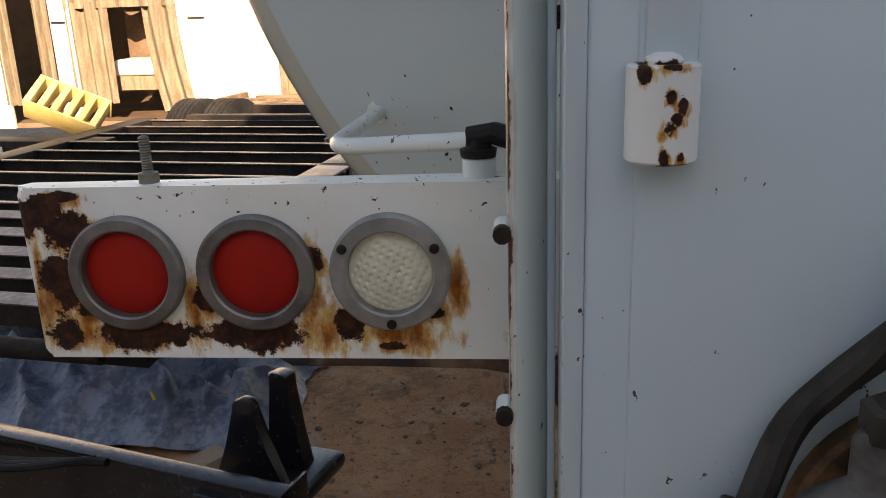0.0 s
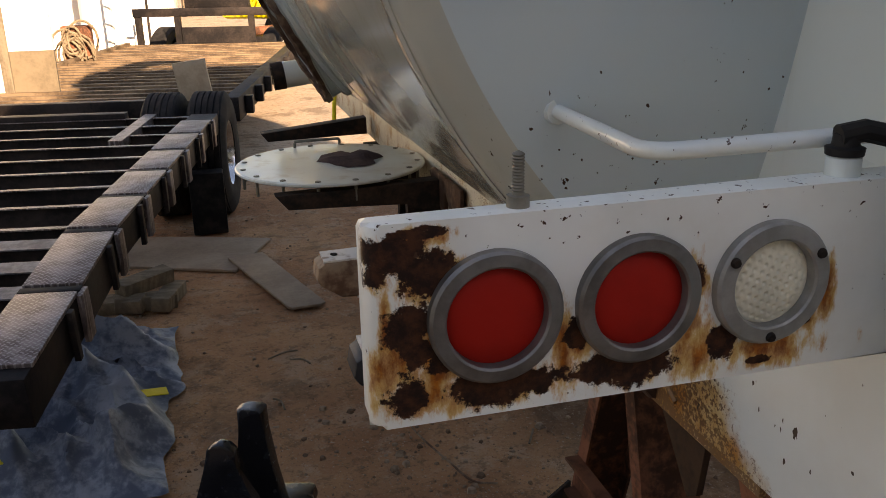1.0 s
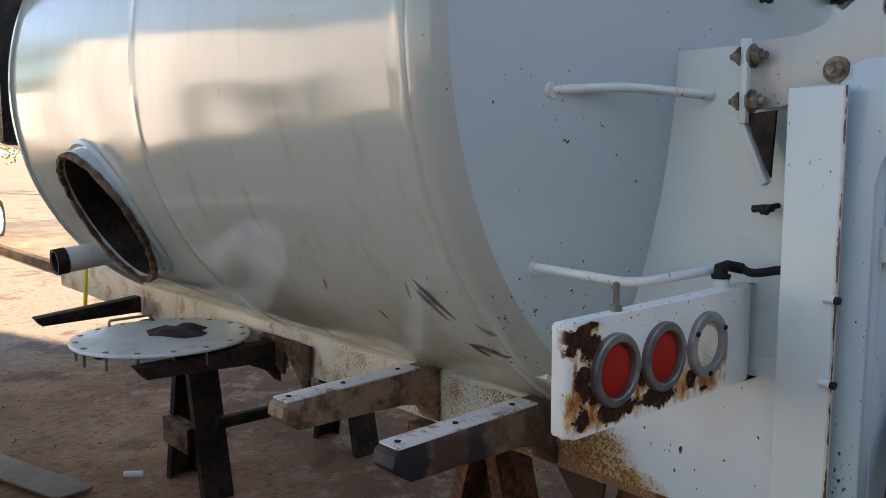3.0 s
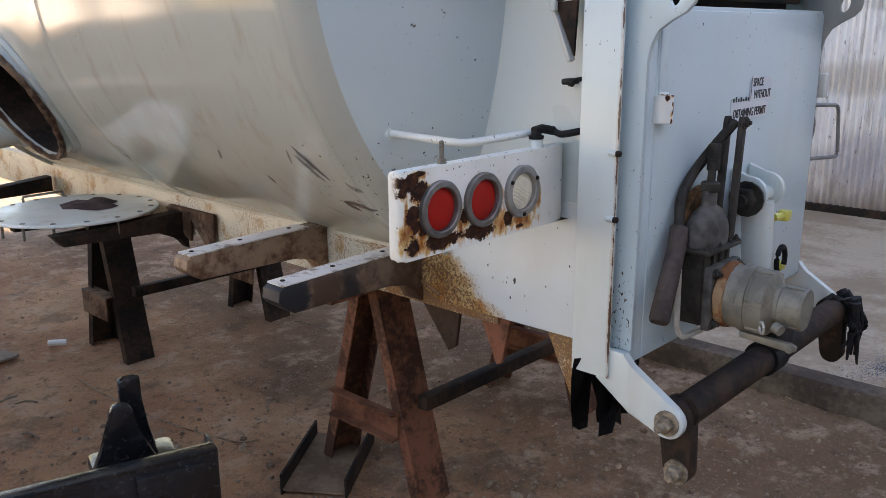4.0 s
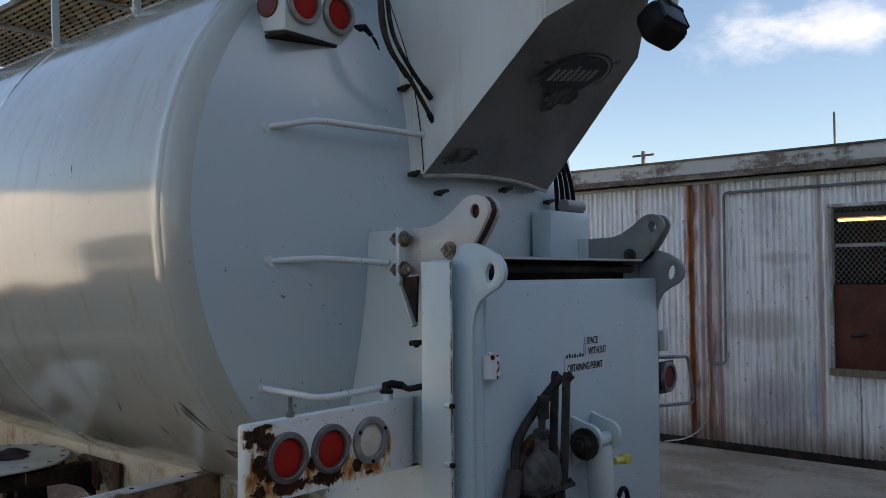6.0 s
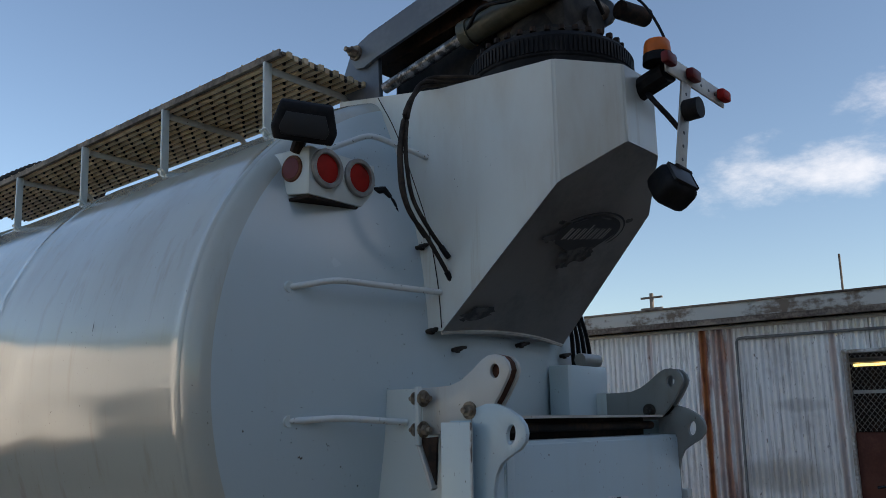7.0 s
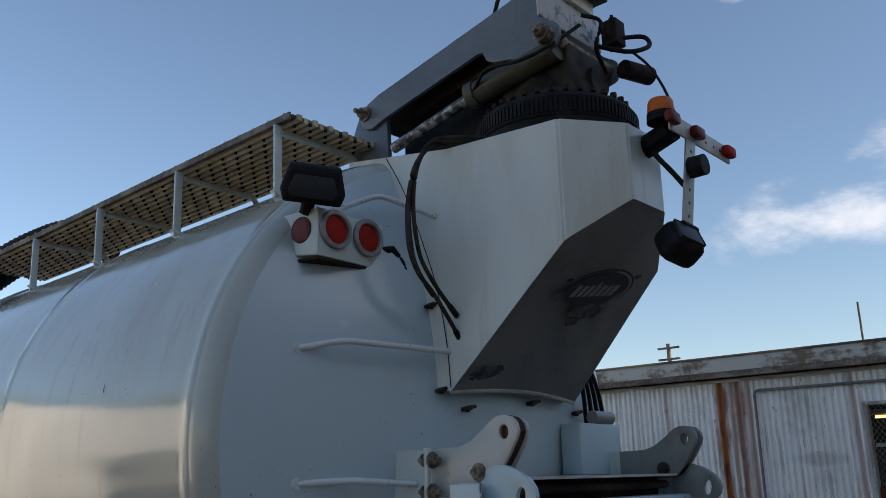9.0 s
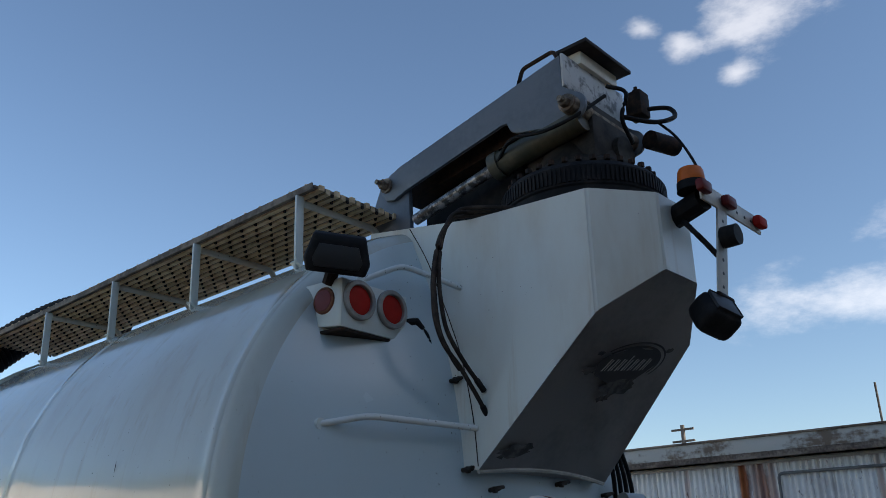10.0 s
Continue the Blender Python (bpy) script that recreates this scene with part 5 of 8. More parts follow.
# ---- turret, boom, hoses ----
def build_turret():
    c = (0, 0.75, 0)
    t = part("turret_ring", lt([(0.24, 3.03), (0.287, 3.035), (0.287, 3.085), (0.294, 3.09), (0.294, 3.158), (0.286, 3.163), (0.278, 3.178), (0.18, 3.19), (0, 3.195)], c, (0, 0, 1), 72), RUBBER, body, "black toothed turret ring")
    for i in range(116):
        a = 2 * math.pi * i / 116
        m = Matrix.Translation(c) @ Matrix.Rotation(a, 4, "Z")
        part("tooth", bx(0.29, 0.299, -0.0045, 0.0045, 3.098, 3.15, m=m), RUBBER, t, smooth=0)
    for i in range(34):
        a = 2 * math.pi * i / 34
        m = Matrix.Translation(c) @ Matrix.Rotation(a, 4, "Z")
        bm = bmesh.new()
        lathe(bm, [(0.012, 3.188), (0.012, 3.205), (0, 3.207)], (0.262, 0, 0), (0, 0, 1), 6)
        bmesh.ops.transform(bm, matrix=m, verts=bm.verts)
        part("ring_bolt", bm, DARKRUST, t)
    part("turret_base", lt([(0.20, 3.178), (0.20, 3.23), (0.165, 3.26), (0.14, 3.33), (0, 3.34)], c, (0, 0, 1), 32), VALVE, t)
    return t


turret = build_turret()


def build_boom():
    side = [(0.67, 3.642), (0.672, 3.512), (0.652, 3.49)] + arc(0.634, 3.414, 0.056, 100, 285, 10) + [(0.70, 3.362), (0.88, 3.40), (0.91, 3.42), (0.924, 3.461), (0.95, 3.464), (1.458, 3.363), (1.53, 3.335), (1.58, 3.345), (1.612, 3.385), (1.60, 3.43), (1.56, 3.458), (1.50, 3.477)]
    bm = part("boom", pr(side, "x", -0.205, -0.19, 0.003), BOOM, body, "grey steel boom folded forward on the turret")
    part("side_plate", pr(side, "x", 0.19, 0.205, 0.003), BOOM, bm)
    part("end_plate", bx(-0.207, 0.207, 0.657, 0.669, 3.506, 3.646, 0.004), ENDGREY, bm, "scuffed white end plate")
    part("top_cover", pr([(0.672, 3.62), (0.672, 3.638), (1.5, 3.47), (1.5, 3.455)], "x", -0.19, 0.19), BOOM, bm)
    part("inner_beam", pr([(0.9, 3.44), (0.9, 3.57), (1.55, 3.44), (1.55, 3.35)], "x", -0.12, 0.12), DARKRUST, bm)
    # added dark box: closes the view through and paints the boom's inside dark
    part("interior_fill", pr([(0.95, 3.10), (0.95, 3.40), (1.47, 3.33), (1.47, 3.10)], "x", -0.08, 0.17, 0.01), RUBBER, body, "added dark fill for the shaded inside of the boom")
    lamp_top = part("light_bar", bx(-0.145, 0.17, 0.59, 0.73, 3.695, 3.712, 0.004), DECK, bm, "flat panel light on the boom end")
    # cream block: the panel's bright lit underside is put into its colour
    part("light_face", bx(-0.11, 0.14, 0.64, 0.72, 3.64, 3.693, 0.003), CREAMGLOW, lamp_top)
    part("grab_loop", tb(bend([(-0.19, 0.69, 3.64), (-0.19, 0.705, 3.682), (-0.19, 0.85, 3.668), (-0.19, 0.875, 3.60)], 0.02), 0.008, 8), DARKRUST, bm)
    pin = part("pivot_pin", tb([(-0.235, 0.634, 3.414), (0.235, 0.634, 3.414)], 0.035, 20), RUSTB, bm, "rusty pivot pin")
    hexbolt(pin, (-0.235, 0.634, 3.414), (-1, 0, 0), 0.022, 0.03, RUSTB)
    hexbolt(bm, (-0.205, 1.575, 3.412), (-1, 0, 0), 0.022, 0.04, RUSTB)
    fork = part("boom_fork", pr([(1.47, 3.44), (1.45, 3.10), (1.66, 3.10), (1.70, 3.28), (1.62, 3.46)], "x", -0.188, -0.165, 0.003), BOOM, body, "grey boom rest plate")
    part("fork_side", pr([(1.47, 3.44), (1.45, 3.10), (1.66, 3.10), (1.70, 3.28), (1.62, 3.46)], "x", 0.165, 0.188, 0.003), BOOM, fork)
    cyl = part("boom_cylinder", tb([(-0.16, 0.62, 3.38), (-0.16, 1.0, 3.328)], 0.048, 20), OLIVE, body, "olive hydraulic boom cylinder")
    part("gland_nut", tb([(-0.16, 0.985, 3.33), (-0.16, 1.025, 3.324)], 0.055, 20), OLIVE, cyl)
    part("rod", tb([(-0.16, 1.02, 3.325), (-0.16, 1.45, 3.235)], 0.023, 16), ROD, cyl, "dull scratched cylinder rod")
    part("motor", tb([(0.05, 0.58, 3.31), (0.05, 0.74, 3.31)], 0.06, 20), VALVE, turret, "rusty slew motor")
    part("motor", tb([(0.16, 0.54, 3.385), (0.30, 0.51, 3.395)], 0.036, 18), DARKRUST, turret, "rusty slew motor")
    part("turret_post", bx(-0.13, 0.13, 0.6, 0.9, 3.2, 3.45, 0.01), VALVE, turret)
    for pts, r in ((((-0.05, 0.58, 3.54), (-0.02, 0.52, 3.5), (-0.03, 0.54, 3.40), (0.05, 0.55, 3.33)), 0.008),
                   (((0.0, 0.55, 3.42), (0.08, 0.47, 3.40), (0.18, 0.44, 3.45), (0.22, 0.48, 3.52), (0.18, 0.56, 3.53)), 0.009),
                   (((0.12, 0.48, 3.42), (0.13, 0.42, 3.34), (0.11, 0.36, 3.22), (0.07, 0.31, 3.09)), 0.005),
                   (((-0.2, 0.98, 3.32), (-0.24, 0.88, 3.36), (-0.24, 0.74, 3.34), (-0.22, 0.62, 3.36), (-0.1, 0.56, 3.47)), 0.007)):
        part("hose", tb(spline(pts), r, 8), RUBBER, bm)
    block = part("valve_block", bx(0.135, 0.205, 0.545, 0.613, 3.495, 3.60, 0.006), DARKRUST, bm, "dark hose fitting block")
    hexbolt(block, (0.17, 0.58, 3.60), (0, 0, 1), 0.014, 0.02, DARKRUST)
    return bm


ENDGREY = two_tone("scuffed_grey_paint", (0.16, 0.16, 0.155), (0.52, 0.52, 0.50), 22, 0.34, 0.50, 0.5)
CREAMGLOW = two_tone("cream_glow_face", (0.7, 0.64, 0.5), (0.8, 0.74, 0.6), 9, 0.4, 0.6, 0.4)
ROD = two_tone("dull_rod_steel", (0.08, 0.075, 0.07), (0.42, 0.41, 0.40), 30, 0.40, 0.58, 0.35, 0.6, 0.3, 0.002)
OLIVE = two_tone("olive_paint", (0.05, 0.05, 0.03), (0.085, 0.08, 0.05), 5, 0.35, 0.65, 0.45)
boom = build_boom()


# ---- light bracket on the right of the hopper ----
def build_light_bracket():
    y = 0.27
    bar = part("light_bracket", bx(-0.06, 0.39, y, y + 0.008, 2.992, 3.055, 0.002), GALV, body, "pale steel light bracket with drilled holes")
    part("beacon_base", lt([(0, 0), (0.05, 0), (0.048, 0.03), (0, 0.03)], (-0.036, y + 0.04, 3.035), (0, 0, 1), 20), RUBBER, bar)
    part("upright", bx(-0.032, 0.032, 0.001, 0.009, -0.35, 0.02, 0.002, m=pose(0.088, y, 3.0, 0, 15, 0)), GALV, bar)
    for k in range(6):
        at = pose(0.088, y, 3.0, 0, 15, 0) @ Vector((0, 0.0008, -0.05 - 0.05 * k))
        part("bolt_hole", lt([(0, 0), (0.006, 0), (0.006, 0.001), (0, 0.001)], at, (0, -1, 0), 10), INK, bar)
    for x in (0.2, 0.26, 0.31):
        part("bolt_hole", lt([(0, 0), (0.006, 0), (0.006, 0.001), (0, 0.001)], (x, y, 3.02), (0, -1, 0), 10), INK, bar)
    part("arm", tb([(-0.01, y + 0.02, 3.01), (0.02, 0.42, 2.985)], 0.04, 10), RUBBER, bar)
    b = part("beacon", lt([(0, 0), (0.043, 0), (0.045, 0.008), (0.042, 0.038), (0.037, 0.048), (0, 0.051)], (-0.036, y + 0.04, 3.066), (0, 0, 1), 24), AMBER, bar, "amber beacon lamp")
    for x in (-0.07, 0.11, 0.355):
        part("marker_light", bx(x - 0.035, x + 0.035, y - 0.03, y, 3.005, 3.045, 0.01), DARKRED if x < 0.3 else RED, bar, "small red marker light")
    part("camera_housing", lt([(0, 0), (0.035, 0), (0.036, 0.05), (0.03, 0.055), (0, 0.055)], (0.05, y - 0.055, 2.885), (0, 1, 0), 20), RUBBER, bar)
    part("bracket_bolt", tb([(-0.04, y, 2.675), (0.05, y, 2.67)], 0.012, 8), DARKRUST, bar)
    wl = part("work_light", bx(-0.065, 0.065, -0.05, 0.05, -0.06, 0.06, 0.03, m=pose(-0.04, y + 0.02, 2.61, -35, 15, -20), seg=3), RUBBER, bar, "black square work light")
    part("lens", bx(-0.05, 0.05, -0.055, -0.048, -0.045, 0.045, 0.008, m=pose(-0.04, y + 0.02, 2.61, -35, 15, -20)), SMOKE, wl)
    part("cable", tb(spline([(0.01, 0.38, 2.97), (-0.04, 0.33, 2.91), (-0.01, 0.3, 2.86), (0.02, 0.28, 2.82)]), 0.009, 8), RUBBER, bar)
    part("cable", tb(spline([(0.2, 0.44, 3.15), (0.16, 0.36, 3.10), (0.1, 0.3, 3.05)]), 0.008, 8), RUBBER, bar)


HOSE = two_tone("dusty_hose", (0.03, 0.024, 0.02), (0.075, 0.058, 0.046), 8, 0.4, 0.65, 0.7)
SMOKE = Mat("smoky_lens", 0.5).colour((0.012, 0.013, 0.014)).m
build_light_bracket()


# ---- upper lights on the head ----
def upper_lights():
    yf = 1.16
    out = [(-0.825, yf + 0.27), (-0.812, yf + 0.14), (-0.797, yf - 0.012), (-0.50, yf), (-0.50, yf + 0.24)]
    bm = bmesh.new()
    lo = [bm.verts.new((x, y, 2.605 + (0.02 if y > yf + 0.1 else 0))) for x, y in out]
    hi = [bm.verts.new((x, y, 2.765)) for x, y in out]
    bm.faces.new(lo)
    bm.faces.new(hi)
    for i in range(5):
        bm.faces.new((lo[i], lo[(i + 1) % 5], hi[(i + 1) % 5], hi[i]))
    bmesh.ops.bevel(bm, geom=bm.edges[:], offset=0.004, segments=2, affect="EDGES", profile=0.5)
    b = part("upper_lamp_box", bm, WHITE, body, "white upper lamp box with three red lights")
    # thin plate added to darken the underside of the lamp box
    part("bottom_plate", pr([(x * 0.998, y + 0.003) for x, y in out], "z", 2.594, 2.6045, 0.002), DARKRUST, b, "added dark underside plate")
    lamp(b, -0.725, yf - 0.014, 2.702, RED, r=0.066, pale=True)
    lamp(b, -0.577, yf - 0.008, 2.703, RED, r=0.066, pale=True)
    way, at = Vector((0.994, 0.105, 0)), Vector((-0.8045, yf + 0.062, 2.70))
    q = part("tail_light", lt([(0.0, 0.0), (0.037, -0.0), (0.035, -0.008), (0, -0.010)], at, way, 32), DARKRED, b, "dark red side light")
    part("bezel", lt([(0.036, 0.002), (0.036, -0.008), (0.043, -0.006), (0.045, 0.002)], at, way, 32), RUST, q, "rusty ring")
    part("cable", tb(spline([(-0.44, yf + 0.0, 2.672), (-0.425, yf - 0.02, 2.64), (-0.41, yf - 0.03, 2.58), (-0.395, yf - 0.03, 2.52)]), 0.010, 8), RUBBER, b)
    part("plug", tb([(-0.53, yf + 0.04, 2.682), (-0.475, yf + 0.01, 2.678), (-0.455, yf, 2.685), (-0.435, yf - 0.01, 2.66)], 0.02, 10, radii=[0.014, 0.02, 0.017, 0.013]), RUBBER, b)
    # work light: a wide lens below a sloping hood
    m = pose(-0.825, yf - 0.02, 2.828, 14, 5, -36)
    six = ((-1, -0.35), (-0.88, -1), (0.88, -1), (1, -0.35), (0.78, 1), (-0.78, 1))
    bm = bmesh.new()
    ring = [[bm.verts.new(m @ Vector((x * w, y, z0 + z * h))) for x, z in six] for w, y, z0, h in ((0.090, -0.050, -0.010, 0.050), (0.104, -0.042, -0.004, 0.060), (0.104, -0.012, 0.004, 0.064), (0.078, 0.048, 0.018, 0.052), (0.055, 0.062, 0.020, 0.036))]
    for p, q2 in zip(ring, ring[1:]):
        for k in range(6):
            bm.faces.new((p[k], p[(k + 1) % 6], q2[(k + 1) % 6], q2[k]))
    bm.faces.new(ring[0])
    bm.faces.new(ring[-1])
    bmesh.ops.bevel(bm, geom=bm.edges[:], offset=0.006, segments=2, affect="EDGES", profile=0.5)
    wl = part("work_light", bm, RUBBER, body, "black work light with a sloping hood")
    bm = pr([(x * 0.078, -0.012 + z * 0.036) for x, z in six], "y", -0.055, -0.049, 0.002)
    bmesh.ops.transform(bm, matrix=m, verts=bm.verts)
    part("lens", bm, SMOKE, wl)
    part("stem", tb([(-0.80, yf + 0.05, 2.755), (-0.81, yf + 0.01, 2.81)], 0.022, 10), DARKRUST, wl)


upper_lights()

# hanging hoses between hopper and head
HANG = (
    ((-0.30, 0.84, 3.06), (-0.345, 0.93, 3.075), (-0.39, 1.0, 3.075), (-0.455, 1.0, 3.01), (-0.525, 0.985, 2.915), (-0.558, 0.98, 2.792), (-0.565, 0.975, 2.71), (-0.56, 0.97, 2.63), (-0.527, 0.965, 2.558), (-0.462, 0.96, 2.499), (-0.392, 0.955, 2.419), (-0.358, 0.95, 2.372)),
    ((-0.29, 0.86, 3.055), (-0.35, 0.97, 3.068), (-0.43, 1.0, 3.045), (-0.49, 0.99, 2.96), (-0.524, 0.98, 2.875), (-0.536, 0.975, 2.798), (-0.536, 0.97, 2.716), (-0.514, 0.965, 2.61), (-0.452, 0.955, 2.521), (-0.373, 0.95, 2.447)),
    ((-0.28, 0.9, 3.05), (-0.36, 0.99, 3.055), (-0.44, 1.0, 3.02), (-0.505, 0.99, 2.93), (-0.545, 0.985, 2.80), (-0.55, 0.98, 2.70), (-0.535, 0.975, 2.60), (-0.49, 0.97, 2.53), (-0.455, 0.965, 2.49)),
)
for k, pts in enumerate(HANG):
    h = part("hose", tb(spline(pts), 0.0072, 8), HOSE, body, "hanging brown hydraulic hose")
    a, b = Vector(pts[-2]), Vector(pts[-1])
    if k < 2:
        part("hose_end", tb([b.lerp(a, 0.25), b + (b - a).normalized() * 0.02], 0.0098, 8), RUBBER, h)
part("hose", tb(spline([(-0.22, 1.12, 3.12), (-0.1, 1.15, 3.13), (0.0, 1.2, 3.16), (0.05, 1.25, 3.2)]), 0.014, 8), RUBBER, body)


part("weld_seam", tb(spline([(-0.43, 1.215, 3.05), (-0.415, 1.14, 2.906), (-0.385, 1.075, 2.70), (-0.368, 1.03, 2.54), (-0.362, 0.995, 2.35), (-0.362, 0.98, 2.2)]), 0.0018, 6), DARKRUST, body, "dark cracked weld seam")


def stud_clip(x, y, z):
    c = part("stud_clip", tb([(x, y, z), (x, y - 0.045, z + 0.004)], 0.008, 8), VALVE, body, "dark wing clamp on a welded stud")
    part("wing", tb([(x - 0.022, y - 0.04, z - 0.006), (x - 0.004, y - 0.042, z + 0.006), (x + 0.02, y - 0.045, z + 0.008)], 0.006, 8), VALVE, c)
    part("wing_nut", lt([(0, 0), (0.012, 0), (0.012, 0.01), (0, 0.01)], (x, y - 0.02, z), (0, -1, 0), 6), VALVE, c)


for q in ((-0.259, 1.025, 2.135), (0.088, 1.01, 2.169), (0.45, 1.06, 2.15), (-0.366, 1.045, 2.192), (-0.37, 1.085, 2.483), (-0.56, 0.86, 1.655)):
    stud_clip(*q)
part("junction_box", bx(0.31, 0.60, 0.93, 1.02, 1.913, 2.105, 0.006), BLUEWHITE, body, "small white junction box")
part("hose_fitting", tb([(0.43, 0.95, 2.13), (0.56, 0.95, 2.13)], 0.026, 12), LUGGREY, body)
for k in range(4):
    part("hose", tb(spline([(0.36 + 0.022 * k, 1.02, 2.50), (0.43 + 0.035 * k, 0.99, 2.27), (0.55 + 0.045 * k, 1.05, 2.09), (0.64 + 0.03 * k, 1.05, 1.93)]), 0.009, 8), RUBBER, body)


# ---- walkway grating on top of the tank ----
GRATEDARK = two_tone("grey_brown_steel", (0.10, 0.085, 0.07), (0.26, 0.22, 0.18), 9, 0.35, 0.65, 0.6, 0.2)
def build_walkway():
    yfront, yback = 4.9, 1.55
    xo, xi, z = -0.62, -0.15, 3.275
    ww = part("walkway", bx(xo - 0.004, xo + 0.004, yback, yfront, z - 0.02, z + 0.008), GRATEDARK, body, "galvanised grating walkway on white posts")
    n = 12
    for i in range(1, n + 1):
        x = xo + (xi - xo) * i / n
        part("bearing_bar", bx(x - 0.011, x + 0.011, yback - 0.012 * (i % 2), yfront, z - 0.018, z + 0.004), GRATE, ww, smooth=0)
        # dark filler in each gap, drawn for the shaded sides of the bars
        part("gap_shade_strip", bx(x - 0.029, x - 0.0115, yback, yfront, z - 0.010, z + 0.002), GRATEDARK, ww, smooth=0)
    k = int((yfront - yback) / 0.10)
    for i in range(k + 1):
        y = yback + 0.10 * i
        for j in range(1, n):
            xx = xo + (xi - xo) * j / n + 0.02
            yy = y + 0.05 * (j % 2)
            part("tie", bx(xx - 0.005, xx + 0.005, yy - 0.004, yy + 0.004, z - 0.024, z - 0.012), DECK, ww, smooth=0)
        part("grip_tooth", bx(xo, xi, y + 0.04, y + 0.048, z + 0.003, z + 0.016), GRATE, ww, smooth=0)
    for y in (1.635, 2.365, 3.11, 3.88):
        post = part("walkway_post", bx(-0.018, 0.018, -0.006, 0.006, 0.0, 0.30, 0.002, m=pose(-0.603, y, 2.955, 0, -2, 0)), WHITE, ww, "white flat walkway post")
        part("cross_tube", tb(bend([(-0.59, y + 0.012, 3.235), (-0.20, y + 0.012, 3.235), (-0.15, y + 0.012, 3.12)], 0.04), 0.014, 10), LUGPAINT, post)
        part("post_foot", bx(-0.03, 0.03, -0.02, 0.02, -0.004, 0.005, 0.002, m=pose(-0.602, y, 2.968, 0, 33, 0)), WHITE, post)


build_walkway()
part("top_ridge", bx(-0.14, 0.14, 1.5, 4.22, 3.12, 3.17, 0.01), WHITE, body)


def build_suction_hose():
    """A thick ribbed hose arched beyond the walkway."""
    pts = spline([(-0.85, 5.0, 2.75), (-0.62, 5.0, 3.08), (-0.40, 5.0, 3.32), (-0.16, 5.0, 3.52), (0.08, 5.0, 3.64), (0.4, 5.0, 3.6)], 9)
    fine = []
    for a, b in zip(pts, pts[1:]):
        fine += [a, a.lerp(b, 0.5)]
    part("suction_hose", tb(fine, 0.12, 20, radii=[0.125 if i % 2 else 0.105 for i in range(len(fine))]), RUBBER, body, "thick black ribbed suction hose", 20)


build_suction_hose()


# ---- drain valve on the door ----
def build_valve():
    cx, cz = -0.325, 1.112
    sec = [(cx - 0.085, 1.232), (cx - 0.085, 1.06), (cx - 0.065, 1.03), (cx + 0.055, 1.03), (cx + 0.07, 1.06), (cx + 0.07, 1.232)]
    v = part("gate_valve", pr(sec, "y", 0.515, 0.585, 0.008), VALVE, door, "dark cast iron lever gate valve")
    for x in (-0.075, -0.035, 0.005, 0.045):
        part("rib", bx(cx + x - 0.006, cx + x + 0.006, 0.507, 0.517, 1.05, 1.225, 0.002), VALVE, v)
    fl = part("flange", bx(cx - 0.105, cx + 0.085, 0.49, 0.595, 1.228, 1.242, 0.005), VALVE, v)
    for x in (-0.09, -0.03, 0.03, 0.07):
        hexbolt(fl, (cx + x, 0.502, 1.242), (0, 0, 1), 0.008, 0.008, VALVE)
    bm = lt([(0.085, 0.0), (0.085, 0.035), (0.078, 0.06), (0.06, 0.085), (0.034, 0.10), (0.030, 0.105), (0.030, 0.135), (0.025, 0.142), (0, 0.145)], (0, 0, 0), (0, 0, 1), 28)
    for q in bm.verts:
        q.co.y *= 0.55
    bmesh.ops.translate(bm, vec=(cx - 0.015, 0.545, 1.24), verts=bm.verts)
    part("bonnet", bm, IRON, v, "grey domed valve bonnet")
    part("gland_nut", lt([(0.026, 0), (0.026, 0.022), (0.02, 0.026), (0, 0.026)], (cx - 0.015, 0.545, 1.378), (0, 0, 1), 6), VALVE, v)
    part("stem", tb([(cx - 0.013, 0.545, 1.39), (cx - 0.008, 0.545, 1.46)], 0.0105, 10), VALVE, v)
    part("stem_link", bx(cx - 0.014, cx + 0.016, 0.535, 0.561, 1.43, 1.50, 0.004), VALVE, v)
    lev = spline([(-0.248, 0.533, 1.55), (-0.30, 0.562, 1.488), (-0.333, 0.592, 1.428), (-0.368, 0.597, 1.39), (-0.399, 0.594, 1.352), (-0.43, 0.577, 1.275)])
    L = part("lever", tb(lev, 0.0135, 10), VALVE, v, "curved dark lever with a rubber grip")
    part("grip", tb([(-0.423, 0.58, 1.29), (-0.445, 0.572, 1.25), (-0.565, 0.546, 1.085), (-0.569, 0.545, 1.079)], 0.024, 16, radii=[0.025, 0.024, 0.026, 0.022]), GRIP, L, "worn brown rubber grip")
    part("backing_disc", lt([(0, 0.0), (0.11, 0.0), (0.115, 0.004), (0.115, 0.02), (0, 0.021)], (-0.28, 0.586, 1.265), (0, 1, 0), 40), DISCRUST, v, "rusty round backing flange")
    for y in (0.505, 0.545):
        part("guide_bar", pr([(-0.292, 1.24), (-0.26, 1.24), (-0.238, 1.555), (-0.245, 1.565), (-0.262, 1.565), (-0.268, 1.555)], "y", y, y + 0.012, 0.002), VALVE, v)
    hexbolt(L, (-0.25, 0.505, 1.55), (0, -1, 0), 0.011, 0.010, VALVE)
    hexbolt(L, (-0.305, 0.55, 1.488), (0, -1, 0), 0.010, 0.010, VALVE)
    part("hook_strip", tb(bend([(-0.452, 0.56, 1.22), (-0.452, 0.555, 1.03), (-0.43, 0.55, 1.0), (-0.34, 0.54, 1.0)], 0.03), 0.008, 8), GALV, v, "pale bent steel strip")
    plate = part("valve_plate", bx(cx - 0.085, cx + 0.08, 0.488, 0.512, 1.025, 1.195, 0.005), IRON, v)
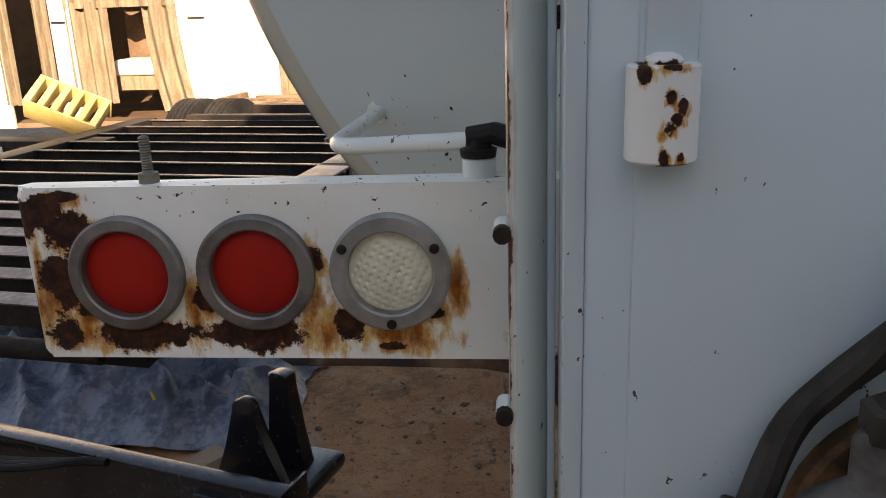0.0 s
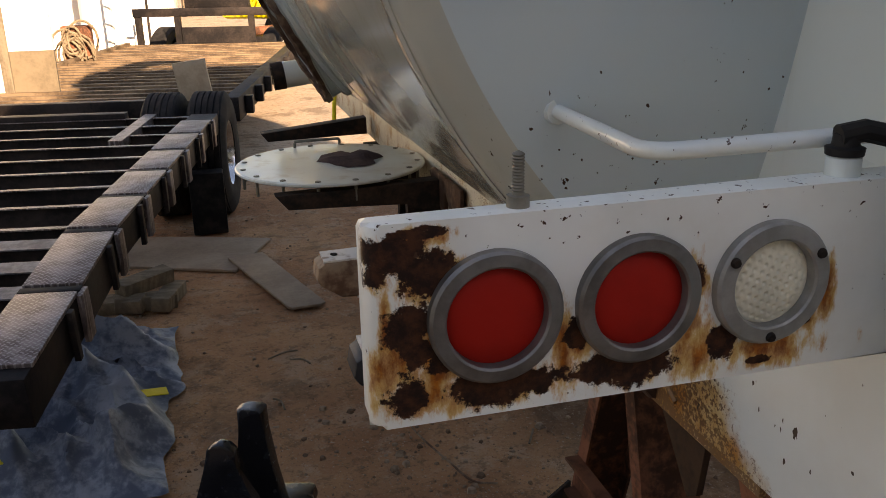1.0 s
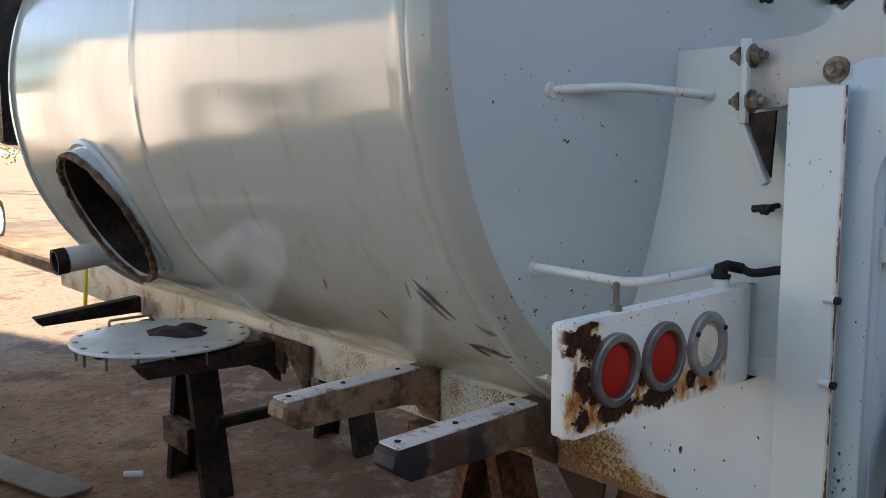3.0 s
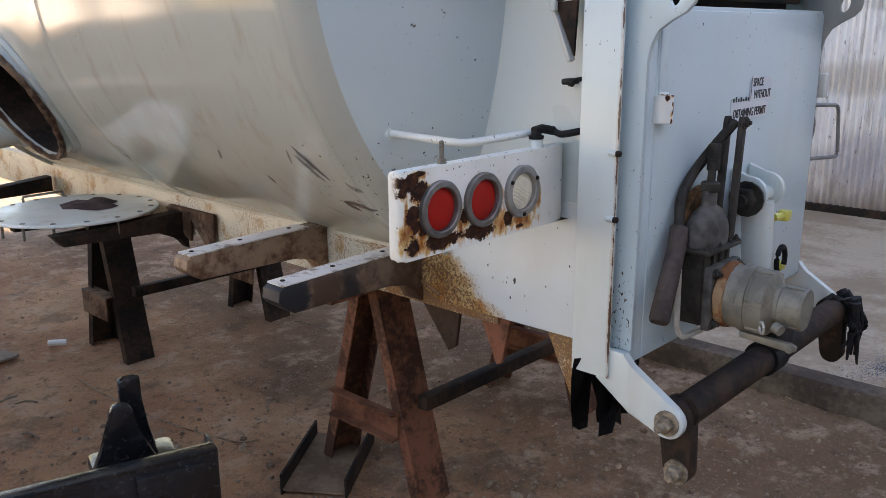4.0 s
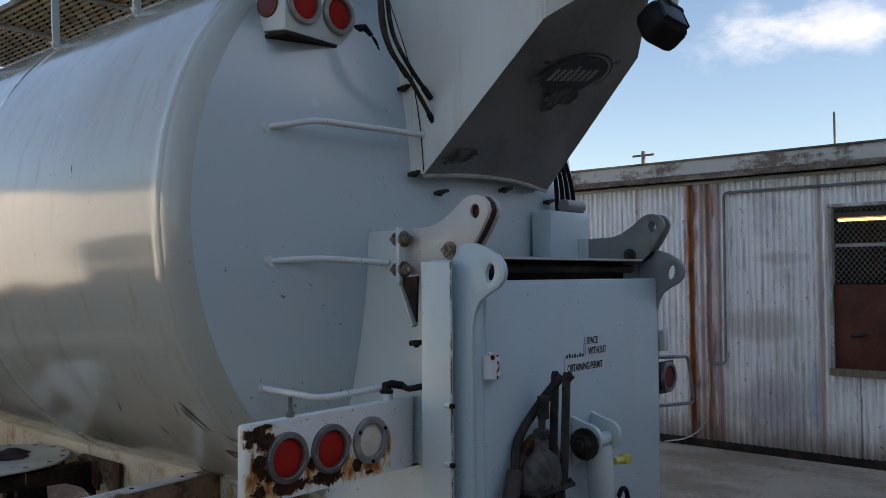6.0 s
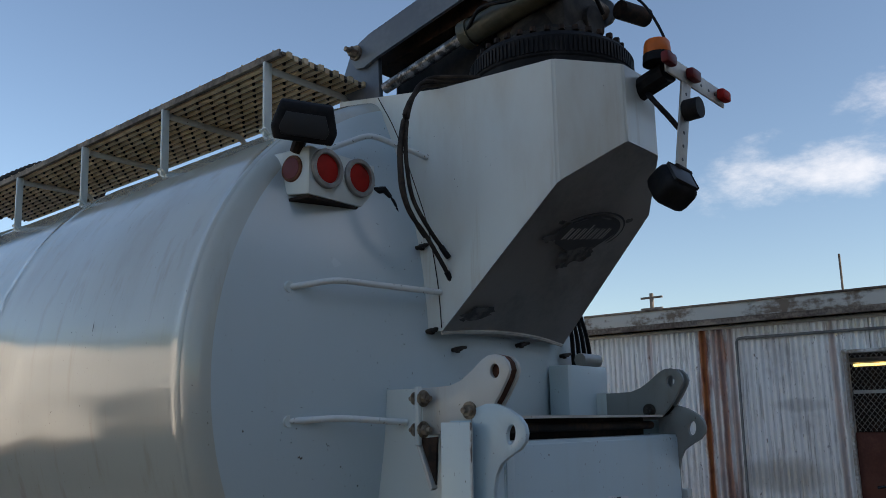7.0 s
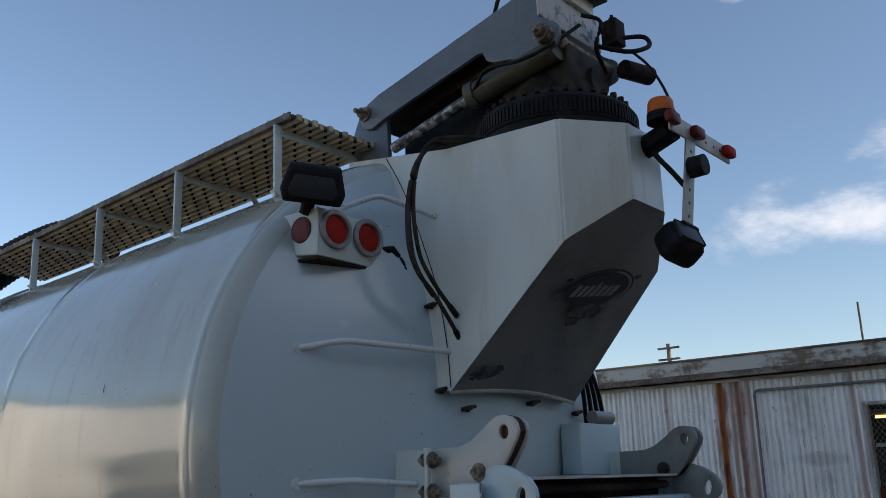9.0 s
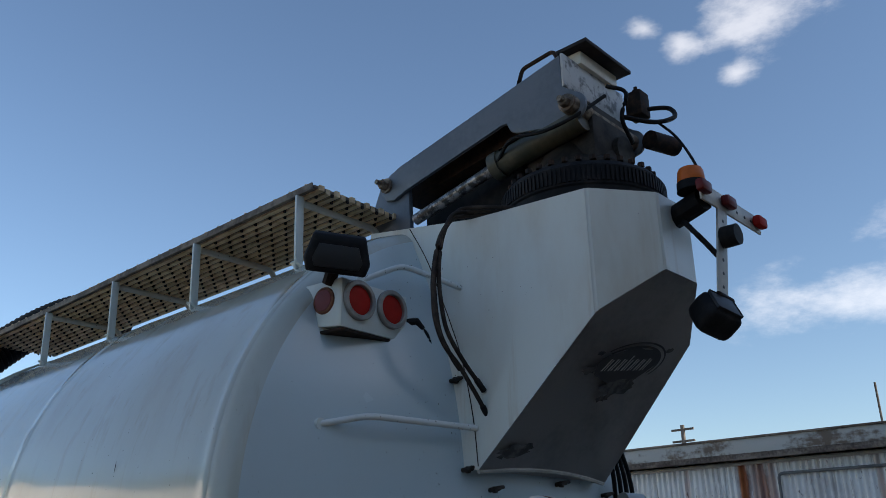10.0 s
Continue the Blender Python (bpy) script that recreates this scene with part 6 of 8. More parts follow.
    for x in (-0.068, 0.062):
        for z in (1.043, 1.178):
            hexbolt(plate, (cx + x, 0.488, z), (0, -1, 0), 0.010, 0.012, VALVE)
    at, way = (cx, 0.60, cz), (0.05, -1, -0.02)
    out = part("hose_coupling", lt([(0.0, 0.318), (0.052, 0.318), (0.055, 0.314), (0.055, 0.262), (0.050, 0.258), (0.050, 0.248), (0.066, 0.24), (0.080, 0.236), (0.084, 0.232), (0.084, 0.196), (0.082, 0.194), (0.082, 0.188), (0.086, 0.186), (0.086, 0.166), (0.082, 0.164), (0.082, 0.135), (0.0, 0.13)], at, way, 48), CAST, v, "tan grey cast hose coupling with cam arms")
    bm = lt([(0.078, 0.108), (0.087, 0.110), (0.09, 0.120), (0.086, 0.133), (0.08, 0.136)], at, way, 40)
    rng = random.Random(6)
    for q in bm.verts:
        q.co += Vector((rng.uniform(-1, 1), rng.uniform(-1, 1), rng.uniform(-1, 1))) * 0.0025
    part("rust_ring", bm, RUSTRING, out, "flaking rusty ring")
    frame = Vector((0.05, -1, -0.02)).normalized().to_track_quat("Y", "Z").to_matrix().to_4x4()
    for a in range(15, 375, 60):
        m = Matrix.Translation(at) @ frame @ Matrix.Rotation(radians(a), 4, "Y")
        part("rib", bx(-0.004, 0.004, 0.19, 0.234, 0.078, 0.0885, 0.002, m=m), CAST, out)
        part("rib", bx(-0.003, 0.003, 0.266, 0.31, 0.05, 0.0585, 0.001, m=m), CAST, out)
    ear = part("cam_arm", tb([(cx - 0.045, 0.335, cz - 0.045), (cx - 0.052, 0.315, cz - 0.05)], 0.014, 12), CAST, out)
    part("pull_ring", tb([(cx - 0.075 + 0.016 * math.cos(t), 0.355 + 0.012 * math.cos(t), cz - 0.045 + 0.014 * math.sin(t)) for t in np.linspace(0, 2 * math.pi, 14, endpoint=False)], 0.0035, 6, closed=True), GALV, out)
    arm = part("cam_arm", pr([(0.43, 1.012), (0.43, 1.028), (0.30, 1.025), (0.285, 1.018), (0.285, 1.008), (0.30, 1.002)], "x", cx - 0.03, cx - 0.012, 0.003), CAST, out)
    hexbolt(arm, (cx - 0.03, 0.30, 1.013), (-1, 0, 0), 0.008, 0.006, CAST)
    return v


DISCRUST = two_tone("orange_rusty_steel", (0.07, 0.04, 0.02), (0.27, 0.13, 0.06), 16, 0.35, 0.65, 0.7)
GRIP = two_tone("worn_rubber_grip", (0.045, 0.034, 0.03), (0.085, 0.065, 0.058), 6, 0.35, 0.65, 0.6)
IRON = two_tone("dusty_cast_iron", (0.05, 0.046, 0.042), (0.12, 0.11, 0.10), 9, 0.35, 0.65, 0.6, 0.1, 0.25, 0.003)
build_valve()


def build_door_cylinder():
    for x in (-0.06, 0.06):
        ear = [(0.612, 1.24), (0.612, 1.40)] + arc(0.555, 1.33, 0.05, 80, 280, 12)
        e = part("pin_ear", pr(ear, "x", x - 0.009, x + 0.009, 0.002), WHITE, door, "white pin ear")
    p = part("pin", tb([(-0.09, 0.553, 1.32), (0.085, 0.553, 1.32)], 0.022, 16), WHITE, door)
    hexbolt(p, (-0.085, 0.553, 1.32), (-1, 0, 0), 0.034, 0.032, VALVE)
    cyl = part("door_cylinder", tb([(0.0, 0.556, 1.30), (0.0, 0.53, 0.98)], 0.045, 20), WHITE, door, "white hydraulic door cylinder")
    part("fitting", tb([(0.04, 0.52, 1.25), (0.085, 0.51, 1.25)], 0.012, 8), BRASS, cyl, "yellow hose fitting")
    part("fitting", bx(0.075, 0.11, 0.495, 0.525, 1.235, 1.265, 0.003), BRASS, cyl)
    part("fitting", bx(0.05, 0.09, 0.49, 0.52, 1.09, 1.115, 0.003), BRASS, cyl)
    part("hose_loop", tb([(0.03 + 0.03 * math.cos(t), 0.485, 1.13 + 0.04 * math.sin(t)) for t in np.linspace(-0.5, 4.0, 14)], 0.008, 8), RUBBER, cyl)


BRASS = two_tone("yellow_fitting", (0.55, 0.5, 0.08), (0.65, 0.6, 0.15), 9, 0.4, 0.6, 0.4, 0.2)
build_door_cylinder()


def build_tow_bar():
    for s in (-1, 1):
        link = [(0.72, 0.99), (0.66, 0.90)] + arc(0.488, 0.838, 0.045, 215, 60, 10)
        link = [(0.70, 0.985), (0.62, 0.985), (0.60, 0.955)] + arc(0.49, 0.838, 0.044, 115, 290, 10) + [(0.60, 0.83), (0.70, 0.90)]
        l = part("swing_link", pr(link, "x", s * 0.575, s * 0.60, 0.003), WHITE, body, "white link arm with a rusty pin")
        hexbolt(l, (s * 0.60, 0.488, 0.838), (s, 0, 0), 0.022, 0.03, RUSTB)
        crank = arc(0.488, 0.842, 0.05, 20, 160, 8) + arc(0.47, 0.70, 0.036, 180, 360, 8)
        c = part("crank_plate", pr(crank, "x", s * 0.525, s * 0.572, 0.004), DARKRUST, body, "rusty crank plate")
        hexbolt(c, (s * 0.572, 0.468, 0.70), (s, 0, 0), 0.022, 0.028, RUSTB)
    bar = part("cross_tube", tb([(-0.55, 0.472, 0.855), (0.55, 0.472, 0.855)], 0.042, 24), DARKRUST, body, "rusty round cross tube")
    part("strap", tb([(-0.08, 0.472, 0.855), (0.0, 0.472, 0.855)], 0.052, 18), RUBBER, bar, "black strap wound round the tube")
    part("strap_end", pr([(-0.10, 0.98), (0.05, 0.96), (0.04, 0.86), (-0.06, 0.84)], "y", 0.43, 0.47, 0.006), RUBBER, bar)
    rng = random.Random(2)
    for i in range(9):
        bm = bmesh.new()
        x = 0.50 + rng.uniform(-0.05, 0.12)
        z0 = 0.90
        pts = [(x, 0.44 + rng.uniform(-0.05, 0.05), z0), (x + rng.uniform(-0.04, 0.05), 0.40, 0.80), (x + rng.uniform(-0.06, 0.06), 0.40 + rng.uniform(-0.04, 0.04), 0.72 + rng.uniform(-0.04, 0.05))]
        tube(bm, spline(pts, 5), 0.012, 8, radii=[0.020 - 0.0016 * k for k in range(11)])
        part("seal_strip", bm, RUBBER, bar, "torn black rubber strip")
    for i, (x, y) in enumerate(((-0.575, 0.74), (-0.55, 0.70), (-0.50, 0.69), (-0.45, 0.70), (-0.40, 0.72))):
        # torn flaps of rubber sheet, ragged at the lower end
        bm = bmesh.new()
        w, drop = 0.05 + 0.02 * (i % 2), 0.72 + rng.uniform(-0.03, 0.05)
        rows = []
        for k in range(7):
            t = k / 6
            z = 0.945 + (drop - 0.945) * t
            c = Vector((x + 0.02 * math.sin(3 * t + i), y + 0.03 * math.sin(2.4 * t + 2 * i), z))
            rows.append([bm.verts.new(c + Vector((w * q, 0.012 * math.sin(5 * q + i + 3 * t), rng.uniform(-0.025, 0.02) if k == 6 else 0))) for q in (-1, -0.5, 0, 0.5, 1)])
        for p, q in zip(rows, rows[1:]):
            for k in range(4):
                bm.faces.new((p[k], p[k + 1], q[k + 1], q[k]))
        bmesh.ops.solidify(bm, geom=bm.faces[:], thickness=0.008)
        part("seal_flap", bm, RUBBER, body, "torn black rubber flap under the box")


build_tow_bar()


# ---- stands ----
OXIDE = two_tone("red_brown_steel", (0.09, 0.034, 0.02), (0.21, 0.088, 0.05), 6, 0.36, 0.64, 0.7, 0, 0.2, 0.003)
DUSTY = two_tone("dust_on_steel", (0.17, 0.105, 0.068), (0.28, 0.185, 0.12), 6, 0.35, 0.65, 0.9)


def build_stand(xs, cy, spread, top, mat, foot):
    st = thing("a_frame_stand", (sum(xs) / 2, cy, 0), "rusty steel channel A-frame stand under the tank frame", "stand", "stands under the tank")
    for n, x in enumerate(xs):
        for d in (-1, 1):
            a, b = Vector((x, cy + d * 0.07, top)), Vector((x, cy + d * spread, 0.0))
            v = b - a
            m = Matrix.Translation(a) @ Matrix.Rotation(math.atan2(v.y, -v.z), 4, "X")
            L = v.length
            # channel section pulled along the leg
            sec = [(-0.08, 0), (0.08, 0), (0.08, -0.05 * d), (0.072, -0.05 * d), (0.072, -0.008 * d), (-0.072, -0.008 * d), (-0.072, -0.05 * d), (-0.08, -0.05 * d)]
            bm = pr(sec, "z", -L, 0.0)
            bmesh.ops.transform(bm, matrix=m, verts=bm.verts)
            part("leg", bm, mat, st, smooth=0)
        k = spread * 0.62
        sec = [(x - 0.082, 0.27), (x - 0.125, 0.265), (x - 0.125, 0.273), (x - 0.092, 0.278), (x - 0.092, 0.368), (x - 0.125, 0.372), (x - 0.125, 0.38), (x - 0.082, 0.378)]
        if not foot:
            sec = [(x - 0.125, 0.24), (x - 0.125, 0.375), (x - 0.05, 0.375), (x - 0.05, 0.367), (x - 0.117, 0.367), (x - 0.117, 0.24)]
        part("cross_channel", pr(sec, "y", cy - k, cy + k), OXIDE if foot else ARM, st, smooth=0)
        if foot and n == 0:
            turn = Matrix.Translation((-0.565, 1.987, 0)) @ Matrix.Rotation(radians(35), 4, "Z")
            part("base_flat", bx(0, 0.48, -0.128, 0.128, 0.02, 0.03, m=turn), DUSTY, st, "dust covered base channel")
            for q in (-0.131, 0.131):
                part("base_lip", bx(-0.004, 0.48, q - 0.005, q + 0.005, 0.0, 0.092, m=turn), DARKRUST, st)
    part("top_beam", bx(min(-0.58, xs[0] - 0.09), xs[1] + 0.09, cy - 0.085, cy + 0.085, top, 0.925, 0.004), mat, st)
    part("long_bar", bx(xs[0], xs[1], cy - 0.255, cy - 0.205, 0.375, 0.43, 0.003), DARKRUST, st)
    return st


build_stand((-0.27, 0.80), 1.90, 0.30, 0.84, RUST, True)
build_stand((-0.33, 0.62), 4.07, 0.24, 0.80, DARKRUST, False)


# ---- loose manhole cover on the arms ----
def build_cover():
    c = (-0.87, 3.18, 1.03)
    cv = thing("manhole_cover", c, "round white manhole cover with bolts lying on steel arms", "manhole cover")
    part("plate", lt([(0, 0.006), (0.34, 0.006), (0.345, 0.009), (0.345, 0.016), (0.34, 0.02), (0, 0.022)], c, (0, 0, 1), 48), HOPPERPAINT, cv)
    for i in range(16):
        a = 2 * math.pi * (i + 0.3) / 16
        q = (c[0] + 0.318 * math.cos(a), c[1] + 0.318 * math.sin(a), c[2])
        part("bolt", lt([(0.006, -0.05), (0.006, 0.0), (0.011, 0.014), (0.011, 0.023), (0, 0.024)], q, (0, 0, 1), 6), CAST, cv)
    part("handle", tb(bend([(c[0] - 0.1, c[1] + 0.30, c[2] + 0.02), (c[0] - 0.1, c[1] + 0.3, c[2] + 0.045), (c[0] + 0.08, c[1] + 0.31, c[2] + 0.045), (c[0] + 0.08, c[1] + 0.31, c[2] + 0.02)], 0.01), 0.006, 6), CAST, cv)
    bm = bmesh.new()
    rng = random.Random(5)
    top = bm.verts.new((c[0] + 0.07, c[1] + 0.0, c[2] + 0.036))
    ring = []
    for i in range(14):
        a = 2 * math.pi * i / 14
        r = rng.uniform(0.09, 0.15)
        ring.append((bm.verts.new((c[0] + 0.07 + 0.6 * r * math.cos(a), c[1] + 0.6 * r * math.sin(a), c[2] + 0.034 + rng.uniform(-0.006, 0.012))), bm.verts.new((c[0] + 0.07 + r * math.cos(a), c[1] + r * math.sin(a), c[2] + 0.023))))
    for i in range(14):
        a, b = ring[i], ring[(i + 1) % 14]
        bm.faces.new((top, a[0], b[0]))
        bm.faces.new((a[0], a[1], b[1], b[0]))
    solo("rag", bm, RAG, "crumpled dark brown rag on the manhole cover", "rag")


RAG = two_tone("brown_rag", (0.05, 0.03, 0.03), (0.10, 0.065, 0.06), 12, 0.35, 0.65, 0.9)
build_cover()


# ---- black mounting frame in front of the stands ----
def build_black_frame():
    f = thing("black_mount", (-1.5, 1.8, 0.0), "glossy black steel mounting frame with an upright ear bracket", "mounting frame")
    a, b = Vector((-1.163, 1.655, 0.57)), Vector((-2.5, 2.065, 0.57))
    m = Matrix.Translation(a) @ Matrix.Rotation(math.atan2(b.y - a.y, b.x - a.x) + math.pi, 4, "Z")
    L = (b - a).length
    part("beam", bx(-L, 0, 0, 0.055, -0.012, 0.0, 0.003, m=m), BLACK, f)
    part("beam_web", bx(-L, -0.004, 0.002, 0.012, -0.26, -0.011, 0.002, m=m), BLACK, f)
    part("end_plate", bx(-0.012, 0.0, 0.0, 0.12, -0.28, -0.002, 0.003, m=m), BLACK, f)
    bm = pr([(-0.04, -0.03), (-0.24, -0.03), (-0.24, -0.09), (-0.13, -0.24), (-0.06, -0.24)], "y", -0.022, 0.004, 0.004)
    bmesh.ops.transform(bm, matrix=m, verts=bm.verts)
    part("gusset", bm, BLACK, f)
    for x in (-0.25, -1.1):
        part("foot", bx(x - 0.15, x, 0.0, 0.16, -0.57, -0.24, 0.006, m=m), BLACK, f)
    for k in range(3):
        part("cable", tb(spline([m @ Vector((-0.5 - 0.02 * k, -0.02, 0.006)), m @ Vector((-0.8, -0.05 - 0.02 * k, -0.03)), m @ Vector((-1.1, -0.05, -0.06)), m @ Vector((-1.4, -0.02, -0.02))]), 0.011, 8), RUBBER, f)
    def lug(cx, cy, wide, thick, z0, z1, turn, waist, crown):
        o = [(-wide, 0), (wide, 0), (wide * 0.62, (z1 - z0) * 0.4), (waist, (z1 - z0) * 0.72), (waist, z1 - z0 - 0.02)] + [(waist * math.cos(t), z1 - z0 - 0.02 + waist * crown * math.sin(t)) for t in np.linspace(0.4, math.pi - 0.4, 5)] + [(-waist, z1 - z0 - 0.02), (-waist, (z1 - z0) * 0.72), (-wide * 0.62, (z1 - z0) * 0.4)]
        bm = pr(o, "y", -thick, thick, 0.008)
        bmesh.ops.transform(bm, matrix=Matrix.Translation((cx, cy, z0)) @ Matrix.Rotation(radians(turn), 4, "Z"), verts=bm.verts)
        return part("ear", bm, BLACK, f, "black cast ear")
    lug(-1.248, 2.02, 0.075, 0.022, 0.42, 0.735, -20, 0.033, 0.12)
    lug(-1.325, 1.93, 0.11, 0.018, 0.45, 0.675, -20, 0.036, 0.9)
    part("ear_base", bx(-0.33, -0.06, 0.09, 0.42, -0.17, -0.12, 0.02, m=m), BLACK, f)


build_black_frame()


# ---- open trailer frame ----
TAILSLAT = two_tone("worn_blue_grey_steel", (0.05, 0.055, 0.065), (0.17, 0.18, 0.20), 5, 0.35, 0.65, 0.5, 0.2)


def build_trailer():
    ang = math.atan2(-0.153, 1.0)
    m = Matrix.Translation((-1.885, 2.0, 0)) @ Matrix.Rotation(ang, 4, "Z")
    tr = thing("trailer_frame", (-2.4, 4, 0), "dark open steel trailer frame with thin cross members", "trailer")
    z, knee = 0.80, 1.47
    # the tail slopes down behind the knee
    tail = m @ Matrix.Translation((0, knee, z)) @ Matrix.Rotation(radians(5.7), 4, "X") @ Matrix.Translation((0, -knee, -z))
    for x0, x1 in ((-0.18, 0.0), (-2.5, -2.32)):
        part("side_rail", bx(x0, x1, knee, 4.25, z - 0.14, z - 0.004, 0.004, m=m), DECK, tr)
        part("tail_rail", bx(x0, x1, 0.40, knee, z - 0.16, z - 0.004, 0.004, m=tail), DECK, tr)
    y = 0.46
    while y < 3.95:
        q = tail if y < knee - 0.2 else m
        part("tread_plate", bx(-0.185, 0.005, y, y + 0.44, z - 0.004, z + 0.010, 0.002, m=q), TREAD, tr, "worn checker tread plate")
        part("plate_gap", bx(-0.187, 0.008, y + 0.452, y + 0.49, z - 0.02, z + 0.006, 0.002, m=q), RUBBER, tr)
        part("stake_pocket", bx(0.004, 0.024, y + 0.42, y + 0.49, z - 0.17, z + 0.002, 0.003, m=q), TREAD, tr)
        part("stake_pocket", bx(0.004, 0.024, y + 0.30, y + 0.33, z - 0.17, z + 0.002, 0.003, m=q), DECK, tr)
        y += 0.5
    y = 0.5
    while y < 4.3:
        q = tail if y < knee - 0.1 else m
        wide = 0.09 if y < knee - 0.1 else 0.034
        # dark web, paler flange: the lit top edge is painted by the two materials
        cm = part("cross_member", bx(-2.32, -0.18, y + 0.024, y + 0.032, z - 0.11, z - 0.012, m=q), DECK, tr, smooth=0)
        part("flange", bx(-2.32, -0.18, y, y + wide, z - 0.012, z - 0.006, m=q), TREAD if wide < 0.05 else TAILSLAT, cm, smooth=0)
        y += 0.2 if y < knee - 0.1 else 0.33
    # added dark sheet: stands in for the deep shade seen between the members
    part("shade_sheet", bx(-2.30, -0.75, 1.2, 3.9, z - 0.36, z - 0.34, m=m), RUBBER, tr, "added dark sheet standing in for shade under the cross members")
    part("end_beam", bx(-2.0, -0.6, 4.15, 4.25, z - 0.18, z + 0.03, 0.004, m=m), DECK, tr)
    part("end_beam", bx(-2.0, -0.6, 4.75, 4.85, z - 0.18, z + 0.03, 0.004, m=m), DECK, tr)
    part("diagonal", bx(-0.9, -0.82, 3.3, 4.3, z - 0.05, z + 0.0, m=m @ pose(0.4, 0, 0.0, 0, 0, 0)), TREAD, tr)
    part("tail_tube", lt([(0.024, 0.0), (0.036, 0.0), (0.036, 0.9), (0, 0.9)], (-1.93, 2.34, 0.62), (-1, 0.15, 0), 20), DARKRUST, tr, "rusty open tube end")
    part("tube_bore", lt([(0.0245, 0.001), (0.024, 0.3), (0, 0.3)], (-1.93, 2.34, 0.62), (-1, 0.15, 0), 16), RUBBER, tr)
    for wx in (-0.10, -0.42, -1.85, -2.17):
        c = m @ Vector((wx, 4.6, 0.45))
        d = m.to_3x3() @ Vector((1, 0, 0))
        prof = [(0.24, -0.12), (0.28, -0.13), (0.40, -0.135), (0.445, -0.11)]
        for k in range(5):
            w0 = -0.10 + k * 0.042
            prof += [(0.455, w0), (0.455, w0 + 0.03), (0.445, w0 + 0.033), (0.445, w0 + 0.039)]
        prof += [(0.445, 0.11), (0.40, 0.135), (0.28, 0.13), (0.24, 0.12)]
        ty = part("tyre", lt(prof, c, d, 40), TYRE, tr, "worn truck tyre")
        part("rim", lt([(0.25, 0.12), (0.235, 0.10), (0.21, 0.02), (0.10, 0.0), (0.09, 0.06), (0, 0.06)], c, d, 32), CHROME, ty, "polished wheel rim")
    part("axle", tb([m @ Vector((-2.1, 4.6, 0.45)), m @ Vector((-0.1, 4.6, 0.45))], 0.07, 12), DECK, tr)
    part("crate", bx(-1.478, -1.247, 5.9, 6.06, 0.012, 0.44, 0.01), RUBBER, tr, "black plastic crate under the frame")
    return tr


build_trailer()


def build_flatbed():
    ang = math.atan2(-0.188, 1.0)
    m = Matrix.Translation((-1.06, 7.25, 0)) @ Matrix.Rotation(ang, 4, "Z")
    fb = thing("flatbed_trailer", (-2.0, 9, 0), "long slatted steel flatbed deck with a front rack", "flatbed")
    z = 0.74
    part("side_rail", bx(-0.12, 0.0, 0.0, 6.3, z - 0.18, z + 0.02, 0.004, m=m), DECK, fb)
    part("side_rail", bx(-2.60, -2.53, -0.05, 6.3, z - 0.18, z + 0.035, 0.004, m=m), SLAT, fb)
    y = 0.0
    while y < 6.3:
        part("slat", bx(-2.53, -0.12, y, y + 0.075, z - 0.07, z, 0.004, m=m), SLAT, fb)
        y += 0.27
    for y in np.arange(0.3, 6.2, 0.7):
        part("stake_pocket", bx(0.002, 0.07, y, y + 0.1, z - 0.16, z - 0.01, 0.003, m=m), DECK, fb)
    # added sheet paints the shaded ground below the slats dark
    part("bed_shade_sheet", bx(-2.52, -0.13, 0.05, 6.25, z - 0.28, z - 0.26, m=m), DARKRUST, fb, "added dark sheet standing in for shade below the slats")
    r = part("front_rack", bx(-2.45, -0.05, 6.32, 6.42, z + 0.40, z + 0.52, 0.004, m=m), DECK, fb, "steel headache rack")
    part("rack_bar", bx(-1.75, -0.75, 6.33, 6.4, z + 0.0, z + 0.24, m=m), DECK, r)
    for x in (-2.43, -1.85, -0.75, -0.13):
        part("rack_post", bx(x, x + 0.09, 6.33, 6.41, z - 0.1, z + 0.42, m=m), DECK, r)
    part("rack_box", bx(-1.7, -0.75, 6.45, 6.8, z + 0.5, z + 0.75, 0.02, m=m), DECK, r)
    part("chassis", bx(-1.65, -0.85, 0.8, 6.3, 0.42, 0.6, 0.01, m=m), DECK, fb)
    bm = bmesh.new()
    box(bm, -0.36, -0.10, 0.02, 0.07, z + 0.02, z + 0.36, 0.003, m=m @ pose(0, 0, 0, 0, -8, 0))
    solo("cardboard_box", bm, CARD, "flattened cardboard sheet standing on the flatbed corner", "cardboard")
    return fb


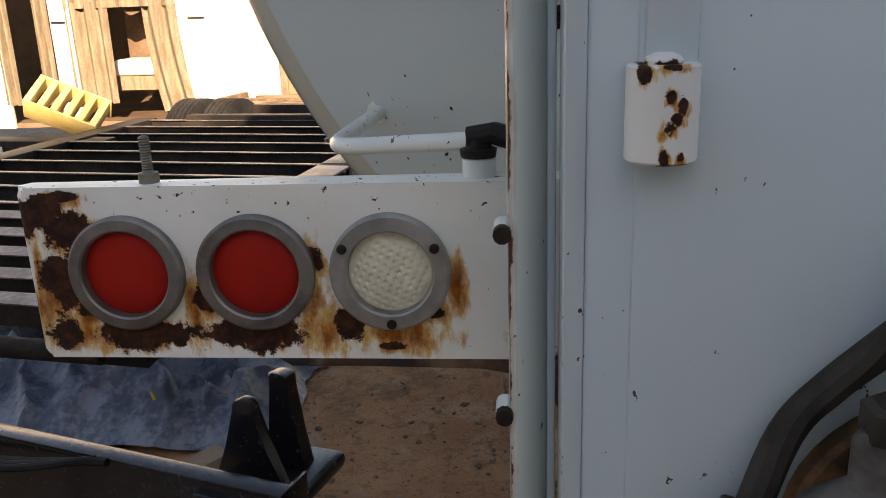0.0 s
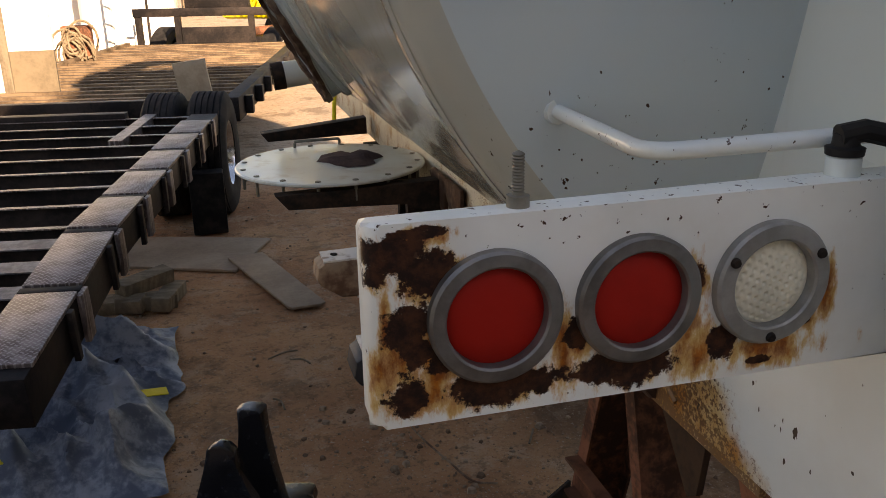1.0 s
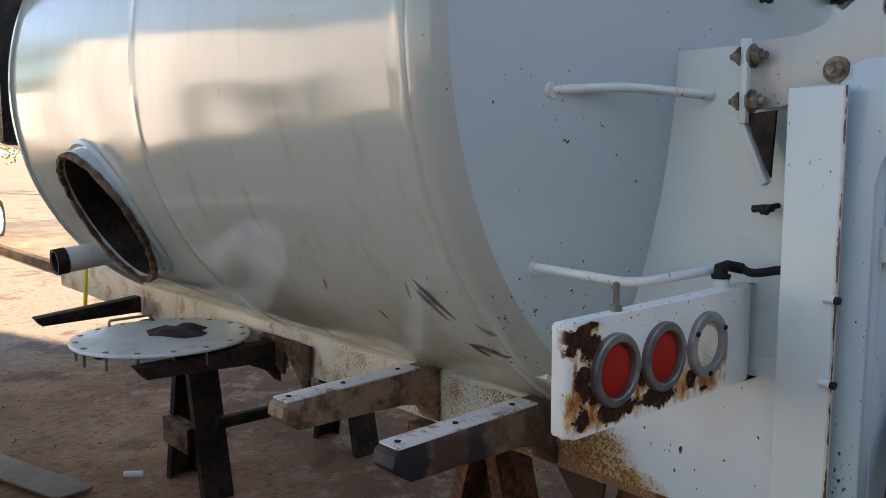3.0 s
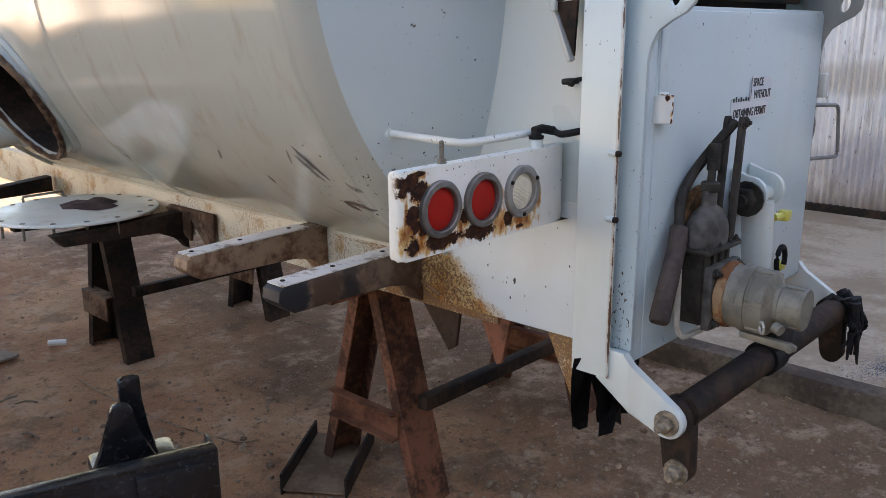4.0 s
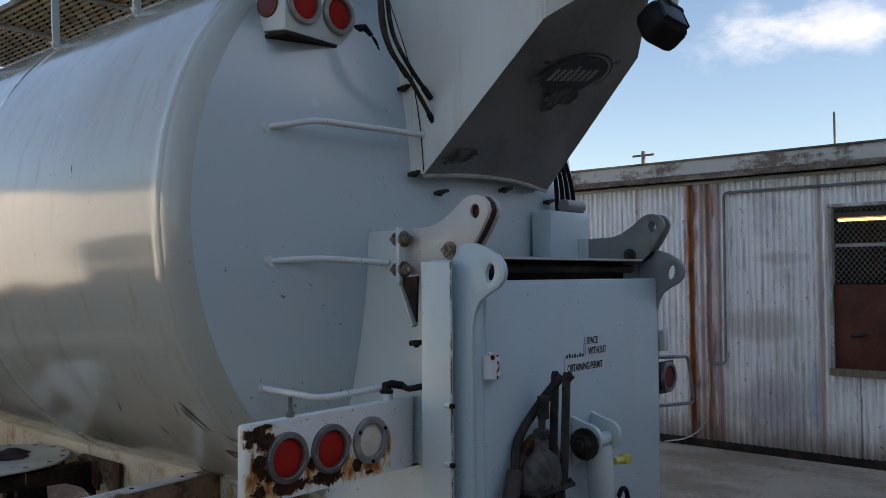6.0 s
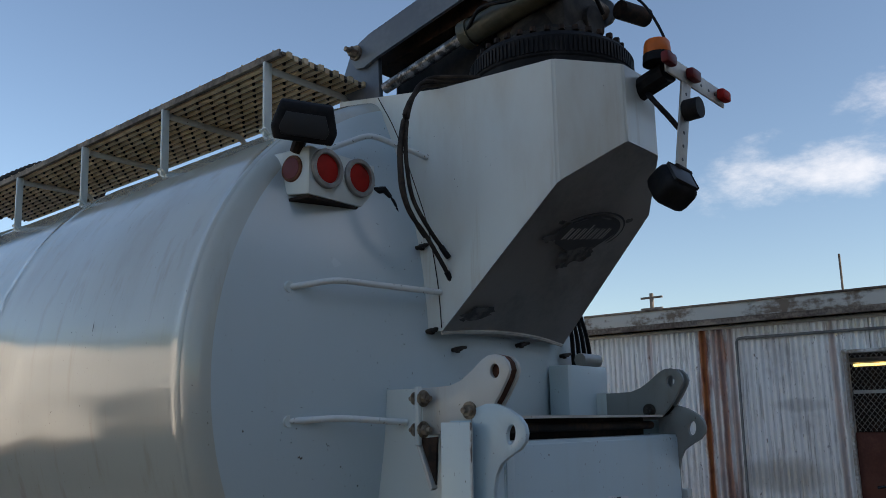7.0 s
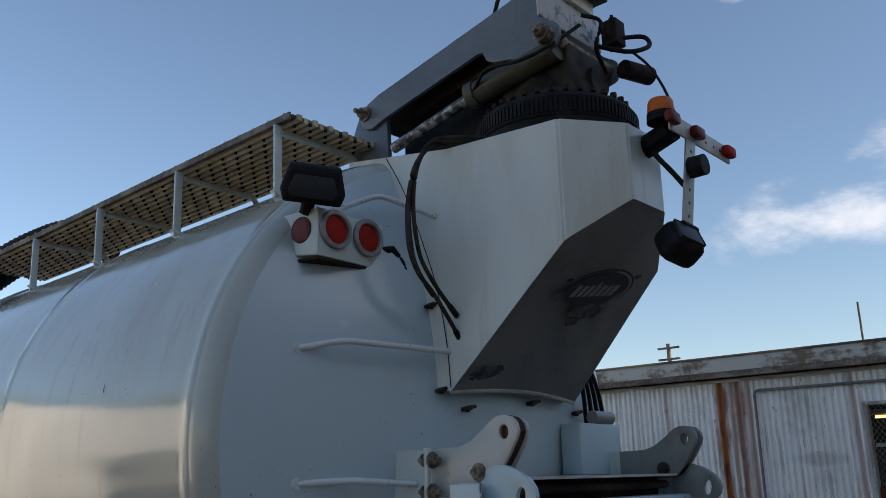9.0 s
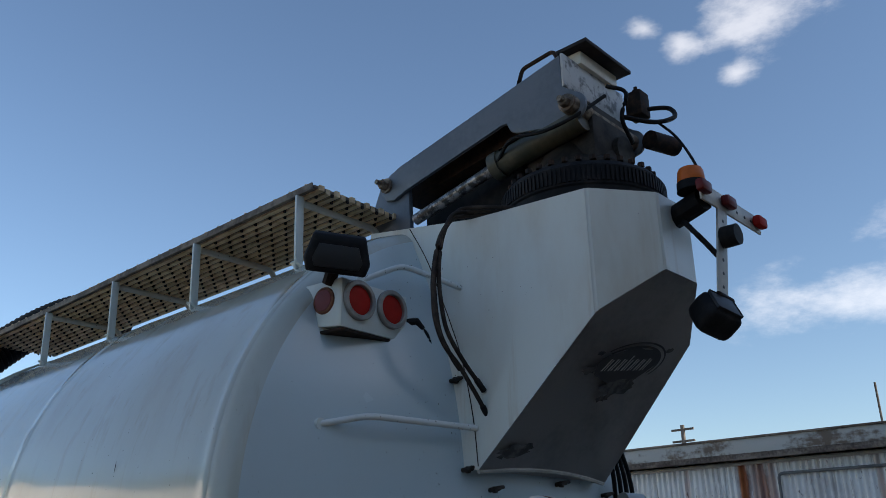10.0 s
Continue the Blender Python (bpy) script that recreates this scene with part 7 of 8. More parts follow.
def build_tractor():
    m = Matrix.Translation((0.0, 14.3, 0)) @ Matrix.Rotation(radians(-29), 4, "Z")
    tk = thing("yellow_truck", (0.8, 16.5, 0), "bright yellow tractor truck with white wheels and polished tanks", "truck")
    part("chassis", bx(-1.6, -0.8, -0.8, 4.9, 0.5, 0.72, 0.02, m=m), DECK, tk)
    for x in (-0.16, -2.14):
        for y in (0.0, 4.4):
            c, d = m @ Vector((x, y, 0.46)), m.to_3x3() @ Vector((1 if x > -1 else -1, 0, 0))
            ty = part("tyre", lt([(0.27, -0.14), (0.42, -0.15), (0.46, -0.11), (0.46, 0.11), (0.42, 0.15), (0.27, 0.14)], c, d, 36), TYRE, tk)
            rim = part("rim", lt([(0.28, 0.145), (0.26, 0.14), (0.22, 0.06), (0.16, 0.05), (0.15, 0.10), (0.09, 0.12), (0, 0.13)], c, d, 32), WHEELWHITE, ty, "white painted wheel")
    cab = part("cab", bx(-2.1, -0.12, 1.75, 3.65, 0.95, 2.95, 0.10, m=m), YELLOW, tk, "yellow sleeper cab")
    part("hood", bx(-1.85, -0.4, 3.6, 5.05, 0.85, 1.62, 0.14, m=m), YELLOW, cab)
    part("fender", lt([(0.50, -0.17), (0.56, -0.16), (0.58, 0.0), (0.56, 0.15), (0.50, 0.16)], m @ Vector((-0.22, 4.4, 0.46)), m.to_3x3() @ Vector((1, 0, 0)), 36), YELLOW, cab, "yellow wheel arch")
    part("rear_window", bx(-1.6, -0.7, 1.735, 1.755, 1.95, 2.5, 0.02, m=m), GLASSDARK, cab)
    part("side_window", bx(-0.13, -0.112, 2.75, 3.45, 1.75, 2.45, 0.004, m=m), GLASSDARK, cab)
    part("windscreen", bx(-1.8, -0.4, 3.645, 3.665, 1.72, 2.5, 0.02, m=m), GLASSDARK, cab)
    part("door_seam", bx(-0.122, -0.1185, 2.70, 2.72, 1.0, 2.5, m=m), DECK, cab)
    part("mirror", bx(-0.05, 0.12, 3.5, 3.6, 1.5, 1.95, 0.02, m=m), BLACK, cab)
    for k, (y0, y1) in enumerate(((0.78, 1.42), (1.46, 2.1))):
        t2 = part("fuel_tank", tb([m @ Vector((-0.34, y0, 0.56)), m @ Vector((-0.34, y1, 0.56))], 0.32, 32), CHROME, tk, "polished fuel tank")
        for y in (y0 + 0.16, y1 - 0.16):
            part("band", tb([m @ Vector((-0.34, y - 0.02, 0.56)), m @ Vector((-0.34, y + 0.02, 0.56))], 0.327, 32), DECK, t2)
    part("tool_box", bx(-0.5, -0.03, 2.14, 3.45, 0.24, 0.80, 0.02, m=m), WHEELWHITE, tk, "white step box")
    part("step", bx(-0.5, 0.0, 2.3, 3.4, 0.80, 0.83, 0.006, m=m), TREAD, tk)
    part("exhaust", tb(bend([m @ Vector(q) for q in ((-0.9, 0.6, 0.8), (-0.32, 1.3, 0.85), (-0.25, 1.58, 1.05), (-0.25, 1.6, 3.3))], 0.15), 0.075, 14), RUST, tk, "rusty exhaust stack")
    part("stack_guard", tb([m @ Vector((-0.25, 1.6, 1.5)), m @ Vector((-0.25, 1.6, 2.6))], 0.105, 16), CHROME, tk)
    for k in range(6):
        part("air_line", tb(spline([m @ Vector((-1.7 + 0.13 * k, 1.73, 1.95)), m @ Vector((-1.65 + 0.14 * k, 1.6, 1.3)), m @ Vector((-1.4 + 0.11 * k, 1.55, 1.05)), m @ Vector((-1.15 + 0.06 * k, 1.7, 1.7))]), 0.02, 6), YELLOW, tk)


SLAT = two_tone("rusty_slat", (0.09, 0.062, 0.042), (0.24, 0.17, 0.11), 3, 0.35, 0.65, 0.7, 0.1)
WHEELWHITE = two_tone("white_wheel_paint", (0.66, 0.65, 0.62), (0.74, 0.73, 0.7), 5, 0.35, 0.65, 0.4)
CARD = two_tone("cardboard", (0.35, 0.27, 0.19), (0.45, 0.36, 0.26), 4, 0.35, 0.65, 0.85)
build_flatbed()
build_tractor()


# ---- boards and litter on the ground ----
PLY = two_tone("weathered_plywood", (0.27, 0.195, 0.14), (0.38, 0.29, 0.215), 3, 0.3, 0.7, 0.8, 0, 0.1, 0.001)


def board(pts, base, h, label):
    o = solo("board", pr(pts, "z", base, base + h, 0.002), PLY, label, "board")
    return o


board([(-1.23, 5.057), (-0.983, 5.654), (-1.64, 5.90), (-2.1, 6.0), (-2.1, 5.42), (-1.765, 5.30)], 0.008, 0.016, "large flat pale plywood sheet on the dirt")
board([(-0.99, 4.34), (-0.97, 4.312), (-0.82, 4.325), (-0.79, 4.35), (-1.06, 5.32), (-1.27, 5.26)], 0.026, 0.014, "long pale board with rounded corners on the dirt")


def tarp():
    bm = bmesh.new()
    n, k = 110, 96
    vs = [[None] * (k + 1) for _ in range(n + 1)]
    def ridge(x, y, s):
        return (1 - abs(noise.noise((x, y, s)))) ** 4
    for i in range(n + 1):
        for j in range(k + 1):
            u, v = i / n, j / k
            x = -3.3 + 1.76 * u + 0.12 * noise.noise((u * 3, v * 4, 3)) + 0.03 * noise.noise((u * 14, v * 14, 5))
            y = 2.75 + 1.5 * v + 0.14 * noise.noise((u * 4, v * 3, 8)) + 0.03 * noise.noise((u * 14, v * 14, 9))
            w = 0.4 * noise.noise((u * 3, v * 3, 4))
            h = 0.02 + 0.16 * ridge(u * 3.2 + w, v * 2.6, 1) + 0.09 * ridge(u * 7 + v * 3 + w, v * 5, 6) + 0.035 * ridge(u * 16, v * 13 + u * 6, 2)
            edge = min(u, v, 1 - u, 1 - v)
            vs[i][j] = bm.verts.new((x, y, 0.014 + h * min(1, edge * 7 + 0.15)))
    for i in range(n):
        for j in range(k):
            bm.faces.new((vs[i][j], vs[i + 1][j], vs[i + 1][j + 1], vs[i][j + 1]))
    solo("tarp", bm, TARP, "crumpled faded blue tarp lying on the dirt", "tarp", smooth=60)


tarp()


# ---- white motor home behind the trailer ----
CREAM = two_tone("sunlit_white_body", (0.74, 0.72, 0.68), (0.8, 0.79, 0.76), 2, 0.35, 0.65, 0.4)
CURTAIN = two_tone("tan_curtain", (0.155, 0.125, 0.09), (0.235, 0.195, 0.145), 6, 0.35, 0.65, 0.9, 0, 0.2, 0.004, (4, 4, 0.6))
BROWNIN = two_tone("brown_cabinet", (0.13, 0.085, 0.06), (0.19, 0.13, 0.09), 3, 0.35, 0.65, 0.6)


LOWPANEL = two_tone("tan_lower_panel", (0.145, 0.115, 0.08), (0.20, 0.16, 0.112), 3, 0.35, 0.65, 0.6)


def build_motor_home():
    y = 8.5
    mh = thing("motor_home", (-5, y, 0), "white motor home with open curtained side doors", "motor home")
    zt = 3.3
    x_open = ((-6.0, -5.42), (-5.2, -4.08))
    xs = [-9.5, x_open[0][0], x_open[0][1], x_open[1][0], x_open[1][1], -3.05]
    for a, b in ((xs[0], xs[1]), (xs[2], xs[3]), (xs[4], xs[5])):
        part("wall_panel", bx(a, b, y, y + 0.05, 0.45, zt, 0.004), CREAM, mh, "white side panel")
    for a, b in x_open:
        part("header", bx(a, b, y, y + 0.05, 1.95, zt), CREAM, mh)
    part("corner_post", bx(-3.05, -2.97, y - 0.02, y + 0.08, 0.45, zt, 0.01), CURTAIN, mh)
    part("rear_panel", bx(-2.97, -2.6, y + 0.005, y + 0.055, 1.10, zt), CREAM, mh)
    part("lower_panel", bx(-2.97, -2.6, y + 0.01, y + 0.06, 0.5, 1.098), LOWPANEL, mh, "tan lower panel")
    part("end_panel", pr([(-2.6, y + 0.06), (-2.63, y + 0.06), (-3.43, y + 2.35), (-3.40, y + 2.35)], "z", 0.5, zt), CREAM, mh)
    part("roof", bx(-9.5, -3.4, y, y + 2.4, zt, zt + 0.08), CREAM, mh)
    part("back_wall", bx(-9.5, -3.4, y + 2.35, y + 2.4, 0.45, zt), BROWNIN, mh)
    part("floor", bx(-9.5, -3.4, y + 0.05, y + 2.35, 0.45, 0.5), BROWNIN, mh)
    part("inner_cabinet", bx(-4.95, -4.25, y + 0.7, y + 0.75, 1.1, 1.75, 0.01), BROWNIN, mh)
    part("seat_cushion", bx(-4.95, -4.15, y + 0.2, y + 0.7, 0.95, 1.12, 0.06, seg=3), CREAM, mh, "white seat cushion")
    part("seat_box", bx(-4.95, -4.15, y + 0.25, y + 0.7, 0.8, 0.95), CURTAIN, mh)
    part("door_handle", bx(-3.95, -3.78, y - 0.012, y, 1.52, 1.54), DECK, mh)
    part("door_handle", bx(-5.4, -5.25, y - 0.012, y, 1.52, 1.54), DECK, mh)
    def curtain(x0, x1, z0, z1, lean, folds):
        bm = bmesh.new()
        n, k = 36, 10
        vs = [[bm.verts.new((x0 + (x1 - x0) * i / n + lean * (1 - j / k) ** 2, y - 0.03 + 0.045 * math.sin(i / n * folds * 2 * math.pi + 0.4 * j / k), z0 + (z1 - z0) * j / k)) for j in range(k + 1)] for i in range(n + 1)]
        for i in range(n):
            for j in range(k):
                bm.faces.new((vs[i][j], vs[i + 1][j], vs[i + 1][j + 1], vs[i][j + 1]))
        part("curtain", bm, CURTAIN, mh, "tan cloth curtain", 60)
    curtain(-5.24, -4.78, 0.7, 1.72, 0.0, 3)
    curtain(-4.42, -4.06, 0.6, 1.75, 0.12, 2)
    curtain(-5.24, -4.06, 1.66, 1.95, 0.0, 5)
    curtain(-6.02, -5.85, 0.7, 1.95, 0.0, 2)
    curtain(-5.58, -5.42, 0.7, 1.95, 0.0, 2)
    for x in (-8.2, -3.6):
        c = (x, y + 0.2, 0.42)
        part("tyre", lt([(0.24, -0.12), (0.40, -0.13), (0.42, -0.09), (0.42, 0.09), (0.40, 0.13), (0.24, 0.12), (0.1, 0.05), (0, 0.05)], c, (0, -1, 0), 32), TYRE, mh)
    return mh


build_motor_home()


def build_stuff_behind():
    tank = thing("white_cylinder", (-2.98, 15.5, 0), "tall white gas cylinder tank with a red band", "tank")
    part("body", lt([(0, 0), (0.26, 0), (0.26, 1.3), (0.255, 2.2), (0.18, 2.35), (0, 2.4)], (-2.98, 15.5, 0), (0, 0, 1), 36), CREAM, tank)
    part("band", lt([(0.2605, 1.42), (0.263, 1.42), (0.263, 1.52), (0.2605, 1.52)], (-2.98, 15.5, 0), (0, 0, 1), 36), RED, tank)
    lad = thing("ladder", (-2.5, 14.5, 0), "white ladder leaning by a white container", "ladder")
    for x in (-2.62, -2.36):
        part("stile", bx(x, x + 0.03, 14.5, 14.55, 0, 3.0), CREAM, lad)
    for k in range(10):
        part("rung", tb([(-2.61, 14.52, 0.25 + 0.28 * k), (-2.35, 14.52, 0.25 + 0.28 * k)], 0.018, 8), CREAM, lad)
    cont = thing("container", (-2.3, 18, 0), "plain white steel storage container", "container")
    part("box", bx(-4.6, -1.75, 15.9, 18.5, 0, 2.7, 0.03), CREAM, cont)
    part("door_bar", tb([(-2.2, 15.88, 0.2), (-2.2, 15.88, 2.5)], 0.02, 8), DECK, cont)
    rope = thing("hose_pile", (-2.7, 11.6, 0), "pile of brown ropes and hoses on a rack", "hoses")
    rng = random.Random(9)
    part("rack", bx(-3.0, -2.65, 11.7, 11.9, 0, 1.15, 0.02), RUST, rope)
    for k in range(9):
        c = Vector((-2.85 + rng.uniform(-0.12, 0.12), 11.65, 0.95 + rng.uniform(-0.2, 0.2)))
        r = rng.uniform(0.1, 0.2)
        part("coil", tb([c + Vector((r * math.cos(t), rng.uniform(-0.03, 0.03), r * 1.3 * math.sin(t))) for t in np.linspace(0, 2 * math.pi, 16, endpoint=False)], 0.016, 6, closed=True), TIMBER, rope)


build_stuff_behind()


# ---- second trailer at the left with a yellow step and a striped edge ----
STEPYELLOW = two_tone("faded_yellow_plastic", (0.42, 0.33, 0.12), (0.50, 0.41, 0.19), 4, 0.35, 0.65, 0.55)


def build_left_trailer():
    lt2 = thing("low_trailer", (-4, 5.5, 0), "low dark trailer with a red and white striped edge", "trailer")
    m = Matrix.Translation((-3.3, 5.6, 0)) @ Matrix.Rotation(math.atan2(-0.132, 1.0) + math.pi / 2, 4, "Z")
    part("bed", bx(-0.1, 0.1, 0.2, 3.5, 0.62, 0.78, 0.01, m=m), DECK, lt2)
    for k in range(8):
        part("stripe", bx(-0.105, -0.1005, 0.4 + 0.3 * k, 0.55 + 0.3 * k, 0.68, 0.74, m=m), RED if k % 2 else CREAM, lt2)
    part("leg", bx(-0.06, 0.06, 0.4, 0.5, 0, 0.63, m=m), DECK, lt2)
    part("leg", bx(-0.06, 0.06, 3.0, 3.1, 0, 0.63, m=m), DECK, lt2)
    step = thing("yellow_step", (-4.0, 6.2, 0.8), "yellow plastic step box lying tilted", "step box")
    q = pose(-4.08, 6.2, 0.93, 38, 24, 8)
    part("frame", bx(-0.28, 0.28, -0.15, -0.13, -0.1, 0.1, 0.01, m=q), STEPYELLOW, step)
    part("frame", bx(-0.28, 0.28, 0.13, 0.15, -0.1, 0.1, 0.01, m=q), STEPYELLOW, step)
    for k in range(6):
        part("slat", bx(-0.28 + 0.1 * k, -0.23 + 0.1 * k, -0.14, 0.14, -0.02, 0.09, 0.006, m=q), STEPYELLOW, step)


build_left_trailer()


# ---- trees and poles in the distance ----
def leaf_material():
    m = Mat("foliage", 0.7)
    m.colour(m.mix(m.ramp(m.noise(4, 3), 0.35, 0.65), (0.05, 0.09, 0.02), (0.11, 0.15, 0.04)))
    return m.m


LEAF = leaf_material()


def tree(x, y, h, seed, clumps=26):
    rng = random.Random(seed)
    t = thing("tree", (x, y, 0), "green leafy tree beyond the yard", "tree", "trees beyond the yard")
    part("trunk", tb([(x, y, 0), (x + 0.1, y, h * 0.35), (x - 0.1, y + 0.1, h * 0.7)], 0.2, 8, radii=[0.22, 0.16, 0.08]), TIMBER, t)
    verts, faces = [], []
    for c in range(clumps):
        a, r, z = rng.uniform(0, 6.28), rng.uniform(0.1, 0.34) * h, rng.uniform(0.3, 0.98) * h
        cc = Vector((x + r * math.cos(a), y + r * math.sin(a), z))
        for k in range(70):
            p = cc + Vector((rng.gauss(0, 1), rng.gauss(0, 1), rng.gauss(0, 0.8))) * h * 0.06
            u = Vector((rng.gauss(0, 1), rng.gauss(0, 1), rng.gauss(0, 1))).normalized() * 0.11
            w = u.cross(Vector((rng.gauss(0, 1), rng.gauss(0, 1), rng.gauss(0, 1)))).normalized() * 0.05
            i = len(verts)
            verts += [p - u, p + w, p + u, p - w]
            faces.append((i, i + 1, i + 2, i + 3))
    me = bpy.data.meshes.new("crown")
    me.from_pydata(verts, [], faces)
    me.materials.append(LEAF)
    ob = new("crown", me)
    ob.parent = t
    ob.matrix_parent_inverse = Matrix.Translation((-x, -y, 0))


for i, q in enumerate(((-3.5, 34, 6.5), (0.5, 38, 7), (4.5, 33, 6), (9, 37, 7), (-9, 30, 7), (-14, 26, 7.5))):
    tree(*q, 20 + i)
# unseen taller trees, added so the tank shell mirrors a dark skyline
for i, q in enumerate(((-20, 22, 8.5), (-17, 29, 9), (-11.5, 33, 9.5), (-6.5, 36, 9), (-26, 17, 8.5), (-32, 10, 9), (-2, 41, 9.5))):
    tree(*q, 40 + i, 60)


POLEWOOD = two_tone("grey_pole_wood", (0.10, 0.09, 0.08), (0.17, 0.155, 0.14), 3, 0.35, 0.65, 0.85)


def utility_pole(x, y, h, arms):
    p = thing("utility_pole", (x, y, 0), "distant wooden utility pole", "utility pole")
    part("pole", tb([(x, y, 0), (x, y, h)], 0.075 if arms else 0.035, 8), POLEWOOD, p)
    for z in arms:
        part("cross_arm", bx(x - 0.035, x + 0.035, y - 0.42, y + 0.42, z - 0.035, z + 0.035), POLEWOOD, p)


utility_pole(25, 13.2, 6.3, (6.15, 5.75))
utility_pole(25, 6.72, 6.85, ())


# ---- litter, pebbles, wood block, rod ----
def pebbles():
    rng = random.Random(11)
    verts, faces = [], []
    def stone(x, y, z, r):
        i = len(verts)
        h = r * rng.uniform(0.4, 0.8)
        a0 = rng.uniform(0, 6)
        ring = [(x + r * rng.uniform(0.7, 1.2) * math.cos(a0 + k * 1.257), y + r * rng.uniform(0.7, 1.2) * math.sin(a0 + k * 1.257)) for k in range(5)]
        for px, py in ring:
            verts.append((px, py, z - 0.003))
        for px, py in ring:
            verts.append((x + (px - x) * 0.7, y + (py - y) * 0.7, z + h * rng.uniform(0.7, 1)))
        verts.append((x, y, z + h))
        for k in range(5):
            j = (k + 1) % 5
            faces.append((i + k, i + j, i + 5 + j, i + 5 + k))
            faces.append((i + 5 + k, i + 5 + j, i + 10))
    for n in range(11000):
        x, y = (rng.uniform(-3.0, 1.6), rng.uniform(-0.2, 7.5)) if n % 3 == 0 else (rng.uniform(-1.6, 1.65), rng.uniform(-0.6, 3.2))
        r = min(0.012, 0.0019 / (rng.random() + 0.13))
        stone(x, y, ground_height(x, y), r)
    # clods of dirt round the stands and along the kerb
    for n in range(260):
        cx, cy = rng.choice(((-0.62, 1.45), (-0.2, 1.2), (-0.75, 2.9), (0.3, 0.6), (1.45, 1.0), (0.5, 1.6)))
        x, y = rng.gauss(cx, 0.28), rng.gauss(cy, 0.35)
        if x < 1.58:
            stone(x, y, ground_height(x, y), rng.uniform(0.008, 0.024))
    me = bpy.data.meshes.new("pebbles")
    me.from_pydata(verts, [], faces)
    me.materials.append(STONE)
    ob = new("pebbles", me)
    tagged(ob, "scattered small stones and grit on the dirt", "stones", "", "stuff")


STONE = two_tone("grit", (0.15, 0.09, 0.056), (0.37, 0.265, 0.185), 9, 0.35, 0.65, 0.9)
pebbles()
solo("metal_rod", tb(spline([(-0.701, 3.776, 0.018), (-0.692, 3.426, 0.018), (-0.640, 2.968, 0.018), (-0.568, 2.699, 0.018), (-0.523, 2.564, 0.018), (-0.445, 2.525, 0.018)]), 0.004, 8), ARMTAN, "thin bent rusty rod on the dirt", "rod")
solo("paper_roll", tb([(-0.60, 4.42, 0.03), (-0.52, 4.36, 0.03)], 0.018, 10), CREAM, "small white paper roll on the dirt", "litter")


def wood_blocks():
    w = thing("wood_blocks", (-1.72, 4.6, 0), "pile of old wooden blocks on the dirt", "wood")
    for k, (dx, dy, z, a) in enumerate(((0, 0, 0.05, 10), (0.12, 0.05, 0.05, 75), (0.0, 0.1, 0.13, 40), (-0.15, 0.0, 0.05, -20))):
        part("block", bx(-0.16, 0.16, -0.05, 0.05, -0.04, 0.04, 0.008, m=pose(-1.72 + dx, 4.62 + dy, z, 3 * k, 5 - 3 * k, a)), TIMBER, w)


wood_blocks()
solo("yellow_tag", bx(-0.06, 0.06, -0.025, 0.025, -0.002, 0.002, m=pose(-1.62, 3.42, 0.10, 10, 8, 15)), YELLOW, "yellow plastic scrap on the tarp", "scrap")
solo("yellow_rod", tb([(-0.62, 4.85, 0.9), (-0.60, 4.85, 1.18)], 0.012, 8), YELLOW, "yellow handle by the tank", "handle")


# ---- shed lamp, wet patch, washers, hanging wire ----
tube_lamp = thing("fluorescent_lamp", (7.6, 1.6, 2.45), "lit yellow fluorescent lamp inside the shed", "lamp")
part("tray", bx(7.5, 7.7, 0.4, 1.95, 2.47, 2.52, 0.01), GALV, tube_lamp)
part("tube", tb([(7.6, 0.45, 2.445), (7.6, 1.9, 2.445)], 0.016, 10), TUBE_LIGHT, tube_lamp, "glowing tube")


def gravel_patch():
    rng = random.Random(8)
    verts, faces = [], []
    for _ in range(2600):
        a, r = rng.uniform(0, 6.28), min(1.4, abs(rng.gauss(0, 0.55)))
        x, y, s = 2.15 + 0.42 * r * math.cos(a), 0.62 + 0.16 * r * math.sin(a) - 0.1 * r * math.cos(a), rng.uniform(0.002, 0.006)
        i = len(verts)
        verts += [(x - s, y, 0.119), (x + s * 0.3, y - s, 0.119), (x + s, y + s * 0.6, 0.119), (x, y, 0.119 + s * rng.uniform(0.6, 1.2))]
        faces += [(i, i + 1, i + 3), (i + 1, i + 2, i + 3), (i + 2, i, i + 3)]
    me = bpy.data.meshes.new("gravel")
    me.from_pydata(verts, [], faces)
    me.materials.append(BLUEGRIT)
    tagged(new("gravel", me), "patch of fine blue-grey gravel on the slab", "gravel", "", "stuff")


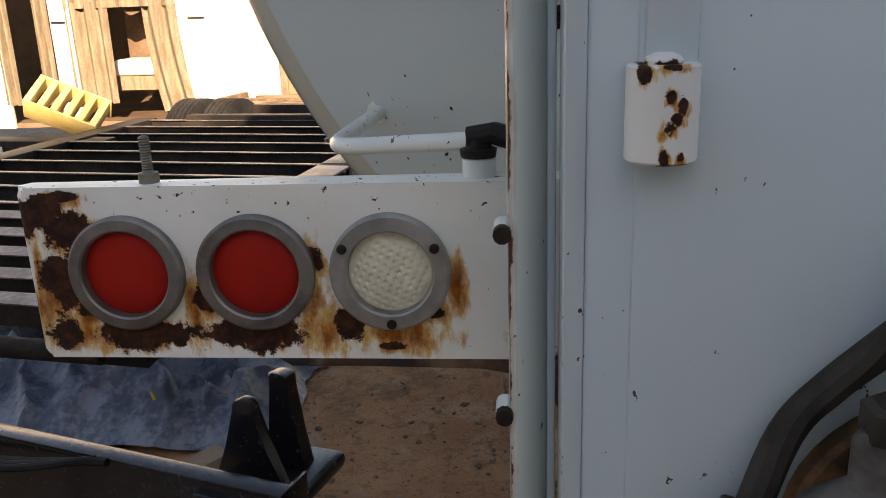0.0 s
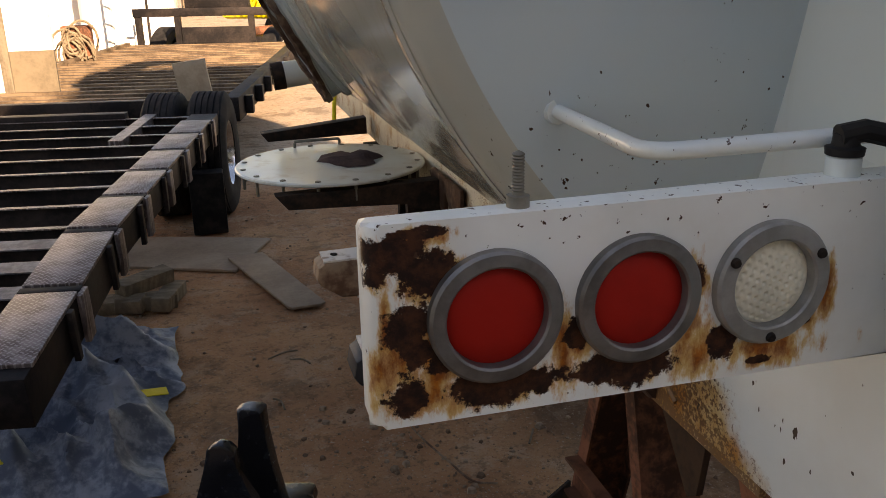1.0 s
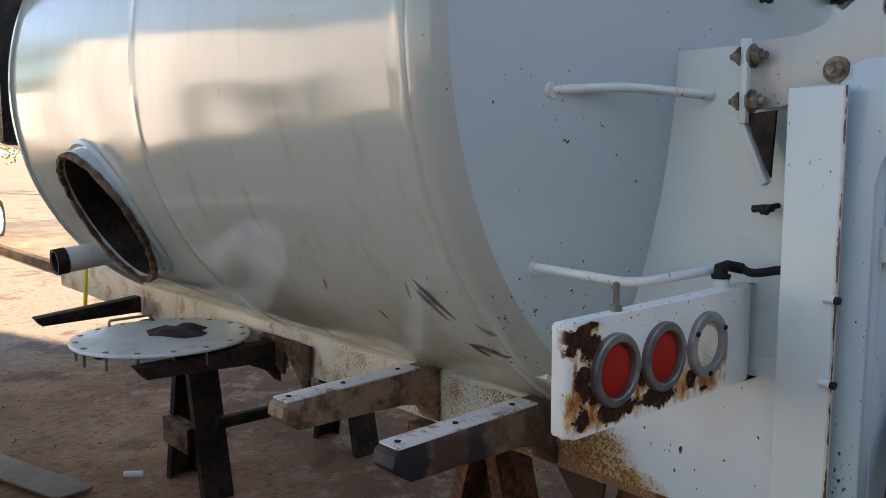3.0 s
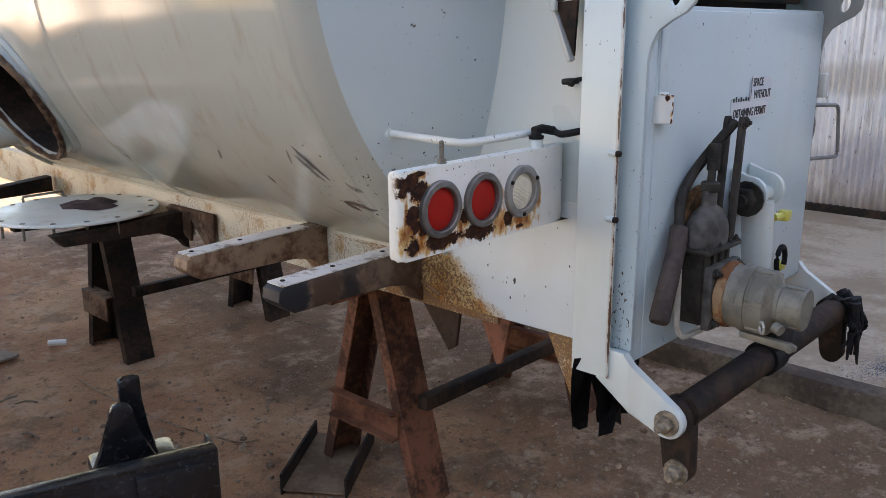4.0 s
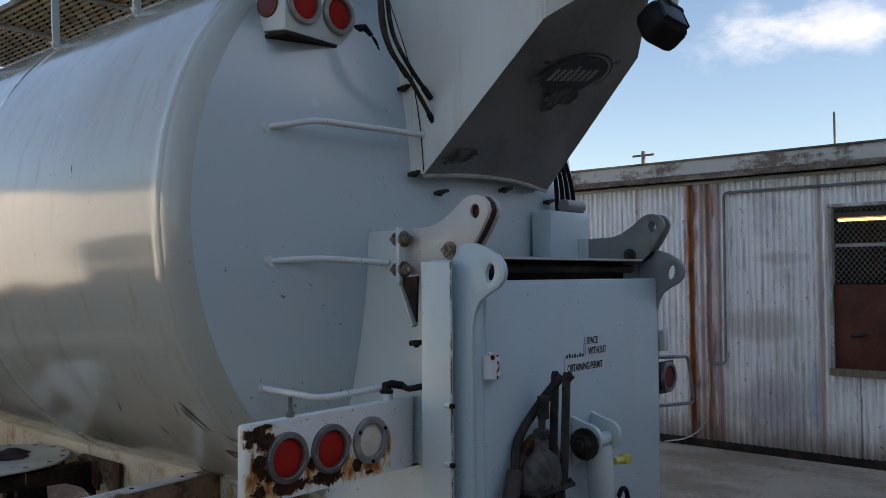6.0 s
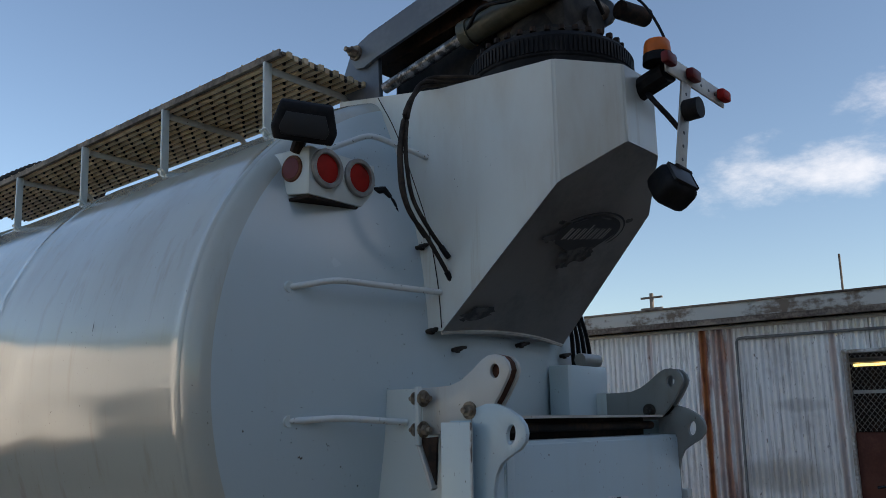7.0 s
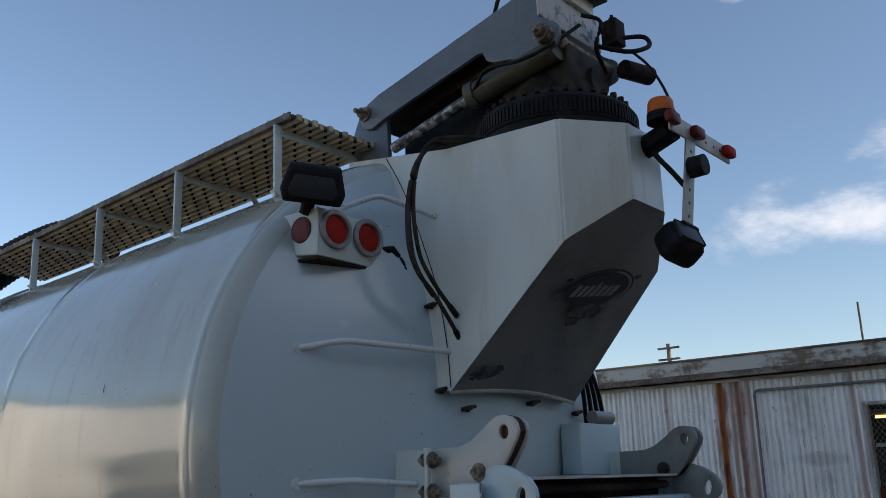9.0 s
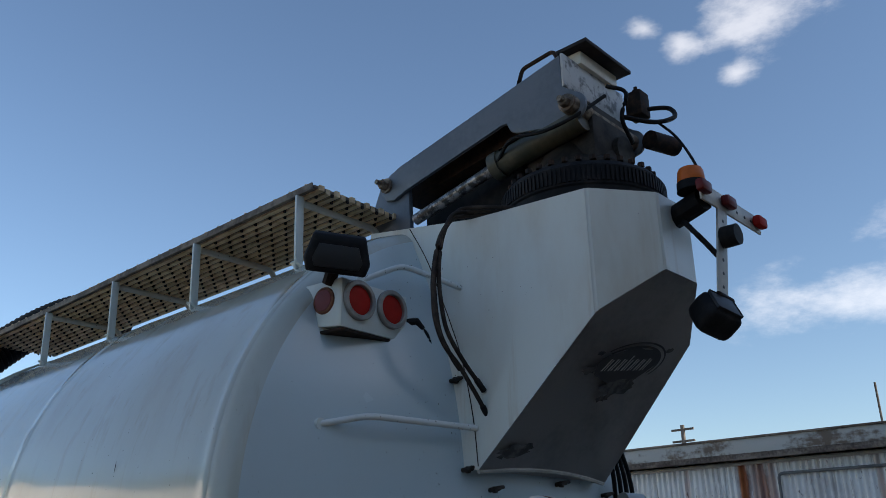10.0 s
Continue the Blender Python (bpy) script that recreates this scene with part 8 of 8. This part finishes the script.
BLUEGRIT = two_tone("blue_grey_grit", (0.09, 0.10, 0.12), (0.2, 0.215, 0.25), 30, 0.35, 0.65, 0.8)
gravel_patch()


def washer(x, y):
    solo("washer", lt([(0.009, 0), (0.018, 0), (0.018, 0.004), (0.009, 0.004), (0.009, 0)], (x, y, ground_height(x, y) + 0.003), (0, 0, 1), 16), GALV, "small steel washer on the dirt", "washer", "washers")


washer(0.55, 0.62)
washer(0.95, 0.28)


def hanging_wire():
    return solo("wire", tb(spline([(5.70, 2.62, 0.97), (5.69, 2.62, 0.6), (5.69, 2.68, 0.35), (5.68, 2.85, 0.2), (5.67, 3.1, 0.13)]), 0.008, 6), GALV, "pale wire hanging down the shed wall", "wire")


hanging_wire()
solo("yellow_tag", bx(-0.05, 0.05, -0.03, 0.03, -0.002, 0.002, m=pose(-2.05, 2.95, 0.16, 14, 20, 40)), YELLOW, "yellow plastic scrap on the tarp", "scrap")
solo("wood_block", bx(-0.17, 0.17, -0.05, 0.05, 0.0, 0.09, 0.006, m=pose(-1.80, 2.52, 0.012, 0, 0, 55)), PLY, "short brown wood block on the dirt", "wood")
angle = solo("steel_angle", pr([(-0.14, 0), (0.14, 0), (0.14, 0.012), (-0.13, 0.012), (-0.13, 0.06), (-0.14, 0.06)], "y", 2.42, 2.52, 0.002), GALV, "grey bent steel offcut on the dirt", "steel offcut")
angle.location = (-2.0, 0.05, 0.014)


def twig(a, b):
    a, b = Vector((*a, ground_height(*a) + 0.008)), Vector((*b, ground_height(*b) + 0.008))
    solo("twig", tb(spline([a, a.lerp(b, 0.5) + Vector((0.01, 0.015, 0.004)), b]), 0.004, 6), TIMBER, "short dry twig on the dirt", "twig", "twigs on the dirt")


rng_twig = random.Random(21)
for _ in range(16):
    tx, ty, ta, tl = rng_twig.uniform(-1.6, 1.4), rng_twig.uniform(0.6, 4.5), rng_twig.uniform(0, 3.1), rng_twig.uniform(0.05, 0.16)
    twig((tx, ty), (tx + tl * math.cos(ta), ty + tl * math.sin(ta)))
